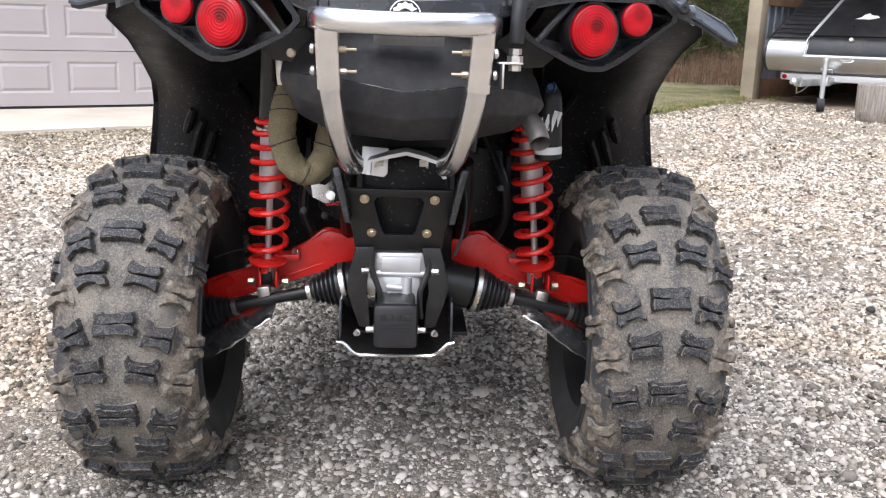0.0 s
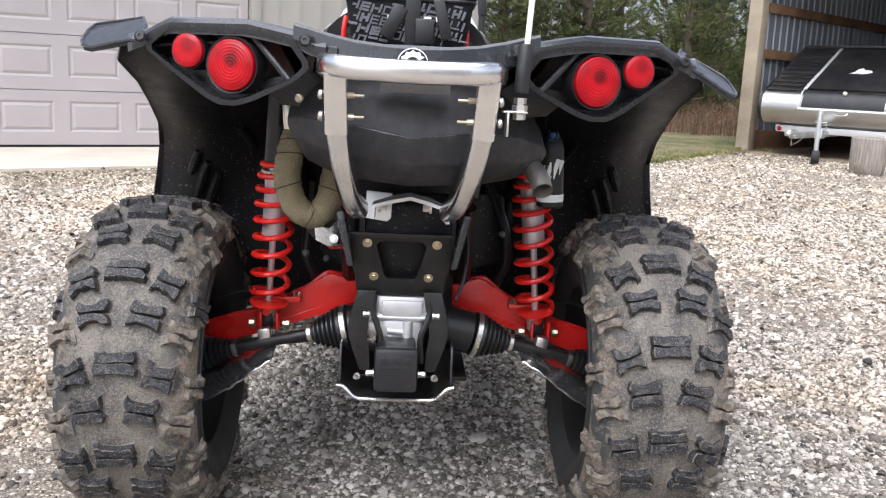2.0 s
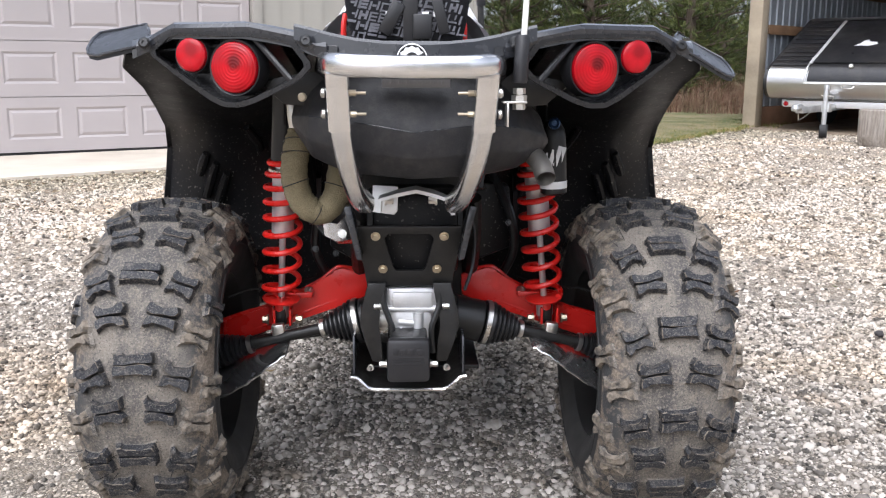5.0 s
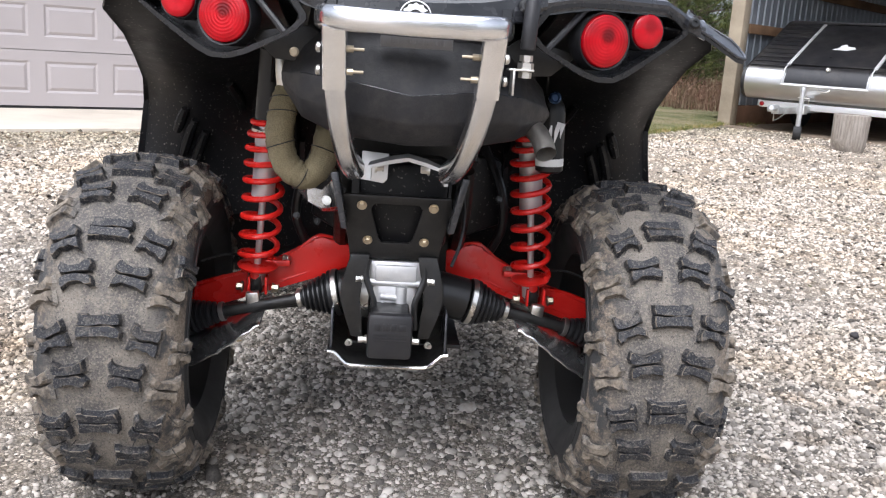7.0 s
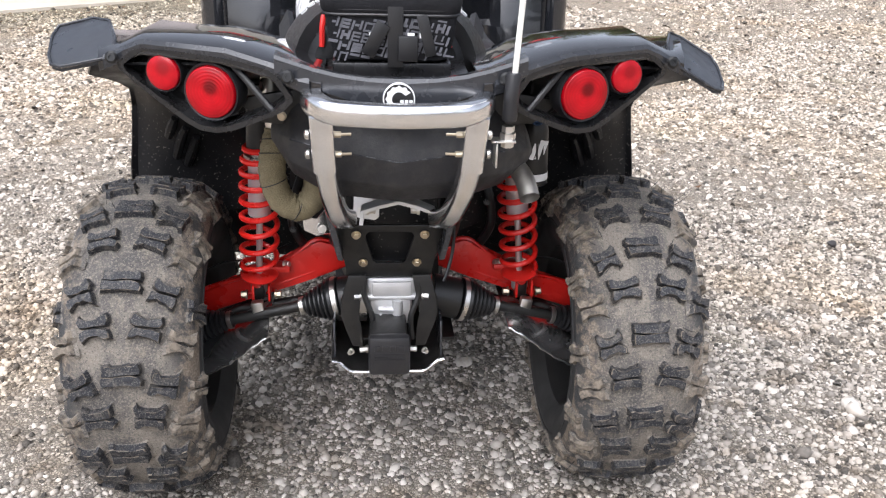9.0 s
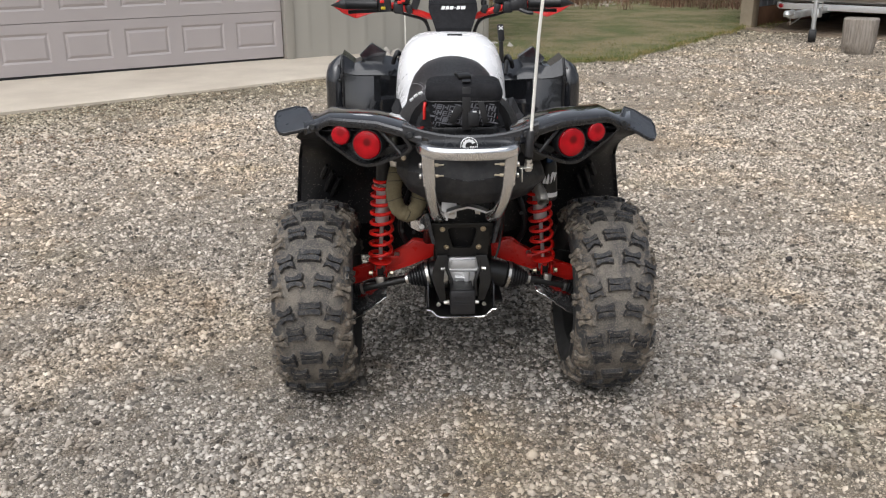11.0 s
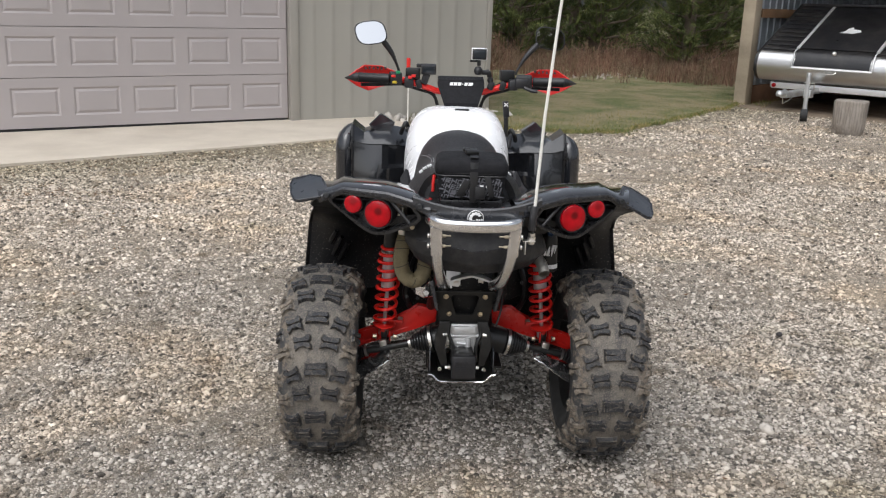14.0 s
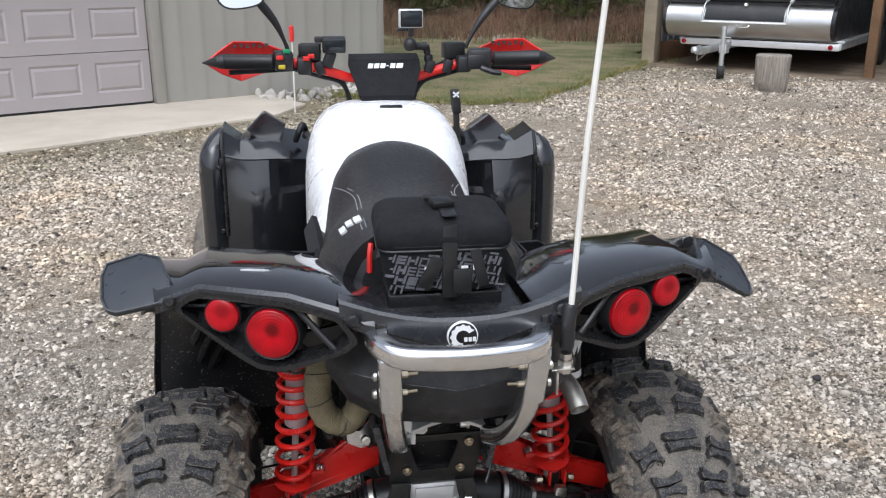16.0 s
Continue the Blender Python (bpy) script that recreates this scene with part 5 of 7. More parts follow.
# -- red suspension arms --
for s in (1, -1):
    def P(x, y, z):
        return (s * x, y, z)
    bm = tube([P(0.41, 0.20, 0.296), P(0.33, 0.195, 0.322), P(0.26, 0.20, 0.350), P(0.10, 0.22, 0.405)], [0.024, 0.024, 0.022, 0.02], 14, squash=0.8)
    arm = q("suspension_arm", bm, "red", "red powder-coated rear suspension arm")
    o = [(0.375, 0.334), (0.32, 0.353), (0.262, 0.368), (0.195, 0.405), (0.158, 0.436), (0.140, 0.441), (0.088, 0.428), (0.090, 0.386), (0.16, 0.360), (0.25, 0.329), (0.375, 0.284)]
    M = Matrix.Translation((0, 0.205, 0)) @ Matrix(((s, 0, 0, 0), (0, 0, -1, 0), (0, 1, 0, 0), (0, 0, 0, 1)))
    part("arm_gusset", prism(o, M, 0.03, 0.004), "red", arm, "red pressed gusset")
    part("arm_fold", tube(spline([P(0.375, 0.186, 0.334), P(0.32, 0.184, 0.353), P(0.262, 0.183, 0.367), P(0.195, 0.184, 0.404), P(0.158, 0.186, 0.434), P(0.140, 0.188, 0.439), P(0.09, 0.19, 0.427)], 3), 0.0055, 8), "red", arm, "red folded flange")
    part("arm_rib", tube([P(0.375, 0.184, 0.305), P(0.25, 0.182, 0.342), P(0.12, 0.184, 0.395)], 0.010, 10, squash=0.7), "red", arm)
    q("brake_line", tube(spline([P(0.36, 0.17, 0.385), P(0.32, 0.18, 0.398), P(0.27, 0.2, 0.396), P(0.2, 0.24, 0.41)], 4), 0.0024, 6), "boot", "thin black brake line")
    part("shock_tab", box(P(0.222, 0.17, 0.392), (0.05, 0.035, 0.012), None, 0.003), "red", arm)
    bolt(P(0.208, 0.165, 0.398), (-s, -0.6, 0.4), 0.006, 0.012, "steel", arm, label="bright bolt")
    # lower mount and bright guard plate
    for x in (0.238, 0.268):
        part("shock_bracket", prism([(-0.012, -0.010), (0.012, -0.010), (0.013, 0.022), (-0.013, 0.022)], Matrix.Translation(P(x, 0.13, 0.352)) @ Matrix(((0, 0, 1, 0), (1, 0, 0, 0), (0, 1, 0, 0), (0, 0, 0, 1))), 0.004, 0.001), "red", arm)
    bolt(P(0.278, 0.13, 0.352), (s, 0, 0), 0.007, 0.012, "gold", arm, label="yellow zinc bolt")
    bolt(P(0.226, 0.13, 0.352), (-s, 0, 0), 0.007, 0.012, "gold", arm, label="yellow zinc bolt")
    gp = [[P(0.214, 0.040, 0.322), P(0.235, 0.034, 0.312), P(0.260, 0.030, 0.296), P(0.285, 0.030, 0.276), P(0.315, 0.032, 0.255), P(0.345, 0.036, 0.238), P(0.40, 0.04, 0.212)],
          [P(0.214, 0.050, 0.323), P(0.235, 0.060, 0.317), P(0.260, 0.062, 0.305), P(0.285, 0.064, 0.289), P(0.315, 0.066, 0.271), P(0.345, 0.070, 0.255), P(0.40, 0.07, 0.230)],
          [P(0.214, 0.100, 0.324), P(0.235, 0.110, 0.322), P(0.260, 0.112, 0.313), P(0.285, 0.114, 0.301), P(0.315, 0.116, 0.286), P(0.345, 0.120, 0.272), P(0.40, 0.12, 0.248)],
          [P(0.214, 0.22, 0.320), P(0.235, 0.22, 0.318), P(0.260, 0.22, 0.310), P(0.285, 0.22, 0.300), P(0.315, 0.22, 0.286), P(0.345, 0.22, 0.272), P(0.40, 0.22, 0.25)]]
    if s < 0:
        gp = [row[1:] for row in gp]
    part("arm_guard", sheet(gp, 0.003, flip=(s < 0)), "guard", arm, "bent bright aluminium arm guard")
    lip = [Vector(p) + Vector((0, -0.002, 0.0015 * math.sin(i * 2.1))) for i, p in enumerate(spline(gp[0], 3))]
    part("guard_lip", tube(lip, [0.0019 + 0.0012 * math.sin(i * 1.7) ** 2 for i in range(len(lip))], 8), "guard", arm, "bright bent lip of the guard")
    q("lower_link", tube([P(0.40, 0.15, 0.262), P(0.30, 0.17, 0.300), P(0.12, 0.18, 0.322)], 0.010, 12), "frame", "black lower suspension link")
    part("guard_clip", box(P(0.256, 0.104, 0.338), (0.023, 0.018, 0.026), pose(0, 0, 0, 0, s * 8, 0).to_3x3(), 0.003), "steel", arm)

# -- shock absorbers --
for s in (1, -1):
    bot = Vector((0.250 if s > 0 else -0.257, 0.145, 0.352))
    top = Vector((0.205 if s > 0 else -0.227, 0.090, 0.775))
    ax = axis_to(bot, top)
    ln = (top - bot).length
    shock = q("shock_absorber", lathe([(0.010, 0.0), (0.016, 0.004), (0.016, 0.03), (0.006, 0.032), (0.006, 0.17), (0.0205, 0.172), (0.0205, 0.265), (0.0210, 0.268), (0.0210, 0.285), (0.016, 0.288), (0.016, ln)], ax, 24), "alu_dull", "gas shock absorber with a silver body")
    path, turns = [], 9.0
    zs = 0.045
    for i in range(9 * 22 + 1):
        f = i / (9 * 22)
        a = 2 * math.pi * turns * f
        ease = 1.22 * f - 0.22 * f ** 3
        r_ = 0.0325 if f < 0.75 else 0.0325 - 0.008 * (f - 0.75) / 0.25
        path.append(ax @ Vector((r_ * math.cos(a), r_ * math.sin(a), zs + ease * 0.267)))
    part("coil_spring", tube(path, 0.0054, 8), "red", shock, "red coil spring")
    part("spring_seat", lathe([(0.010, 0.036), (0.034, 0.036), (0.036, 0.040), (0.030, 0.043)], ax, 24), "red", shock)
    part("preload_ring", lathe([(0.018, 0.282), (0.028, 0.283), (0.028, 0.293), (0.018, 0.294)], ax, 24), "steel", shock, "bright collar")
    part("top_sleeve", lathe([(0.019, 0.300), (0.0235, 0.303), (0.0235, ln)], ax, 20), "boot", shock, "black sleeve")
    part("lower_eye", box(bot + Vector((0, -0.005, 0.012)), (0.024, 0.026, 0.05), None, 0.006), "bolt_dark", shock)
    part("eye_cap", lathe([(0.008, 0), (0.008, 0.004), (0.004, 0.005)], pose(bot.x, bot.y - 0.017, bot.z + 0.024, 90, 0, 0), 14), "red", shock)
# remote reservoir beside the right shock
res = q("shock_reservoir", lathe([(0.018, 0), (0.0235, 0.004), (0.0235, 0.10), (0.021, 0.115), (0.012, 0.13)], axis_to((0.246, 0.06, 0.600), (0.240, 0.06, 0.745)), 24), "bolt_dark", "black remote shock reservoir")
part("reservoir_band", lathe([(0.0238, 0.012), (0.0242, 0.013), (0.0242, 0.024), (0.0238, 0.025)], axis_to((0.246, 0.06, 0.600), (0.240, 0.06, 0.745)), 24, cap=False), "white_mark", res, "white band")
b = bmesh.new()
for k, (dx, w, h) in enumerate(((-0.014, 0.007, 0.024), (-0.005, 0.008, 0.030), (0.005, 0.008, 0.036), (0.014, 0.006, 0.026))):
    add_box(b, (0.243 + dx, 0.0360 + abs(dx) * 0.35, 0.664 + 0.003 * k), (w, 0.002, h), pose(0, 0, 0, 0, 16, 0).to_3x3(), 0.0007)
part("reservoir_mark", b, "white_mark", res, "white slanted marks")
part("reservoir_cap", lathe([(0.009, 0), (0.0105, 0.001), (0.0105, 0.008), (0.007, 0.011), (0.005, 0.009)], pose(0.238, 0.030, 0.728, 90, 0, 0), 18), "blue_anodised", res, "blue anodised cap")

# -- muffler, tail pipe and wrapped header --
def muffler_ring(x, yb, yf, z0, z1, k, fold=0.55):
    """A six-sided section of the muffler shield at x: rear face creased at a part of its height."""
    zc = z0 + (z1 - z0) * fold
    return [(x, yb + 0.035 * k, z0), (x, yb + 0.006, z0 + (zc - z0) * 0.45), (x, yb, zc), (x, yb + 0.045 * k, z1), (x, yf, z1), (x, yf, z0)]


rings = [muffler_ring(-0.192, -0.115, -0.02, 0.722, 0.768, 1.0), muffler_ring(-0.160, -0.160, 0.02, 0.684, 0.802, 1.0), muffler_ring(-0.105, -0.195, 0.03, 0.664, 0.812, 1.0), muffler_ring(-0.004, -0.203, 0.03, 0.655, 0.810, 1.0, 0.47),
         muffler_ring(0.10, -0.195, 0.03, 0.660, 0.805, 1.0), muffler_ring(0.155, -0.165, 0.02, 0.668, 0.785, 1.0), muffler_ring(0.200, -0.115, 0.0, 0.685, 0.745, 1.0), muffler_ring(0.212, -0.085, -0.02, 0.695, 0.72, 1.0)]
bm = loft(rings)
bmesh.ops.bevel(bm, geom=list(bm.edges), offset=0.004, segments=2, profile=0.5, affect="EDGES")
muffler = q("muffler_shield", bm, "muffler", "matt black faceted muffler shield", smooth=30)
crease = [Vector(r_[2]) + Vector((0, 0.0006, 0)) for r_ in rings[1:6]]
part("worn_crease", tube(crease, 0.0008, 5), "satin", muffler, "pale worn crease line")
bm = tube(spline([(0.145, -0.05, 0.700), (0.176, -0.085, 0.692), (0.193, -0.122, 0.676), (0.199, -0.152, 0.654)], 4), 0.0155, 20, cap=False)
add_tube(bm, spline([(0.145, -0.05, 0.700), (0.176, -0.085, 0.692), (0.193, -0.122, 0.676), (0.1988, -0.151, 0.6548)], 4), 0.0138, 20, cap=False)
q("tail_pipe", bm, "stainless", "stained stainless tail pipe")
hp = spline([(-0.192, 0.006, 0.712), (-0.200, -0.003, 0.683), (-0.204, -0.005, 0.64), (-0.192, 0.0, 0.596), (-0.163, 0.005, 0.578), (-0.138, 0.01, 0.600), (-0.130, 0.03, 0.64), (-0.125, 0.07, 0.67)], 8)
bm = tube(hp, [0.0225 + 0.0009 * math.sin(i * 1.9) for i in range(len(hp))], 20)
pipe = q("header_pipe", bm, "wrap", "exhaust pipe in woven tan heat wrap")
bm = bmesh.new()
for i in (5, 9, 18, 30, 44):
    c, d = Vector(hp[i]), (Vector(hp[i + 1]) - Vector(hp[i - 1])).normalized()
    a = d.orthogonal().normalized()
    b_ = d.cross(a)
    add_tube(bm, [c + 0.0236 * (math.cos(t) * a + math.sin(t) * b_) + d * 0.006 * math.sin(t) for t in (2 * math.pi * k / 24 for k in range(24))], 0.0009, 5, closed=True)
part("tie_wire", bm, "bolt_dark", pipe, kind="stuff")
q("header_stub", tube(spline([(-0.194, 0.006, 0.700), (-0.200, 0.008, 0.745), (-0.203, 0.02, 0.80)], 5), 0.0150, 18), "stainless", "bare stainless pipe end")
q("heat_shield", sheet([[(-0.176, 0.03, 0.575), (-0.158, 0.012, 0.560), (-0.135, 0.012, 0.556), (-0.112, 0.02, 0.580), (-0.104, 0.03, 0.615)], [(-0.172, 0.03, 0.550), (-0.155, 0.010, 0.537), (-0.135, 0.008, 0.528), (-0.108, 0.018, 0.530), (-0.098, 0.03, 0.56)], [(-0.165, 0.05, 0.545), (-0.15, 0.03, 0.530), (-0.135, 0.03, 0.520), (-0.106, 0.04, 0.518), (-0.096, 0.05, 0.53)]], 0.003), "guard", "bright bent heat shield")
bolt((-0.126, 0.004, 0.540), (0, -1, 0.2), 0.0055, 0.007, "steel", quad, label="bright bolt")
for x_, y_, z_ in ((-0.185, 0.12, 0.49), (-0.150, 0.15, 0.475), (0.135, 0.16, 0.60), (0.175, 0.14, 0.535), (-0.17, 0.13, 0.525)):
    bolt((x_, y_, z_), (0, -1, 0.2), 0.0045, 0.008, "bolt_dark", quad, label="small dark bolt")
q("silver_tab", prism([(-0.024, -0.022), (0.012, -0.026), (0.018, -0.020), (0.018, 0.020), (-0.024, 0.022)], Matrix.Translation((-0.047, -0.06, 0.610)) @ Euler((radians(80), 0, radians(-8))).to_matrix().to_4x4(), 0.003, 0.001), "alu_dull", "pale stamped tab")

# -- rear bumper --
def box_tube(path, wide, tall, ref, n=24, square=0.60):
    """A bent tube of rounded square section; ref points along one of its faces."""
    bm = bmesh.new()
    path = [Vector(p) for p in path]
    rings = []
    for i, p in enumerate(path):
        d = (path[min(i + 1, len(path) - 1)] - path[max(i - 1, 0)]).normalized()
        side = d.cross(Vector(ref)).normalized()
        up = side.cross(d)
        ring = []
        for k in range(n):
            a = 2 * math.pi * (k + 0.5) / n
            c, e = math.cos(a), math.sin(a)
            ring.append(bm.verts.new(p + side * wide * math.copysign(abs(c) ** square, c) + up * tall * math.copysign(abs(e) ** square, e)))
        rings.append(ring)
    for a, b in zip(rings, rings[1:]):
        for k in range(n):
            bm.faces.new((a[k], a[(k + 1) % n], b[(k + 1) % n], b[k]))
    bm.faces.new(rings[0][::-1])
    bm.faces.new(rings[-1])
    bmesh.ops.recalc_face_normals(bm, faces=bm.faces)
    return bm


bm = box_tube(spline([(-0.123, -0.190, 0.824), (-0.1225, -0.226, 0.825), (-0.111, -0.262, 0.825), (-0.084, -0.284, 0.823), (-0.004, -0.292, 0.821), (0.074, -0.284, 0.822), (0.101, -0.262, 0.824), (0.112, -0.226, 0.824), (0.1125, -0.190, 0.823)], 5), 0.0158, 0.0158, (0, 0, 1))
bumper = q("rear_bumper", bm, "alu", "brushed aluminium tube bumper")
for s in (1, -1):
    part("upper_leg", box_tube([(s * 0.104 - 0.005, -0.260, 0.815), (s * 0.100 - 0.006, -0.248, 0.735)], 0.0174, 0.0168, (1, 0, 0)), "alu", bumper, "brushed aluminium sleeve")
    part("lower_leg", box_tube(spline([(s * 0.100 - 0.006, -0.248, 0.740), (s * 0.094 - 0.007, -0.228, 0.695), (s * 0.085 - 0.008, -0.195, 0.652), (s * 0.077 - 0.009, -0.165, 0.628), (s * 0.069 - 0.010, -0.132, 0.613)], 5), 0.0152, 0.0146, (1, 0, 0)), "alu", bumper)
    for z, y in ((0.786, -0.257), (0.757, -0.252)):
        b = tube([(s * 0.082 - 0.006, y, z), (s * 0.064 - 0.006, y + 0.002, z)], 0.0021, 10)
        add_tube(b, [(s * 0.086 - 0.006, y, z), (s * 0.0775 - 0.006, y, z)], 0.0046, 8)
        part("bumper_bolt", b, "gold", bumper, "yellow zinc through bolt and nut")
        b = lathe([(0.0068, 0), (0.0068, 0.004), (0.004, 0.006)], axis_to((s * 0.1205 - 0.006, y, z), (s * 0.2, y, z)), 12)
        part("bolt_head", b, "steel", bumper)
    bolt((s * 0.042 - 0.008, -0.092, 0.612), (-s, 0, 0), 0.006, 0.014, "steel", bumper, label="bright bolt")
part("cross_brace", sheet([[(-0.062, -0.116, 0.596), (-0.060, -0.112, 0.617), (-0.030, -0.106, 0.625), (0.0, -0.104, 0.631), (0.030, -0.106, 0.624), (0.060, -0.112, 0.614), (0.062, -0.116, 0.592)], [(-0.060, -0.090, 0.596), (-0.058, -0.088, 0.620), (-0.030, -0.085, 0.629), (0.0, -0.085, 0.635), (0.030, -0.085, 0.628), (0.058, -0.088, 0.617), (0.060, -0.090, 0.592)]], 0.006), "alu_dull", bumper, "grey aluminium cross brace")
b = bmesh.new()
for k in range(8):
    add_box(b, (-0.04 + 0.0115 * k, -0.186, 0.802), (0.007, 0.004, 0.010), None, 0.0006)
add_box(b, (0.0, -0.182, 0.802), (0.10, 0.006, 0.020), None, 0.001)
q("number_label", b, "grey_mark", "small grey label plate under the tail")

# -- rear fenders, light housings, flaps and liners --
def ledge(x):
    """The rear edge of the fender over x: y and z."""
    return (-0.094 - 0.46 * (0.410 - x) if x < 0.41 else -0.094), float(np.interp(x, (0.0, 0.10, 0.139, 0.165, 0.24, 0.37, 0.405, 0.43), (0.848, 0.848, 0.852, 0.864, 0.879, 0.879, 0.860, 0.850)))


for s in (1, -1):
    def P(x, y, z):
        return (s * x, y, z)

    cols = (0.108, 0.130, 0.148, 0.17, 0.21, 0.25, 0.31, 0.365, 0.40, 0.432)
    rows_ = []
    for dy, dz, dx in ((0.0, -0.018, 0.0), (0.0, -0.002, 0.0), (0.012, 0.003, 0.0), (0.07, 0.002, 0.0), (0.14, -0.004, 0.003), (0.20, -0.015, 0.005), (0.28, -0.045, 0.008), (0.38, -0.10, 0.01), (0.48, -0.18, 0.01)):
        row = []
        for x in cols:
            y, z = ledge(x)
            crown = 0.004 * math.exp(-((x - 0.37) / 0.04) ** 2) * min(1.0, max(0.0, dy / 0.1))
            dip = -0.006 * max(0.0, (0.19 - x) / 0.065) * min(1.0, dy / 0.1) + 0.014 * max(0.0, (x - 0.40) / 0.03) * min(1.0, dy / 0.07)
            row.append(P(x + dx + 0.022 * max(0.0, (x - 0.40) / 0.032) * min(1.0, dy / 0.10), y + dy + (0.0 if dy < 0.02 else 0.25 * (0.41 - min(x, 0.41))), z + dz + crown + dip))
        rows_.append(row)
    fender = q("rear_fender", sheet(rows_, 0.004, flip=(s > 0)), "gloss", "gloss black rear fender", smooth=28)
    # dull edge band along the rear of the fender
    band = []
    for off, dz in ((-0.004, 0.004), (-0.008, -0.002), (-0.006, -0.016)):
        band.append([P(x, ledge(x)[0] + off, ledge(x)[1] + dz) for x in (0.125, 0.139, 0.165, 0.20, 0.24, 0.30, 0.365, 0.39, 0.405, 0.425)])
    part("fender_edge", sheet(band, 0.004, flip=(s > 0)), "satin", fender, "grey-black moulded edge trim", smooth=25)
    # light housing: a faceted ring with a sunk back
    def hp_(x, z, back=0.0):
        return P(x, -0.098 - 0.46 * (0.410 - x) + back, z)

    out = [(0.410, 0.842), (0.374, 0.871), (0.30, 0.872), (0.22, 0.868), (0.172, 0.858), (0.146, 0.823), (0.165, 0.803), (0.232, 0.770), (0.258, 0.762), (0.285, 0.762), (0.308, 0.772), (0.36, 0.806)]
    for _ in range(1):
        cut = []
        for (xa, za), (xb, zb) in zip(out, out[1:] + out[:1]):
            cut += [(xa * 0.86 + xb * 0.14, za * 0.86 + zb * 0.14), (xa * 0.14 + xb * 0.86, za * 0.14 + zb * 0.86)]
        out = cut
    cx, cz = 0.275, 0.825
    ins = []
    for x, z in out:
        d = Vector((cx - x, cz - z)).normalized()
        ins.append((x + d.x * 0.010, z + d.y * 0.0075))
    rows_ = [[hp_(x, z, 0.012) for x, z in out + out[:1]], [hp_(x, z, -0.004) for x, z in out + out[:1]],
             [hp_(x, z, -0.004) for x, z in ins + ins[:1]], [hp_(x * 0.96 + cx * 0.04, z * 0.94 + cz * 0.06, 0.035) for x, z in ins + ins[:1]]]
    bm = bmesh.new()
    vs = [[bm.verts.new(p) for p in r[:-1]] for r in rows_]
    n = len(out)
    for a, b in zip(vs, vs[1:]):
        for i in range(n):
            bm.faces.new((a[i], a[(i + 1) % n], b[(i + 1) % n], b[i]))
    # the inner third of the back stays open
    bm.faces.new([v for v in vs[-1] if abs(v.co.x) > 0.205])
    house = q("lamp_housing", bm, "housing", "black faceted tail lamp housing", smooth=25)
    part("housing_web", tube([hp_(0.235, 0.862, 0.012), hp_(0.178, 0.800, 0.012)], 0.005, 8), "plastic", house)
    # lamp and reflector
    nrm = Vector((s * 0.30, -1.0, 0.0)).normalized()
    for name, x, z, r_, sunk, mt, lb in (("tail_lamp", 0.266, 0.8195, 0.0378, 0.0, "lens", "round red ribbed tail lamp lens"), ("round_reflector", 0.336, 0.8380, 0.0255, 0.004, "reflector", "round red reflector")):
        c = Vector(hp_(x, z, -0.004 + sunk))
        fr = axis_to(c, c + nrm)
        part("lamp_bezel", lathe([(r_ * 1.02, -0.035), (r_ * 1.10, -0.033), (r_ * 1.10, -0.006), (r_ * 1.07, -0.002), (r_ * 1.0, -0.003), (r_ * 0.98, -0.012)], fr, 36), "plastic", house, "black rubber bezel")
        b = lathe([(r_ * 0.98, -0.006), (r_ * 0.97, 0.0005), (r_ * 0.92, 0.002), (r_ * 0.6, 0.003), (r_ * 0.3, 0.0035), (r_ * 0.02, 0.0037)], pose(0, 0, 0, 90, 0, 0), 40)
        lens = part(name, b, mt, house, lb, smooth=60)
        lens.matrix_local = fr @ pose(0, 0, 0, -90, 0, 0)
    # corner flap
    o = [P(0.412, -0.095, 0.852), P(0.438, -0.100, 0.844), P(0.488, -0.094, 0.827), P(0.502, -0.088, 0.828), P(0.513, -0.060, 0.834), P(0.522, -0.005, 0.850), P(0.518, 0.020, 0.861), P(0.47, 0.035, 0.877), P(0.436, 0.0, 0.884), P(0.415, -0.06, 0.872)]
    droop = 0.22 if s > 0 else -0.12
    o = [(x, y, z - droop * max(0.0, abs(x) - 0.412)) for x, y, z in o]
    bm = bmesh.new()
    top = [bm.verts.new(p) for p in o]
    low = [bm.verts.new(Vector(p) + Vector((0, 0.003, -0.007))) for p in o]
    bm.faces.new(top)
    bm.faces.new(low[::-1])
    for i in range(len(o)):
        bm.faces.new((top[i], top[(i + 1) % len(o)], low[(i + 1) % len(o)], low[i]))
    bmesh.ops.triangulate(bm, faces=[f for f in bm.faces if len(f.verts) > 4])
    part("corner_flap", bm, "flap", fender, "grey-black bolted corner flap", smooth=30)
    part("flap_rim", tube([Vector(p) + Vector((0, -0.001, 0.0005)) for p in o], 0.0026, 6, closed=True), "satin", fender, "moulded rim of the flap")
    for at in (P(0.410, -0.110, 0.855), P(0.1395 + (0.014 if s < 0 else 0.0), -0.229, 0.856)):
        b = lathe([(0.0085, 0), (0.009, 0.002), (0.006, 0.005), (0.003, 0.005), (0.003, 0.003)], axis_to(at, Vector(at) + Vector((0, -1, 0.25))), 18)
        part("push_rivet", b, "bolt_dark", fender)
    # wheel arch liner
    slim = 0.013 if s > 0 else 0.010
    prof = [(0.445, -0.080, 0.838), (0.464, -0.05, 0.818), (0.472, 0.06, 0.785), (0.490, 0.19, 0.747), (0.512, 0.33, 0.703), (0.519, 0.39, 0.655), (0.523, 0.385, 0.60), (0.527, 0.365, 0.53), (0.529, 0.345, 0.43)]

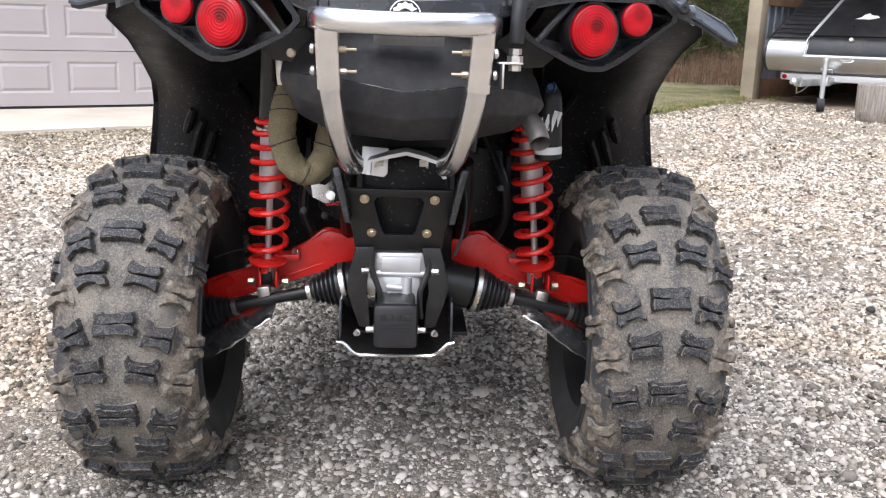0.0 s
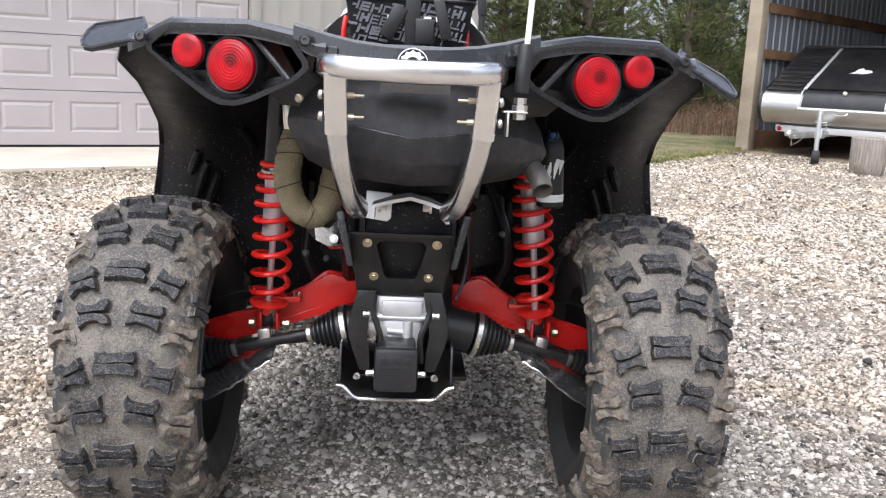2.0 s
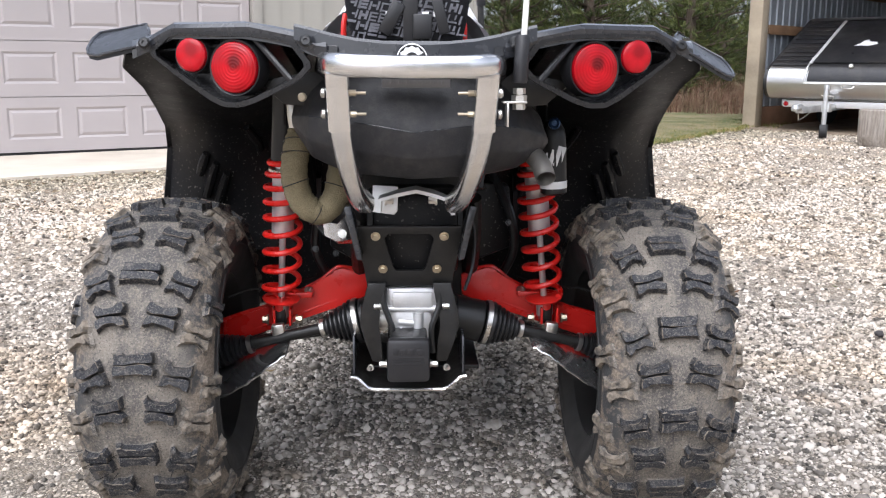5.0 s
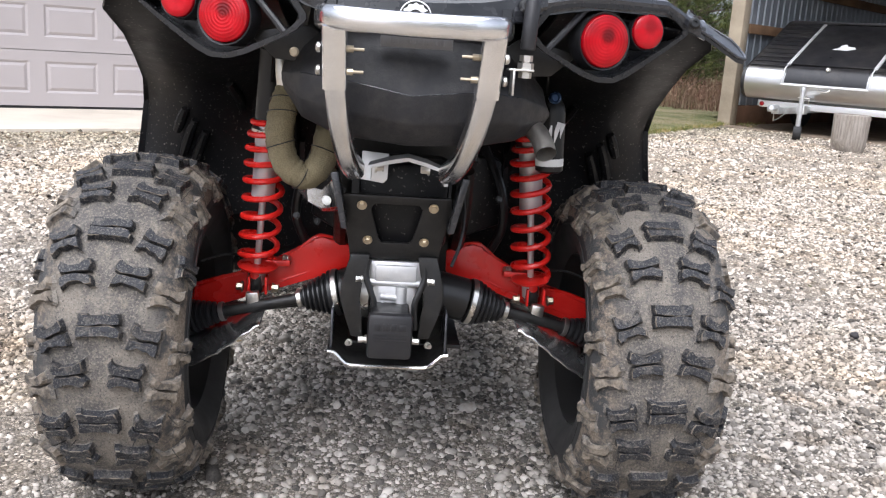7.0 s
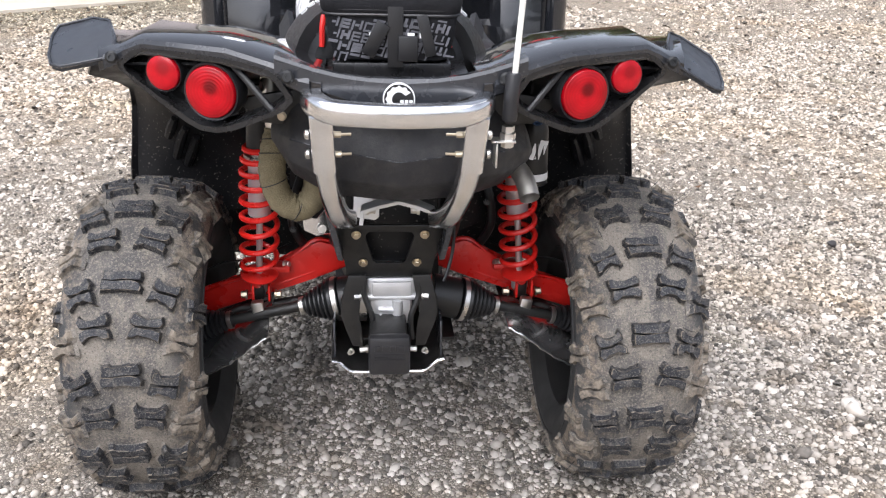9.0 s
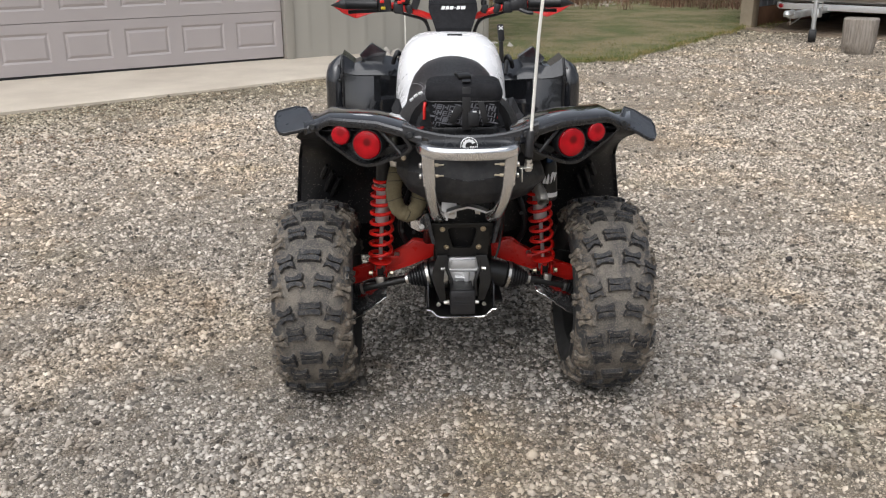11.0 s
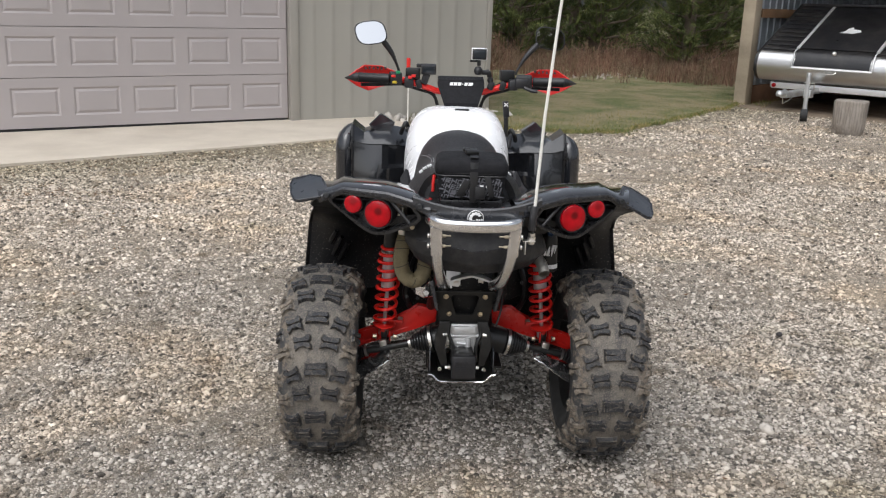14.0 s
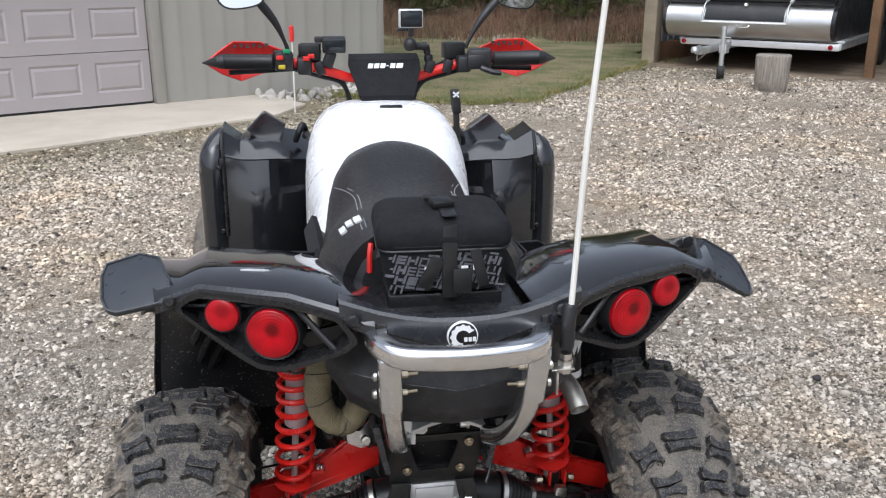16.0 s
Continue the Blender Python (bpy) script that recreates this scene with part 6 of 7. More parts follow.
    def on_liner(i, f):
        """A place on the liner: i down its outer edge, f inwards from it."""
        xo, y, z = (float(np.interp(i, range(9), [p[c] for p in prof])) for c in range(3))
        x = xo - slim * min(1.0, i / 2) * (1.0 if s > 0 or i < 5 else 0.3) + (0.20 - xo) * f
        wave = math.sin(math.pi * min(1.0, f * 1.2))
        pull = float(np.interp(i, (0, 2, 3, 5, 6, 7, 8), (0.0, 0.0, 0.04, 0.09, 0.06, 0.0, 0.0)))
        return P(x, y - pull * wave - (0.012 if f == 0 else 0) - 0.09 * f * (1 - i / 8), z + 0.02 * f)

    rows_ = [[on_liner(i, f) for f in (0.0, 0.03, 0.12, 0.2, 0.3, 0.4, 0.6, 0.8, 1.0)] for i in range(9)]
    liner = part("arch_liner", sheet(rows_, 0.004, flip=(s < 0)), "liner", fender, "black splashed inner arch liner", smooth=40)
    for i0, f0, i1, f1 in ((5.2, 0.31, 6.0, 0.25), (5.6, 0.37, 6.7, 0.28), (6.0, 0.43, 7.0, 0.34), (4.2, 0.56, 5.2, 0.64)):
        b = tube([Vector(on_liner(i0 + (i1 - i0) * k / 3, f0 + (f1 - f0) * k / 3)) + Vector((0, -0.004, 0)) for k in range(4)], [0.007, 0.010, 0.010, 0.008], 8)
        part("liner_rib", b, "liner", liner)
    # deep wall closing the arch towards the engine
    part("arch_wall", sheet([[P(0.215, -0.02, 0.80), P(0.20, 0.2, 0.80), P(0.18, 0.5, 0.80)], [P(0.235, 0.10, 0.70), P(0.21, 0.25, 0.65), P(0.18, 0.5, 0.62)], [P(0.23, 0.30, 0.60), P(0.20, 0.34, 0.52), P(0.17, 0.5, 0.45)]], 0.004), "liner", fender)
    if s < 0:
        b = lathe([(0.0068, 0), (0.0068, 0.003), (0.0048, 0.004), (0.0048, 0.007), (0.0025, 0.007)], axis_to(P(0.172, -0.131, 0.776), P(0.172, -1, 0.79)), 18)
        part("frame_bolt", b, "gold", fender, "yellow zinc frame bolt")
    q("tail_bracket", prism([(0.135, 0.76), (0.20, 0.765), (0.24, 0.80), (0.15, 0.815), (0.13, 0.80)], Matrix.Translation((0, -0.118, 0)) @ Matrix(((s, 0, 0, 0), (0, 0, -1, 0), (0, 1, 0, 0), (0, 0, 0, 1))), 0.012, 0.002), "frame", "black tail bracket")

# centre tail panel carrying the round badge
cols = (-0.172, -0.150, -0.120, -0.085, -0.045, 0.0, 0.045, 0.085, 0.120, 0.150, 0.172)


def tail_row(ys, zs):
    """A row of the panel over its half width, mirrored; the two ends rise to the fenders."""
    at = (0.0, 0.045, 0.085, 0.120, 0.150, 0.172)
    return [(x, float(np.interp(abs(x), at, ys)), float(np.interp(abs(x), at, zs))) for x in cols]


rows_ = [tail_row((-0.240, -0.238, -0.233, -0.227, -0.220, -0.212), (0.806, 0.816, 0.827, 0.838, 0.848, 0.855)),
         tail_row((-0.244, -0.241, -0.236, -0.230, -0.222, -0.214), (0.810, 0.820, 0.831, 0.842, 0.852, 0.859)),
         tail_row((-0.243, -0.240, -0.235, -0.229, -0.221, -0.213), (0.851, 0.853, 0.857, 0.864, 0.872, 0.877)),
         tail_row((-0.238, -0.235, -0.230, -0.224, -0.216, -0.207), (0.857, 0.857, 0.861, 0.868, 0.876, 0.881)),
         tail_row((-0.214, -0.212, -0.208, -0.200, -0.190, -0.178), (0.854, 0.854, 0.858, 0.866, 0.876, 0.882))]
bm = box((-0.015, 0.02, 0.832), (0.235, 0.38, 0.012), None, 0.003)
add_box(bm, (-0.012, -0.07, 0.846), (0.17, 0.14, 0.022), None, 0.003)
q("tail_deck", bm, "housing", "matt black deck under the bag")
tail = q("tail_panel", sheet(rows_, 0.004), "satin", "glossy grey-black faceted tail panel", smooth=22)
bm_m = Matrix.Translation((-0.006, -0.2455, 0.832)) @ Euler((radians(88), 0, 0)).to_matrix().to_4x4()
badge = part("badge", lathe([(0.0215, -0.004), (0.0215, 0.0012), (0.0195, 0.002)], bm_m, 36), "white_mark", tail, "round black and white badge with a cog shape")
part("badge_face", lathe([(0.0200, 0.0018), (0.0198, 0.0024)], bm_m, 36), "bolt_dark", badge, "black badge face")
o = [(0.0160 * math.cos(a) * k, 0.0160 * math.sin(a) * k) for a, k in ((math.radians(d), 1.0 if (d // 15) % 2 else 1.15) for d in range(30, 285, 15))]
o2 = [(0.0095 * math.cos(math.radians(d)), 0.0095 * math.sin(math.radians(d))) for d in range(30, 285, 15)]
b = bmesh.new()
for i in range(len(o) - 1):
    add_prism(b, [o2[i], o[i], o[i + 1], o2[i + 1]], bm_m @ pose(0, 0, 0.0023), 0.0006)
part("badge_mark", b, "white_mark", badge, kind="stuff")
b = bmesh.new()
for x in (0.004, 0.010, 0.016):
    add_box(b, bm_m @ Vector((x, -0.004, 0.003)), (0.0045, 0.006, 0.0012), bm_m.to_3x3(), 0)
part("badge_bars", b, "white_mark", badge)

# -- whip aerial --
whip = q("whip_aerial", tube([(0.149, -0.235, 0.84), (0.163, -0.230, 1.10), (0.192, -0.222, 1.42), (0.226, -0.205, 1.75), (0.275, -0.185, 2.1)], [0.0042, 0.0042, 0.0040, 0.0036, 0.0030], 10), "whip", "white fibreglass safety whip")
part("whip_sleeve", lathe([(0.0095, 0), (0.0105, 0.004), (0.0105, 0.062), (0.0085, 0.066)], axis_to((0.146, -0.236, 0.800), (0.149, -0.234, 0.87)), 16), "plastic", whip, "black sleeve")
b = lathe([(0.005, -0.022), (0.005, 0.0)], pose(0.145, -0.237, 0.785), 12)
for z, r_ in ((-0.012, 0.009), (0.0, 0.011), (0.010, 0.009)):
    add_lathe(b, [(r_, z), (r_, z + 0.008)], pose(0.145, -0.237, 0.775), 6)
part("whip_nut", b, "steel", whip, "zinc nuts and stud")
part("whip_bracket", box((0.138, -0.24, 0.7735), (0.034, 0.024, 0.003), None, 0.001), "steel", whip, "zinc angle bracket")
part("bracket_leg", box((0.127, -0.248, 0.757), (0.003, 0.03, 0.034), None, 0.001), "steel", whip)

# -- tank cover, seat, side panels --
def arch(y, w, top, low, power=2.6, n=18):
    """A rounded arch section at y."""
    pts = []
    for i in range(n + 1):
        a = math.pi * i / n
        c, s_ = math.cos(a), math.sin(a)
        pts.append((w * math.copysign(abs(c) ** (2 / power), c), y, low + (top - low) * abs(s_) ** (2 / power)))
    return pts


TANK = {0.45: (0.190, 0.882, 0.64, 3.2), 0.52: (0.184, 0.908, 0.64, 3.2), 0.57: (0.180, 0.928, 0.66, 3.3), 0.61: (0.182, 0.952, 0.68, 3.6), 0.65: (0.185, 0.975, 0.70, 3.8)}
rows_ = [arch(0.30, 0.170, 0.790, 0.66, 3.0), arch(0.38, 0.188, 0.850, 0.64, 3.2), arch(0.45, 0.190, 0.882, 0.64, 3.2), arch(0.52, 0.184, 0.908, 0.64, 3.2), arch(0.57, 0.180, 0.928, 0.66, 3.3), arch(0.61, 0.182, 0.952, 0.68, 3.6), arch(0.65, 0.185, 0.975, 0.70, 3.8), arch(0.70, 0.187, 0.995, 0.70, 3.9), arch(0.76, 0.186, 1.003, 0.72, 3.9), arch(0.83, 0.180, 1.002, 0.73, 3.9), arch(0.89, 0.166, 0.990, 0.74, 3.7), arch(0.98, 0.13, 0.93, 0.74, 3.0)]
rows_ = [[(x - 0.016, y, z) for x, y, z in r_] for r_ in rows_]
body = q("tank_cover", sheet(rows_, 0.004), "white", "gloss white tank cover and side panels", smooth=40)
part("cover_slot", box((0, 0.722, 1.002), (0.052, 0.014, 0.006), pose(0, 0, 0, 12, 0, 0).to_3x3(), 0.002), "bolt_dark", body, "black slot")
rows_ = [arch(-0.02, 0.128, 0.908, 0.775, 2.9), arch(0.06, 0.158, 0.910, 0.77, 2.4), arch(0.14, 0.163, 0.906, 0.76, 2.4), arch(0.22, 0.158, 0.900, 0.75, 2.2), arch(0.30, 0.145, 0.898, 0.74, 2.2), arch(0.38, 0.138, 0.906, 0.76, 2.4), arch(0.45, 0.128, 0.920, 0.80, 2.6), arch(0.50, 0.115, 0.926, 0.84, 2.7), arch(0.540, 0.097, 0.930, 0.87, 2.7), arch(0.562, 0.072, 0.931, 0.89, 2.5), arch(0.572, 0.036, 0.931, 0.91, 2.2)]
rows_ = [[(x - 0.018, y, z) for x, y, z in r_] for r_ in rows_]
seat = q("seat", sheet(rows_, 0.02), "seat", "black vinyl seat with red piping", smooth=40)
part("seat_cap", loft([[(x * 0.999 - 0.018, y - 0.001, z) for x, y, z in arch(-0.02, 0.128, 0.908, 0.775, 2.9)], [(x * 0.92 - 0.018, y - 0.012, 0.775 + (z - 0.775) * 0.94) for x, y, z in arch(-0.02, 0.128, 0.908, 0.775, 2.9)]]), "seat", seat)
for s in (1, -1):
    part("red_piping", tube(spline([(s * 0.0975 - 0.018, -0.034, 0.858), (s * 0.0970 - 0.018, -0.034, 0.872), (s * 0.0965 - 0.018, -0.033, 0.888), (s * 0.094 - 0.018, -0.026, 0.903)], 4), 0.0045, 8), "red_plastic", seat, "red piping")
    pts = [(s * 0.103 - 0.018, 0.03, 0.909), (s * 0.103 - 0.018, 0.10, 0.9055), (s * 0.100 - 0.018, 0.18, 0.900), (s * 0.098 - 0.018, 0.31, 0.8905), (s * 0.111 - 0.018, 0.371, 0.8895), (s * 0.130 - 0.018, 0.435, 0.8815)]
    for dx in (0.0, 0.007):
        part("stitching", tube(spline([(p[0] - s * dx, p[1], p[2] + 0.0005 + dx * 0.55) for p in pts], 5), 0.0012, 5), "grey_mark", seat, "pale stitching")
    b = bmesh.new()
    for k, (y0, y1) in enumerate(((0.078, 0.116), (0.086, 0.120), (0.072, 0.110))):
        pts = []
        for y, a in ((y0, 0), (y0 + 0.006, 1), (y1 + 0.006, 1), (y1, 0)):
            t = radians(60 - 5.6 * k - 4.4 * a)
            w, top, low = (float(np.interp(y, (0.06, 0.14), v)) for v in ((0.158, 0.163), (0.910, 0.906), (0.77, 0.76)))
            pts.append(Vector((s * (w * math.cos(t) ** 0.83 + 0.021 * math.cos(t)) - 0.018, y, low + (top - low) * math.sin(t) ** 0.83 + 0.021 * math.sin(t))))
        up = [b.verts.new(p + Vector((s * 0.0012, 0, 0.0015))) for p in pts]
        dn = [b.verts.new(p - Vector((s * 0.002, 0, 0.002))) for p in pts]
        b.faces.new(up)
        b.faces.new(dn[::-1])
        for i in range(4):
            b.faces.new((up[i], up[(i + 1) % 4], dn[(i + 1) % 4], dn[i]))
    part("seat_mark", b, "white_mark", seat, "white printed marks")
    # dark crease and printed marks on the white shoulder
    def on_tank(y, z, lift=0.0015):
        ks = sorted(TANK)
        w, top, low, pw = (float(np.interp(y, ks, [TANK[k][c] for k in ks])) for c in range(4))
        f = min(0.999, max(0.0, (z - low) / (top - low))) ** (pw / 2)
        return (s * (w * (1 - f * f) ** (1 / pw) + lift) - 0.016, y, z)

    b = tube(spline([on_tank(y, z) for y, z in ((0.642, 0.822), (0.627, 0.843), (0.605, 0.866), (0.587, 0.886), (0.568, 0.900))], 4), [0.0026] * 14 + [0.0022, 0.0016, 0.0010], 6)
    part("panel_crease", b, "bolt_dark", body, "dark line along the crease")
    b = bmesh.new()
    for k in range(6):
        y, z = 0.618 - 0.011 * k, 0.828 + 0.0100 * k
        add_tube(b, [on_tank(y, z, 0.0005), on_tank(y - 0.004, z + 0.012, 0.0005)], 0.0024, 6)
    part("panel_mark", b, "grey_mark", body, "grey graphic")
    part("flank_notch", sheet([[(s * 0.189 - 0.016, 0.35, 0.815), (s * 0.172 - 0.016, 0.35, 0.846)], [(s * 0.184 - 0.016, 0.315, 0.790), (s * 0.165 - 0.016, 0.315, 0.826)], [(s * 0.178 - 0.016, 0.28, 0.76), (s * 0.160 - 0.016, 0.28, 0.80)]], 0.012, flip=(s > 0)), "plastic", body, "black notch panel")
    part("heel_panel", sheet([[(s * 0.20, 0.30, 0.60), (s * 0.20, 0.42, 0.74), (s * 0.19, 0.50, 0.76)], [(s * 0.205, 0.32, 0.50), (s * 0.20, 0.5, 0.55), (s * 0.19, 0.7, 0.60)]], 0.01), "plastic", body, "black lower side panel")

# -- front fenders --
for s in (1, -1):
    def P(x, y, z):
        """The front bodywork leans a little to its right."""
        return (s * x + 0.010, y, z - s * 0.010)

    cols = (0.185, 0.235, 0.285, 0.310, 0.345, 0.385, 0.430)
    levels = [((1.15, 1.10, 1.060, 1.050, 1.046, 1.050, 1.060), (0.45,) * 7),
              ((1.14, 1.09, 1.045, 1.030, 1.026, 1.030, 1.050), (0.60,) * 7),
              ((1.13, 1.075, 1.040, 1.030, 1.026, 1.032, 1.050), (0.665, 0.665, 0.665, 0.66, 0.66, 0.66, 0.66)),
              ((1.12, 1.070, 1.050, 1.036, 1.032, 1.040, 1.050), (0.712, 0.712, 0.712, 0.71, 0.71, 0.71, 0.71)),
              ((1.12, 1.094, 1.078, 1.046, 1.042, 1.050, 1.052), (0.724, 0.724, 0.724, 0.75, 0.75, 0.75, 0.75)),
              ((1.11, 1.085, 1.072, 1.068, 1.064, 1.058, 1.054), (0.790, 0.797, 0.802, 0.803, 0.803, 0.806, 0.818)),
              ((1.104, 1.080, 1.068, 1.064, 1.060, 1.054, 1.050), (0.794, 0.801, 0.806, 0.807, 0.807, 0.810, 0.822)),
              ((1.112, 1.088, 1.077, 1.074, 1.071, 1.066, 1.060), (0.798, 0.806, 0.811, 0.812, 0.813, 0.816, 0.830)),
              ((1.150, 1.130, 1.125, 1.125, 1.125, 1.115, 1.085), (0.803, 0.826, 0.842, 0.845, 0.847, 0.848, 0.884)),
              ((1.240, 1.230, 1.220, 1.220, 1.220, 1.215, 1.200), (0.840, 0.856, 0.866, 0.868, 0.866, 0.852, 0.890)),
              ((1.45, 1.45, 1.45, 1.45, 1.46, 1.46, 1.46), (0.80, 0.81, 0.81, 0.81, 0.81, 0.80, 0.79)),
              ((1.70, 1.70, 1.70, 1.70, 1.70, 1.70, 1.70), (0.76, 0.77, 0.77, 0.77, 0.77, 0.76, 0.75))]
    rows_ = [[P(x, y, z) for x, y, z in zip(cols, ys, zs)] for ys, zs in levels]
    ff = q("front_fender", sheet(rows_, 0.005, flip=(s < 0)), "fender", "black faceted front fender", smooth=24)
    # raised intake cowl: a blade with a sloping back
    ring = [(0.285, 0.834), (0.261, 0.882), (0.270, 0.888), (0.318, 0.917), (0.324, 0.915), (0.368, 0.873), (0.335, 0.846)]
    secs = [[P(0.31 + (x - 0.31) * k, y - 0.40 * (0.90 - z), 0.80 + (z - 0.80) * f) for x, z in ring] for y, k, f in ((1.162, 0.95, 0.97), (1.168, 1.0, 1.0), (1.205, 0.99, 0.99), (1.30, 0.80, 0.55))]
    part("intake_cowl", loft(secs), "fender", ff, "black raised cowl", smooth=12)
    part("cowl_grip", tube(spline([P(0.235, 1.12, 0.845), P(0.226, 1.10, 0.872), P(0.215, 1.12, 0.888), P(0.205, 1.16, 0.86)], 4), 0.009, 8), "boot", ff, "black hose bend")
    flare = [[P(0.428, 1.060, z), P(0.448, 1.044, z), P(0.474, 1.046, z), P(0.494, 1.064, z), P(0.500, 1.10, z)] for z in (0.44, 0.58, 0.70, 0.78)]
    flare += [[P(0.427, 1.066, 0.838), P(0.446, 1.050, 0.842), P(0.470, 1.052, 0.836), P(0.489, 1.070, 0.822), P(0.496, 1.11, 0.815)],
              [P(0.428, 1.090, 0.878), P(0.443, 1.086, 0.876), P(0.462, 1.088, 0.864), P(0.480, 1.100, 0.850), P(0.488, 1.13, 0.842)],
              [P(0.43, 1.30, 0.865), P(0.443, 1.30, 0.862), P(0.462, 1.30, 0.855), P(0.480, 1.30, 0.842), P(0.488, 1.30, 0.83)]]
    part("fender_flare", sheet(flare, 0.005, flip=(s < 0)), "fender", ff, "black rounded fender flare", smooth=60)
    # recessed seam with its clip between panel and flare
    part("flare_seam", tube(spline([P(0.430, 1.046, 0.60), P(0.429, 1.047, 0.70), P(0.429, 1.048, 0.78), P(0.429, 1.050, 0.835), P(0.431, 1.082, 0.882)], 4), 0.0050, 8), "housing", ff, "black seam between fender and flare")
    part("seam_clip", box(P(0.432, 1.044, 0.806), (0.012, 0.008, 0.020), None, 0.002), "plastic", ff, "black seam clip")
    for x, z in ((0.44, 0.615), (0.44, 0.79)):
        part("push_rivet", lathe([(0.006, 0), (0.0065, 0.002), (0.004, 0.004)], pose(*P(x, 1.043, z), 90, 0, 0), 14), "bolt_dark", ff)
    part("inner_cable", tube(spline([P(0.21, 1.1, 0.86), P(0.20, 1.0, 0.88), P(0.19, 0.95, 0.84)], 4), 0.008, 8), "boot", ff)
    q("foot_guard", box(P(0.30, 0.72, 0.30), (0.22, 0.56, 0.02), None, 0.004), "plastic", "black footwell tray")
    q("front_arm", tube([P(0.36, 1.40, 0.32), P(0.10, 1.30, 0.36)], 0.018, 10), "red", "red front suspension arm")
q("front_cowl", loft([arch(0.98, 0.17, 0.90, 0.60), arch(1.15, 0.20, 0.90, 0.55), arch(1.45, 0.18, 0.88, 0.50), arch(1.66, 0.12, 0.74, 0.50)]), "plastic", "black front cowl", smooth=40)

# -- handlebar --
bar = [(-0.385, 0.835, 1.100), (-0.26, 0.858, 1.096), (-0.20, 0.868, 1.088), (-0.115, 0.885, 1.062), (-0.07, 0.89, 1.05), (0.07, 0.89, 1.05), (0.115, 0.885, 1.062), (0.20, 0.868, 1.088), (0.26, 0.858, 1.096), (0.385, 0.835, 1.100)]
handlebar = q("handlebar", tube(spline(bar, 4), 0.0115, 16), "red", "red tapered handlebar")
part("bar_pad", loft([[(-0.085, 0.855, 1.098), (0.085, 0.855, 1.098), (0.085, 0.905, 1.108), (-0.085, 0.905, 1.108)], [(-0.087, 0.842, 1.075), (0.087, 0.842, 1.075), (0.087, 0.91, 1.08), (-0.087, 0.91, 1.08)], [(-0.066, 0.80, 1.018), (0.066, 0.80, 1.018), (0.066, 0.90, 1.02), (-0.066, 0.90, 1.02)], [(-0.060, 0.80, 1.0), (0.060, 0.80, 1.0), (0.060, 0.90, 1.0), (-0.060, 0.90, 1.0)]]), "canvas", handlebar, "black handlebar pad with white marks", smooth=20)
b = bmesh.new()
pm = Matrix.Translation((0, 0.8462, 1.0835)) @ Euler((radians(61), 0, 0)).to_matrix().to_4x4()
for k, w in enumerate((0.012, 0.012, 0.012, 0.006, 0.012, 0.016)):
    x = -0.042 + sum((0.012, 0.012, 0.012, 0.006, 0.012, 0.016)[:k]) + 0.003 * k + w / 2 - 0.0
    add_prism(b, [(x - w / 2 - 0.001, -0.006), (x + w / 2 - 0.001, -0.006), (x + w / 2 + 0.002, 0.006), (x - w / 2 + 0.002, 0.006)] if k != 3 else [(x - 0.003, -0.001), (x + 0.003, -0.001), (x + 0.003, 0.001), (x - 0.003, 0.001)], pm, 0.001)
part("pad_mark", b, "white_mark", handlebar, "white slanted marks")
q("steering_stem", tube([(0, 0.90, 1.05), (0, 1.05, 0.70)], 0.03, 12), "frame", "black steering stem")
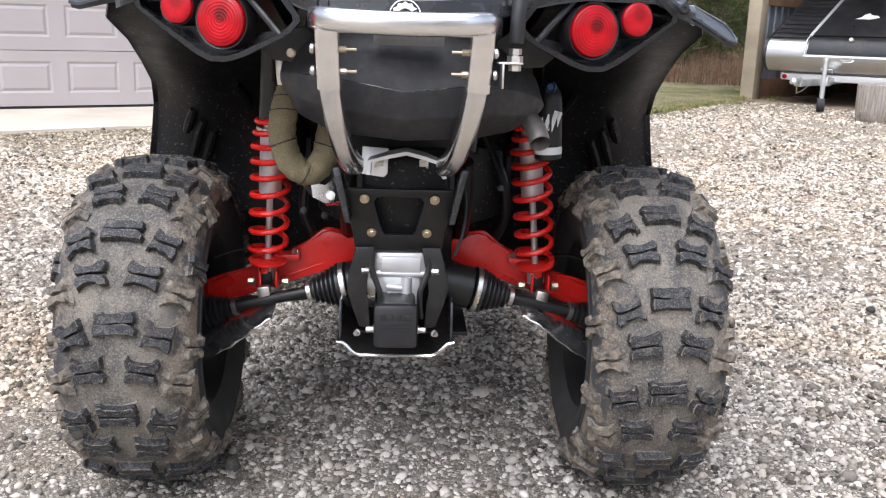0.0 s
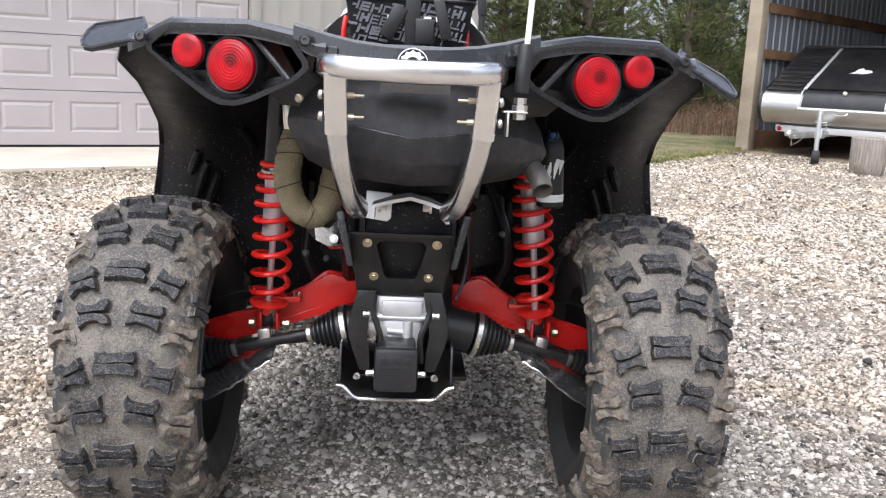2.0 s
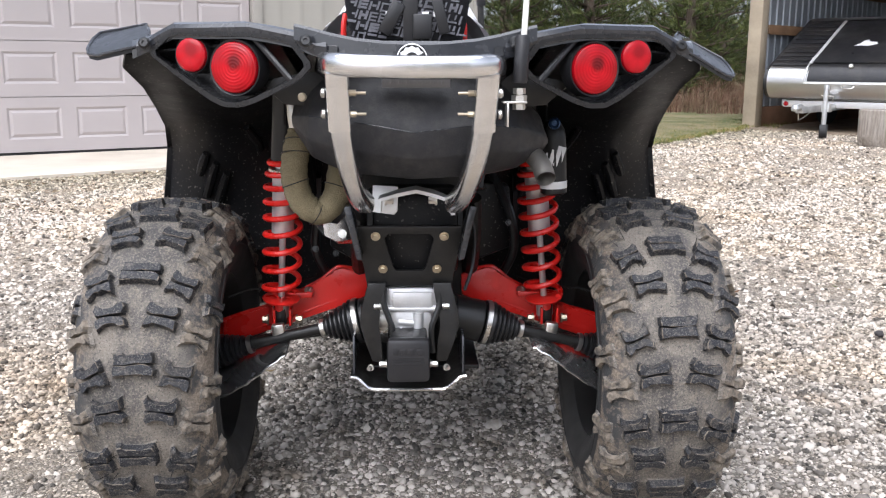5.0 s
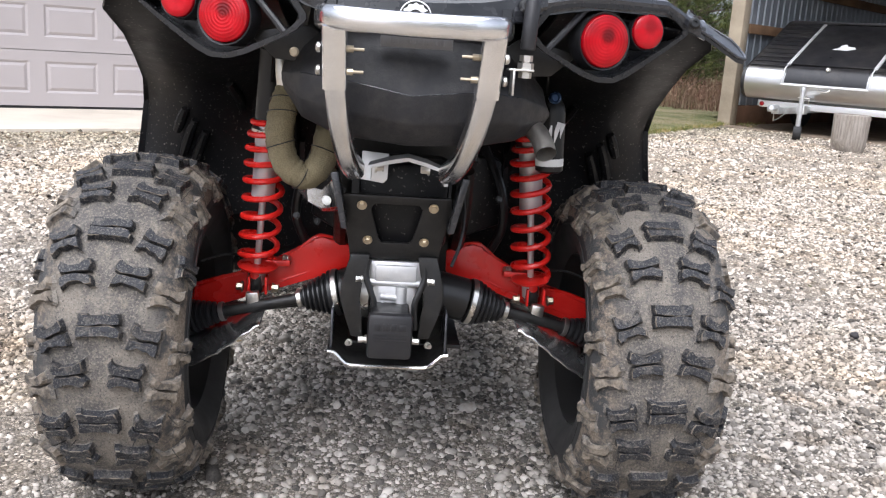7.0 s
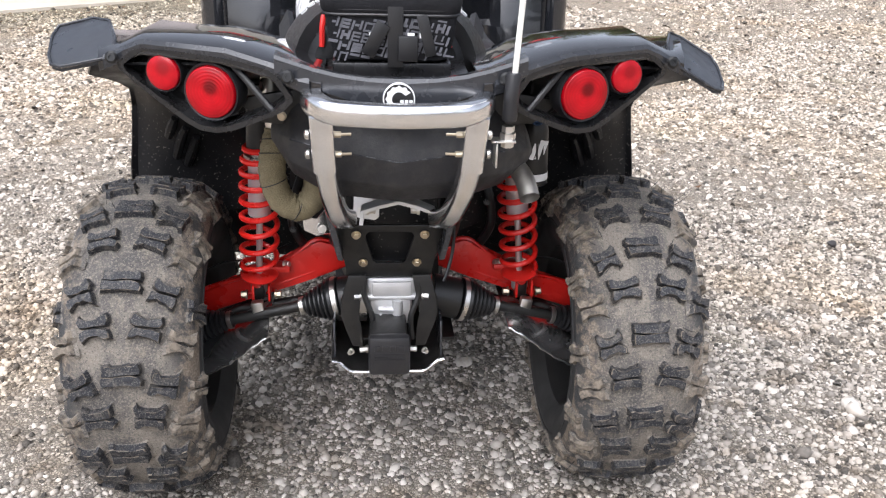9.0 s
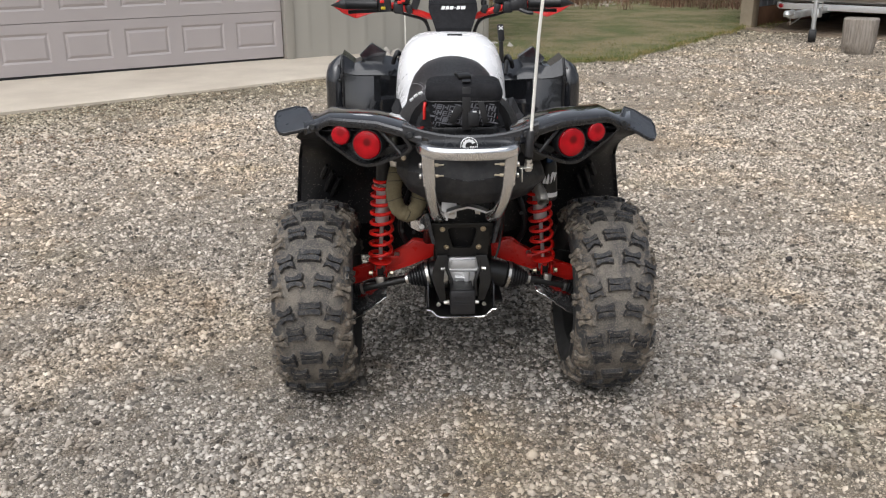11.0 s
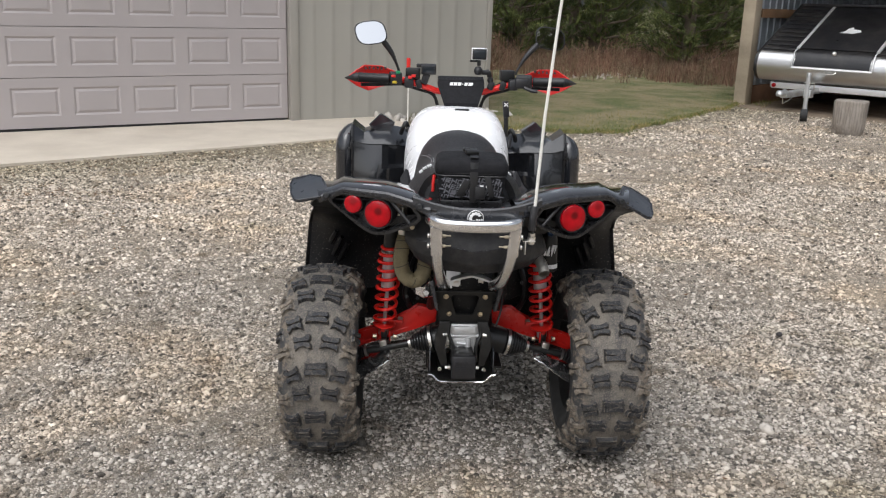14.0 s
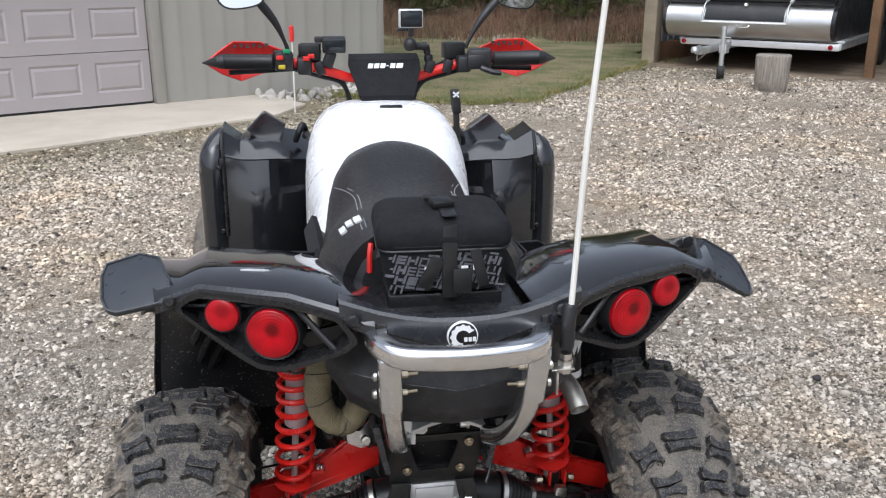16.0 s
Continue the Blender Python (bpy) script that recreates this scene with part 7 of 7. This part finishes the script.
for s in (1, -1):
    def P(x, y, z):
        return (s * x, y, z)

    part("grip", lathe([(0.014, 0), (0.018, 0.002), (0.0175, 0.11), (0.019, 0.113), (0.017, 0.118)], axis_to(P(0.385, 0.834, 1.100), P(0.26, 0.858, 1.096)), 18), "boot", handlebar, "black rubber grip")
    part("switch_block", box(P(0.245 if s < 0 else 0.236, 0.856, 1.098), (0.045 if s < 0 else 0.060, 0.05, 0.048), pose(0, 0, 0, 0, 0, -s * 10).to_3x3(), 0.008), "plastic", handlebar, "black switch block")
    part("lever", tube(spline([P(0.205, 0.875, 1.078), P(0.28, 0.895, 1.072), P(0.375, 0.875, 1.070)], 4), 0.0065, 8), "bolt_dark", handlebar)
    part("reservoir_box", box(P(0.180 if s < 0 else 0.174, 0.885, 1.116), (0.052, 0.04, 0.040), pose(0, 0, 0, 0, 0, s * 8).to_3x3(), 0.004), "bolt_dark", handlebar, "black brake fluid reservoir")
    part("lever_clamp", box(P(0.195, 0.855, 1.085), (0.035, 0.045, 0.04), None, 0.008), "plastic", handlebar)
    # hand guard: a red shell with a pierced upper strip
    g = [[P(0.245, 0.925, 1.118), P(0.30, 0.935, 1.138), P(0.365, 0.925, 1.140), P(0.400, 0.905, 1.118), P(0.428, 0.885, 1.096)],
         [P(0.245, 0.945, 1.095), P(0.30, 0.955, 1.095), P(0.365, 0.945, 1.095), P(0.400, 0.92, 1.095), P(0.430, 0.887, 1.093)],
         [P(0.245, 0.935, 1.070), P(0.30, 0.940, 1.058), P(0.350, 0.930, 1.042), P(0.395, 0.91, 1.062), P(0.428, 0.885, 1.088)]]
    guard = part("hand_guard", sheet(g, 0.004, flip=(s < 0)), "red_plastic", handlebar, "red plastic hand guard", smooth=20)
    b = bmesh.new()
    for k in range(7):
        x = 0.285 + 0.015 * k
        add_prism(b, [(-0.0055, -0.005), (0.0055, -0.005), (0.0, 0.006)] if k % 2 else [(-0.0055, 0.005), (0.0, -0.006), (0.0055, 0.005)], Matrix.Translation(P(x, 0.927 - 0.0003 * k, 1.128)) @ Euler((radians(75), 0, 0)).to_matrix().to_4x4(), 0.003)
    part("guard_vent", b, "bolt_dark", guard, "black vent cut-outs")
    part("guard_end", tube([P(0.380, 0.835, 1.10), P(0.390, 0.836, 1.10), P(0.434, 0.868, 1.094)], [0.017, 0.0165, 0.002], 12), "plastic", guard, "black guard end")
    part("cable", tube(spline([P(0.22, 0.88, 1.075), P(0.16, 0.90, 1.055), P(0.10, 0.93, 1.03), P(0.08, 0.98, 0.96)], 5), 0.005, 8), "boot", handlebar, "black cable")
    # mirror
    if s < 0:
        c, nv, roll = Vector((-0.336, 0.815, 1.262)), Vector((0.16, -1.0, 0.22)), 8
        base = (-0.232, 0.862, 1.12)
        stem = [base, (-0.238, 0.859, 1.140), (-0.260, 0.848, 1.190), (-0.295, 0.833, 1.238)]
    else:
        c, nv, roll = Vector((0.330, 0.890, 1.256)), Vector((0.06, -1.0, 0.035)), -8
        base = (0.205, 0.875, 1.12)
        stem = [base, (0.210, 0.876, 1.135), (0.240, 0.880, 1.185), (0.285, 0.890, 1.235)]
    mir = part("mirror", tube(spline(stem, 4), [0.0048] * 5 + [0.005, 0.006, 0.0075, 0.0088, 0.0098, 0.0105, 0.0105, 0.0095], 12), "plastic", handlebar, "oval mirror on a black stem")
    nv = nv.normalized()
    fm = axis_to(c, c + nv) @ pose(0, 0, 0, 0, 0, roll)
    fm = fm @ Matrix.Diagonal((1.0, 0.74, 1.0, 1.0)) if s < 0 else fm @ Matrix.Diagonal((1.0, 0.70, 1.0, 1.0))
    heads = []
    for profile in ([(0.02, -0.026), (0.047, -0.018), (0.0585, -0.004), (0.0595, 0.001), (0.0555, 0.002)], [(0.0550, 0.0015), (0.0545, 0.0024)]):
        head = lathe(profile, Matrix(), 40)
        for v in head.verts:
            a = math.atan2(v.co.y, v.co.x)
            k = (abs(math.cos(a)) ** 3.0 + abs(math.sin(a)) ** 3.0) ** (-1 / 3.0)
            v.co = Vector((v.co.x * k * 0.96 - 0.10 * v.co.y, v.co.y * k * 0.98, v.co.z))
        bmesh.ops.transform(head, verts=head.verts, matrix=fm)
        heads.append(head)
    part("mirror_shell", heads[0], "plastic", mir, "black rounded mirror shell")
    part("mirror_glass", heads[1], "mirror", mir, "clear mirror glass")
for i, (mt, x, z, y) in enumerate((("green_switch", -0.235, 1.122, 0.835), ("red_plastic", -0.252, 1.108, 0.828), ("yellow_switch", -0.248, 1.086, 0.828), ("red_plastic", -0.19, 1.105, 0.830), ("red_plastic", -0.178, 1.11, 0.835))):
    part("switch", box((x, y, z), (0.016, 0.012, 0.010), None, 0.002), mt, handlebar, "coloured handlebar switch")
for s in (1, -1):
    for k, dz in enumerate((0.0, -0.012)):
        part("brake_hose", tube(spline([(s * 0.21, 0.885, 1.105 + dz), (s * (0.15 + 0.01 * k), 0.90, 1.085 + dz), (s * 0.10, 0.93, 1.04 + dz), (s * 0.07, 0.99, 0.95)], 5), 0.0042, 8), "boot", handlebar, "black hose")
    part("bar_clamp", box((s * 0.158, 0.876, 1.078), (0.022, 0.034, 0.034), pose(0, 0, 0, 0, s * 20, 0).to_3x3(), 0.005), "plastic", handlebar, "black clamp")
    part("guard_mount", tube([(s * 0.215, 0.87, 1.092), (s * 0.235, 0.915, 1.092), (s * 0.26, 0.935, 1.095)], 0.008, 8), "plastic", handlebar, "black guard mount")
part("throttle_box", box((0.225, 0.845, 1.092), (0.05, 0.04, 0.038), None, 0.009), "plastic", handlebar, "black thumb throttle housing")
part("thumb_lever", tube([(0.235, 0.825, 1.078), (0.262, 0.812, 1.068), (0.282, 0.812, 1.066)], 0.007, 8), "plastic", handlebar, "black thumb lever")
# knob lever standing beside the tank
lev = q("shift_lever", tube([(0.172, 0.80, 0.90), (0.168, 0.80, 0.975)], 0.008, 10), "frame", "black gear lever with a marked knob")
part("lever_knob", box((0.167, 0.80, 1.0), (0.022, 0.022, 0.06), pose(0, 0, 0, 0, -6, 0).to_3x3(), 0.005), "plastic", lev)
b = bmesh.new()
for a in (40, -40):
    add_box(b, (0.166, 0.788, 1.018), (0.018, 0.002, 0.004), pose(0, 0, 0, 0, a, 0).to_3x3())
part("knob_mark", b, "white_mark", lev)

# ---- things carried on the quad ----
# clamp-mounted action camera
camx = empty("action_camera", QUAD @ pose(0.064, 0.850, 1.15), "small action camera in a clear case on a bar mount", "camera")
part("case", box((0, 0, 0.045), (0.058, 0.026, 0.044), None, 0.004), "trim_alu", camx, "pale clear housing")
part("camera_body", box((0, -0.012, 0.045), (0.052, 0.012, 0.038), None, 0.002), "bolt_dark", camx)
part("camera_screen", box((0, -0.0185, 0.045), (0.042, 0.002, 0.029), None, 0.0008), "screen", camx, "dark glossy screen")
b = box((0, 0, 0.013), (0.014, 0.016, 0.022), None, 0.003)
add_box(b, (-0.02, 0.0, 0.019), (0.03, 0.01, 0.008), None, 0.002)
part("hinge", b, "plastic", camx)
part("mount_ball", lathe([(0.004, -0.016), (0.012, -0.013), (0.016, -0.004), (0.016, 0.004), (0.012, 0.012), (0.005, 0.016)], pose(-0.002, 0, -0.016), 18), "plastic", camx, "black ball socket")
b = tube([(0.004, 0.002, -0.020), (0.020, 0.008, -0.022), (0.038, 0.014, -0.022)], [0.010, 0.0085, 0.0115], 12)
add_tube(b, [(0.038, 0.014, -0.020), (0.043, 0.020, -0.038)], 0.0090, 12)
part("mount_arm", b, "plastic", camx, "black ball mount arm")
b = lathe([(0.004, -0.012), (0.010, -0.008), (0.0115, 0.0), (0.010, 0.008), (0.004, 0.012)], pose(0.047, 0.026, -0.052), 16)
add_box(b, (0.050, 0.032, -0.072), (0.022, 0.032, 0.032), pose(0, 0, 0, 0, 20, 0).to_3x3(), 0.005)
part("mount_clamp", b, "plastic", camx, "black ball clamp on the bar")
nav = empty("bar_gadget", QUAD @ pose(-0.122, 0.865, 1.098), "small black instrument box clamped on the handlebar", "instrument")
part("gadget_box", box((0, 0, 0.036), (0.056, 0.035, 0.034), pose(0, 0, 0, 12, 0, 0).to_3x3(), 0.004), "plastic", nav)
part("gadget_screen", box((0, -0.021, 0.036), (0.042, 0.003, 0.022), pose(0, 0, 0, 12, 0, 0).to_3x3(), 0.001), "screen", nav)
part("gadget_clamp", box((-0.012, 0.010, 0.0), (0.026, 0.03, 0.040), pose(0, 0, 0, 0, 20, 0).to_3x3(), 0.005), "plastic", nav)
part("gadget_arm", box((-0.034, 0.004, 0.048), (0.024, 0.016, 0.014), None, 0.003), "plastic", nav, "black pivot arm")


def rounded(w, d, r, n=5):
    """A rounded rectangle as a list of points."""
    pts = []
    for cx, cy, a0 in ((w - r, d - r, 0), (-w + r, d - r, 90), (-w + r, -d + r, 180), (w - r, -d + r, 270)):
        for i in range(n + 1):
            a = math.radians(a0 + 90 * i / n)
            pts.append((cx + r * math.cos(a), cy + r * math.sin(a)))
    return pts


bag = empty("storage_bag", QUAD @ pose(-0.011, -0.070, 0.858, 0, 0, -2) @ Matrix.Diagonal((0.995, 1.0, 1.0, 1.0)), "black nylon tail bag with a grey printed lower half and straps", "bag")
levels = [(0.078, 0.062, 0.000), (0.084, 0.070, 0.004), (0.090, 0.074, 0.03), (0.095, 0.075, 0.066)]
part("bag_lower", loft([[(x, y, z) for x, y in rounded(w, d, 0.022)] for w, d, z in levels]), "canvas", bag, "black fabric lower half")
levels = [(0.0955, 0.0755, 0.066), (0.099, 0.079, 0.071), (0.101, 0.081, 0.082), (0.100, 0.080, 0.094), (0.096, 0.076, 0.104), (0.087, 0.067, 0.111), (0.066, 0.048, 0.1155), (0.03, 0.02, 0.117)]
part("bag_lid", loft([[(x, y, z) for x, y in rounded(w, d, 0.024 if w > 0.05 else 0.01)] for w, d, z in levels]), "canvas", bag, "black moulded lid")
for z in (0.067, 0.074):
    part("zip", tube([(x * 1.012, y * 1.014, z) for x, y in rounded(0.0965, 0.0765, 0.024)], 0.0022, 6, closed=True), "boot", bag, "black zip")
b = bmesh.new()
for x in (0.0,):
    add_box(b, (0.006, -0.0785, 0.05), (0.022, 0.004, 0.11), None, 0.001)
    add_box(b, (0.006, 0.0, 0.1175), (0.022, 0.15, 0.003), None, 0.001)
part("strap", b, "boot", bag, "black webbing strap")
b = box((0.024, -0.083, 0.022), (0.028, 0.006, 0.036), None, 0.002)
part("strap_end", b, "boot", bag)
part("side_strap", box((-0.022, -0.081, 0.034), (0.020, 0.004, 0.050), pose(0, 0, 0, 0, 28, 0).to_3x3(), 0.001), "boot", bag)
part("side_strap", box((0.05, -0.081, 0.040), (0.016, 0.004, 0.058), pose(0, 0, 0, 0, -14, 0).to_3x3(), 0.001), "boot", bag)
b = box((0.0, -0.02, 0.124), (0.034, 0.03, 0.012), pose(0, 0, 0, 8, 0, 15).to_3x3(), 0.004)
add_box(b, (-0.014, 0.0, 0.127), (0.022, 0.016, 0.010), None, 0.003)
part("buckle", b, "bolt_dark", bag, "black side-release buckle")
# printed patches: rows of heavy slanted grey blocks over the lower half
b = bmesh.new()
rp = random.Random(4)
SHAPES = {"O": ((0, 1, 1, 0), (0, -1, 1, 0), (-1, 0, 0, 1), (1, 0, 0, 1)), "N": ((-1, 0, 0, 1), (1, 0, 0, 1), (0, 0, 0.4, 0)), "E": ((0, 1, 1, 0), (0, -1, 1, 0), (0, 0, 1, 0), (-1, 0, 0, 1)), "L": ((0, -1, 1, 0), (-1, 0, 0, 1), (0.6, 0.3, 0, 0.6))}
slope = math.tan(radians(-9))
for row in range(6):
    x = -0.090 + rp.uniform(0, 0.006)
    while x < 0.086:
        w = rp.uniform(0.011, 0.018)
        z = -0.004 + 0.0158 * row + slope * x
        hh = 0.0125
        t = rp.choice((0.0024, 0.0032, 0.0038))
        for bx, bz, sx, sz in SHAPES[rp.choice("ONEL")]:
            zc = z + bz * (hh - t) / 2
            xc = x + w / 2 + bx * (w - t) / 2 + (zc - z) * 0.35
            wx, wz = (w if sx == 1 else (w * sx if sx else t)), (hh if sz == 1 else (hh * sz if sz else t))
            if not (-0.083 < xc < 0.083 and 0.006 < zc < 0.060):
                continue
            y = -0.0705 - 0.0045 * min(1.0, zc / 0.03) - 0.0006
            m_ = Matrix.Translation((xc, y, zc)) @ Matrix(((1, 0, 0.35, 0), (0, 1, 0, 0), (slope, 0, 1, 0), (0, 0, 0, 1)))
            vs = [b.verts.new(m_ @ Vector((i * wx / 2, -0.0004, k * wz / 2))) for i, k in ((-1, -1), (1, -1), (1, 1), (-1, 1))]
            vt = [b.verts.new(v.co + Vector((0, 0.0012, 0))) for v in vs]
            b.faces.new(vs)
            for i in range(4):
                b.faces.new((vs[i], vt[i], vt[(i + 1) % 4], vs[(i + 1) % 4]))
        x += w + 0.0022
part("bag_print", b, "print", bag, "grey printed block pattern", kind="stuff")
for x0, w in ((-0.028, 0.006), (-0.016, 0.008), (0.028, 0.010), (0.042, 0.004)):
    part("bag_tag", box((x0, -0.0795, 0.040), (w, 0.001, 0.007), None, 0), "white_mark", bag, "white woven tag mark")


# ---- loose gravel ----
def pebbles(name, n, area, size, seed, keep=None, faces_per=20):
    """Loose stones strewn over a stretch of the yard, each its own small faceted solid."""
    r = np.random.default_rng(seed)
    bm = bmesh.new()
    if faces_per == 20:
        bmesh.ops.create_icosphere(bm, subdivisions=1, radius=1.0)
    elif faces_per == 8:
        vs_ = [bm.verts.new(v) for v in ((1, 0, -0.2), (0.1, 1, -0.2), (-1, 0.1, -0.2), (0, -1, -0.2), (0.35, 0.1, 0.9), (-0.4, -0.1, 0.85))]
        for f_ in ((0, 1, 4), (1, 5, 4), (1, 2, 5), (2, 3, 5), (3, 4, 5), (3, 0, 4)):
            bm.faces.new([vs_[k] for k in f_])
        bm.verts.index_update()
    else:
        bmesh.ops.create_icosphere(bm, subdivisions=1, radius=1.0)
        bmesh.ops.delete(bm, geom=[v for v in bm.verts if v.co.z < -0.9], context="VERTS")
    bm.verts.ensure_lookup_table()
    base = np.array([v.co[:] for v in bm.verts])
    tri = np.array([[v.index for v in f.verts] for f in bm.faces])
    bm.free()
    x0, x1, y0, y1 = area
    x, y = r.uniform(x0, x1, n), r.uniform(y0, y1, n)
    ok = np.ones(n, bool)
    if keep is not None:
        ok = np.array([keep(a, b) for a, b in zip(x, y)])
    x, y = x[ok], y[ok]
    n = len(x)
    s = size * np.exp(r.normal(0, 0.46, n))
    s = np.minimum(s, size * 2.6)
    sc = np.stack([s * r.uniform(0.8, 1.35, n), s * r.uniform(0.65, 1.05, n), s * r.uniform(0.4, 0.75, n)], 1)
    nv = len(base)
    p = base[None] * (1 + r.uniform(-0.22, 0.22, (n, nv, 1))) * sc[:, None, :]
    tx, ty, a = r.normal(0, 0.35, n), r.normal(0, 0.35, n), r.uniform(0, 6.283, n)
    c, d = np.cos(tx)[:, None], np.sin(tx)[:, None]
    p[..., 1], p[..., 2] = p[..., 1] * c - p[..., 2] * d, p[..., 1] * d + p[..., 2] * c
    c, d = np.cos(ty)[:, None], np.sin(ty)[:, None]
    p[..., 0], p[..., 2] = p[..., 0] * c + p[..., 2] * d, -p[..., 0] * d + p[..., 2] * c
    c, d = np.cos(a)[:, None], np.sin(a)[:, None]
    p[..., 0], p[..., 1] = p[..., 0] * c - p[..., 1] * d, p[..., 0] * d + p[..., 1] * c
    p[..., 0] += x[:, None]
    p[..., 1] += y[:, None]
    p[..., 2] += (sc[:, 2] * r.uniform(0.1, 0.7, n))[:, None]
    f = (tri[None] + (np.arange(n) * nv)[:, None, None]).reshape(-1, 3)
    me = bpy.data.meshes.new(name)
    me.vertices.add(n * nv)
    me.vertices.foreach_set("co", p.reshape(-1).astype(np.float32))
    me.loops.add(f.size)
    me.loops.foreach_set("vertex_index", f.reshape(-1).astype(np.int32))
    me.polygons.add(len(f))
    me.polygons.foreach_set("loop_start", np.arange(0, f.size, 3, dtype=np.int32))
    me.update(calc_edges=True)
    if faces_per != 8:
        me.shade_smooth()
    me.materials.append(MAT["pebble"])
    return tagged(new(name, me), "loose grey, buff and white gravel stones", "gravel", "", "stuff")


def on_yard(x, y):
    """Not on the apron, the lawn or under the barn."""
    p = WALL.inverted() @ Vector((x, y, 0))
    if y > 5.52 + (x + 2.3) * 0.79 - 0.03 and x < -0.55:
        return False
    if -0.6 < x < 4.6 and y > lawn_edge(x) - 0.04:
        return False
    if x < -0.3 and p.y > -1.2:
        return False
    b = BARN.inverted() @ Vector((x, y, 0))
    return b.y < -0.4


def uneven(keep, seed):
    """Stones lie in patches, with sandy stretches where few are left."""
    off = Vector((seed * 3.1, seed * 1.7, 0))
    rr = random.Random(seed)

    def test(x, y):
        d = noise.fractal(Vector((x * 1.1, y * 1.1, 0)) + off, 1.0, 2.0, 4)
        share = 0.72 + 0.9 * d
        if y < 1.5:      # thinning out unevenly behind and beside the quad
            share *= min(1.0, max(0.0, (1.02 - math.hypot(x / 3.8, min(0.0, y) / 2.4) + 0.5 * d) / 0.35))
        else:
            share *= min(1.0, max(0.0, (4.9 + 0.5 * max(0.0, y - 3.0) - abs(x) + 0.8 * d) / 0.6))
        return rr.random() < share and (keep is None or keep(x, y))
    return test


pebbles("gravel_near", 112000, (-1.5, 1.7, -1.15, 1.5), 0.0044, 1, uneven(None, 1), 15)
pebbles("gravel_front", 42000, (-3.2, 3.2, -2.4, -1.15), 0.0070, 7, uneven(None, 7), 8)
pebbles("gravel_middle", 148000, (-4.8, 4.9, 1.5, 4.6), 0.0063, 2, uneven(on_yard, 2), 8)
pebbles("gravel_sides", 42000, (-3.8, -1.5, -1.6, 1.5), 0.0063, 3, uneven(on_yard, 3), 8)
pebbles("gravel_sides", 42000, (1.7, 3.8, -1.6, 1.5), 0.0061, 4, uneven(on_yard, 4), 8)
pebbles("gravel_far", 86000, (-5.0, 7.0, 4.6, 10.5), 0.0088, 5, uneven(on_yard, 5), 8)
pebbles("gravel_edge", 30000, (-5.0, -1.4, 1.9, 5.2), 0.0074, 8, uneven(on_yard, 8), 8)
pebbles("large_gravel", 900, (-2.2, 3.2, -1.15, 4.0), 0.0085, 6, on_yard)

# dead leaves and crumbs of soil lying in loose drifts
MAT["litter"] = blade_material("dead_leaves", [(0.0, (0.05, 0.035, 0.02)), (0.5, (0.12, 0.08, 0.045)), (0.8, (0.20, 0.14, 0.08)), (1.0, (0.07, 0.08, 0.03))])
r_l = np.random.default_rng(21)
lv, lf = [], []
for cx, cy, spread, count in ((-2.4, 3.6, 0.25, 90), (-3.0, 3.6, 0.3, 160), (-2.2, 2.9, 0.3, 80), (3.4, 1.9, 0.2, 90), (-1.5, 4.6, 0.4, 40), (-1.9, 5.3, 0.3, 50), (-0.9, 6.3, 0.25, 40), (-2.9, 4.7, 0.25, 60), (2.6, 1.7, 0.18, 60), (3.0, 2.9, 0.2, 40), (2.1, 4.2, 0.3, 40), (2.9, 5.2, 0.35, 40), (3.6, 6.6, 0.3, 40), (0.9, 5.6, 0.4, 40), (1.9, 6.4, 0.3, 40), (-2.3, 2.2, 0.3, 24), (2.2, 0.4, 0.12, 30), (0.5, 3.5, 2.4, 140), (-1.3, 6.0, 0.25, 70), (-2.0, 5.4, 0.28, 90), (-2.7, 4.8, 0.28, 90), (-3.3, 4.3, 0.3, 90), (-3.9, 3.8, 0.3, 90), (-3.0, 4.0, 0.6, 140), (-2.2, 4.6, 0.6, 120)):
    for _ in range(count):
        x, y = cx + r_l.normal(0, spread), cy + r_l.normal(0, spread * 0.6)
        if not on_yard(x, y):
            continue
        a, s_ = r_l.uniform(0, 6.283), r_l.uniform(0.006, 0.02)
        k = len(lv)
        for dx, dy, dz in ((1, 0, 0.3), (0.1, 0.45, 0.1), (-1, 0, 0.5), (0, -0.5, 0.2)):
            lv.append((x + s_ * (dx * math.cos(a) - dy * math.sin(a)), y + s_ * (dx * math.sin(a) + dy * math.cos(a)), 0.011 + s_ * dz * r_l.uniform(0.2, 1.0)))
        lf += [(k, k + 1, k + 2), (k, k + 2, k + 3)]
mesh_from("leaf_litter", lv, lf, "litter", "scattered brown dead leaves and soil crumbs", "leaves", "stuff")
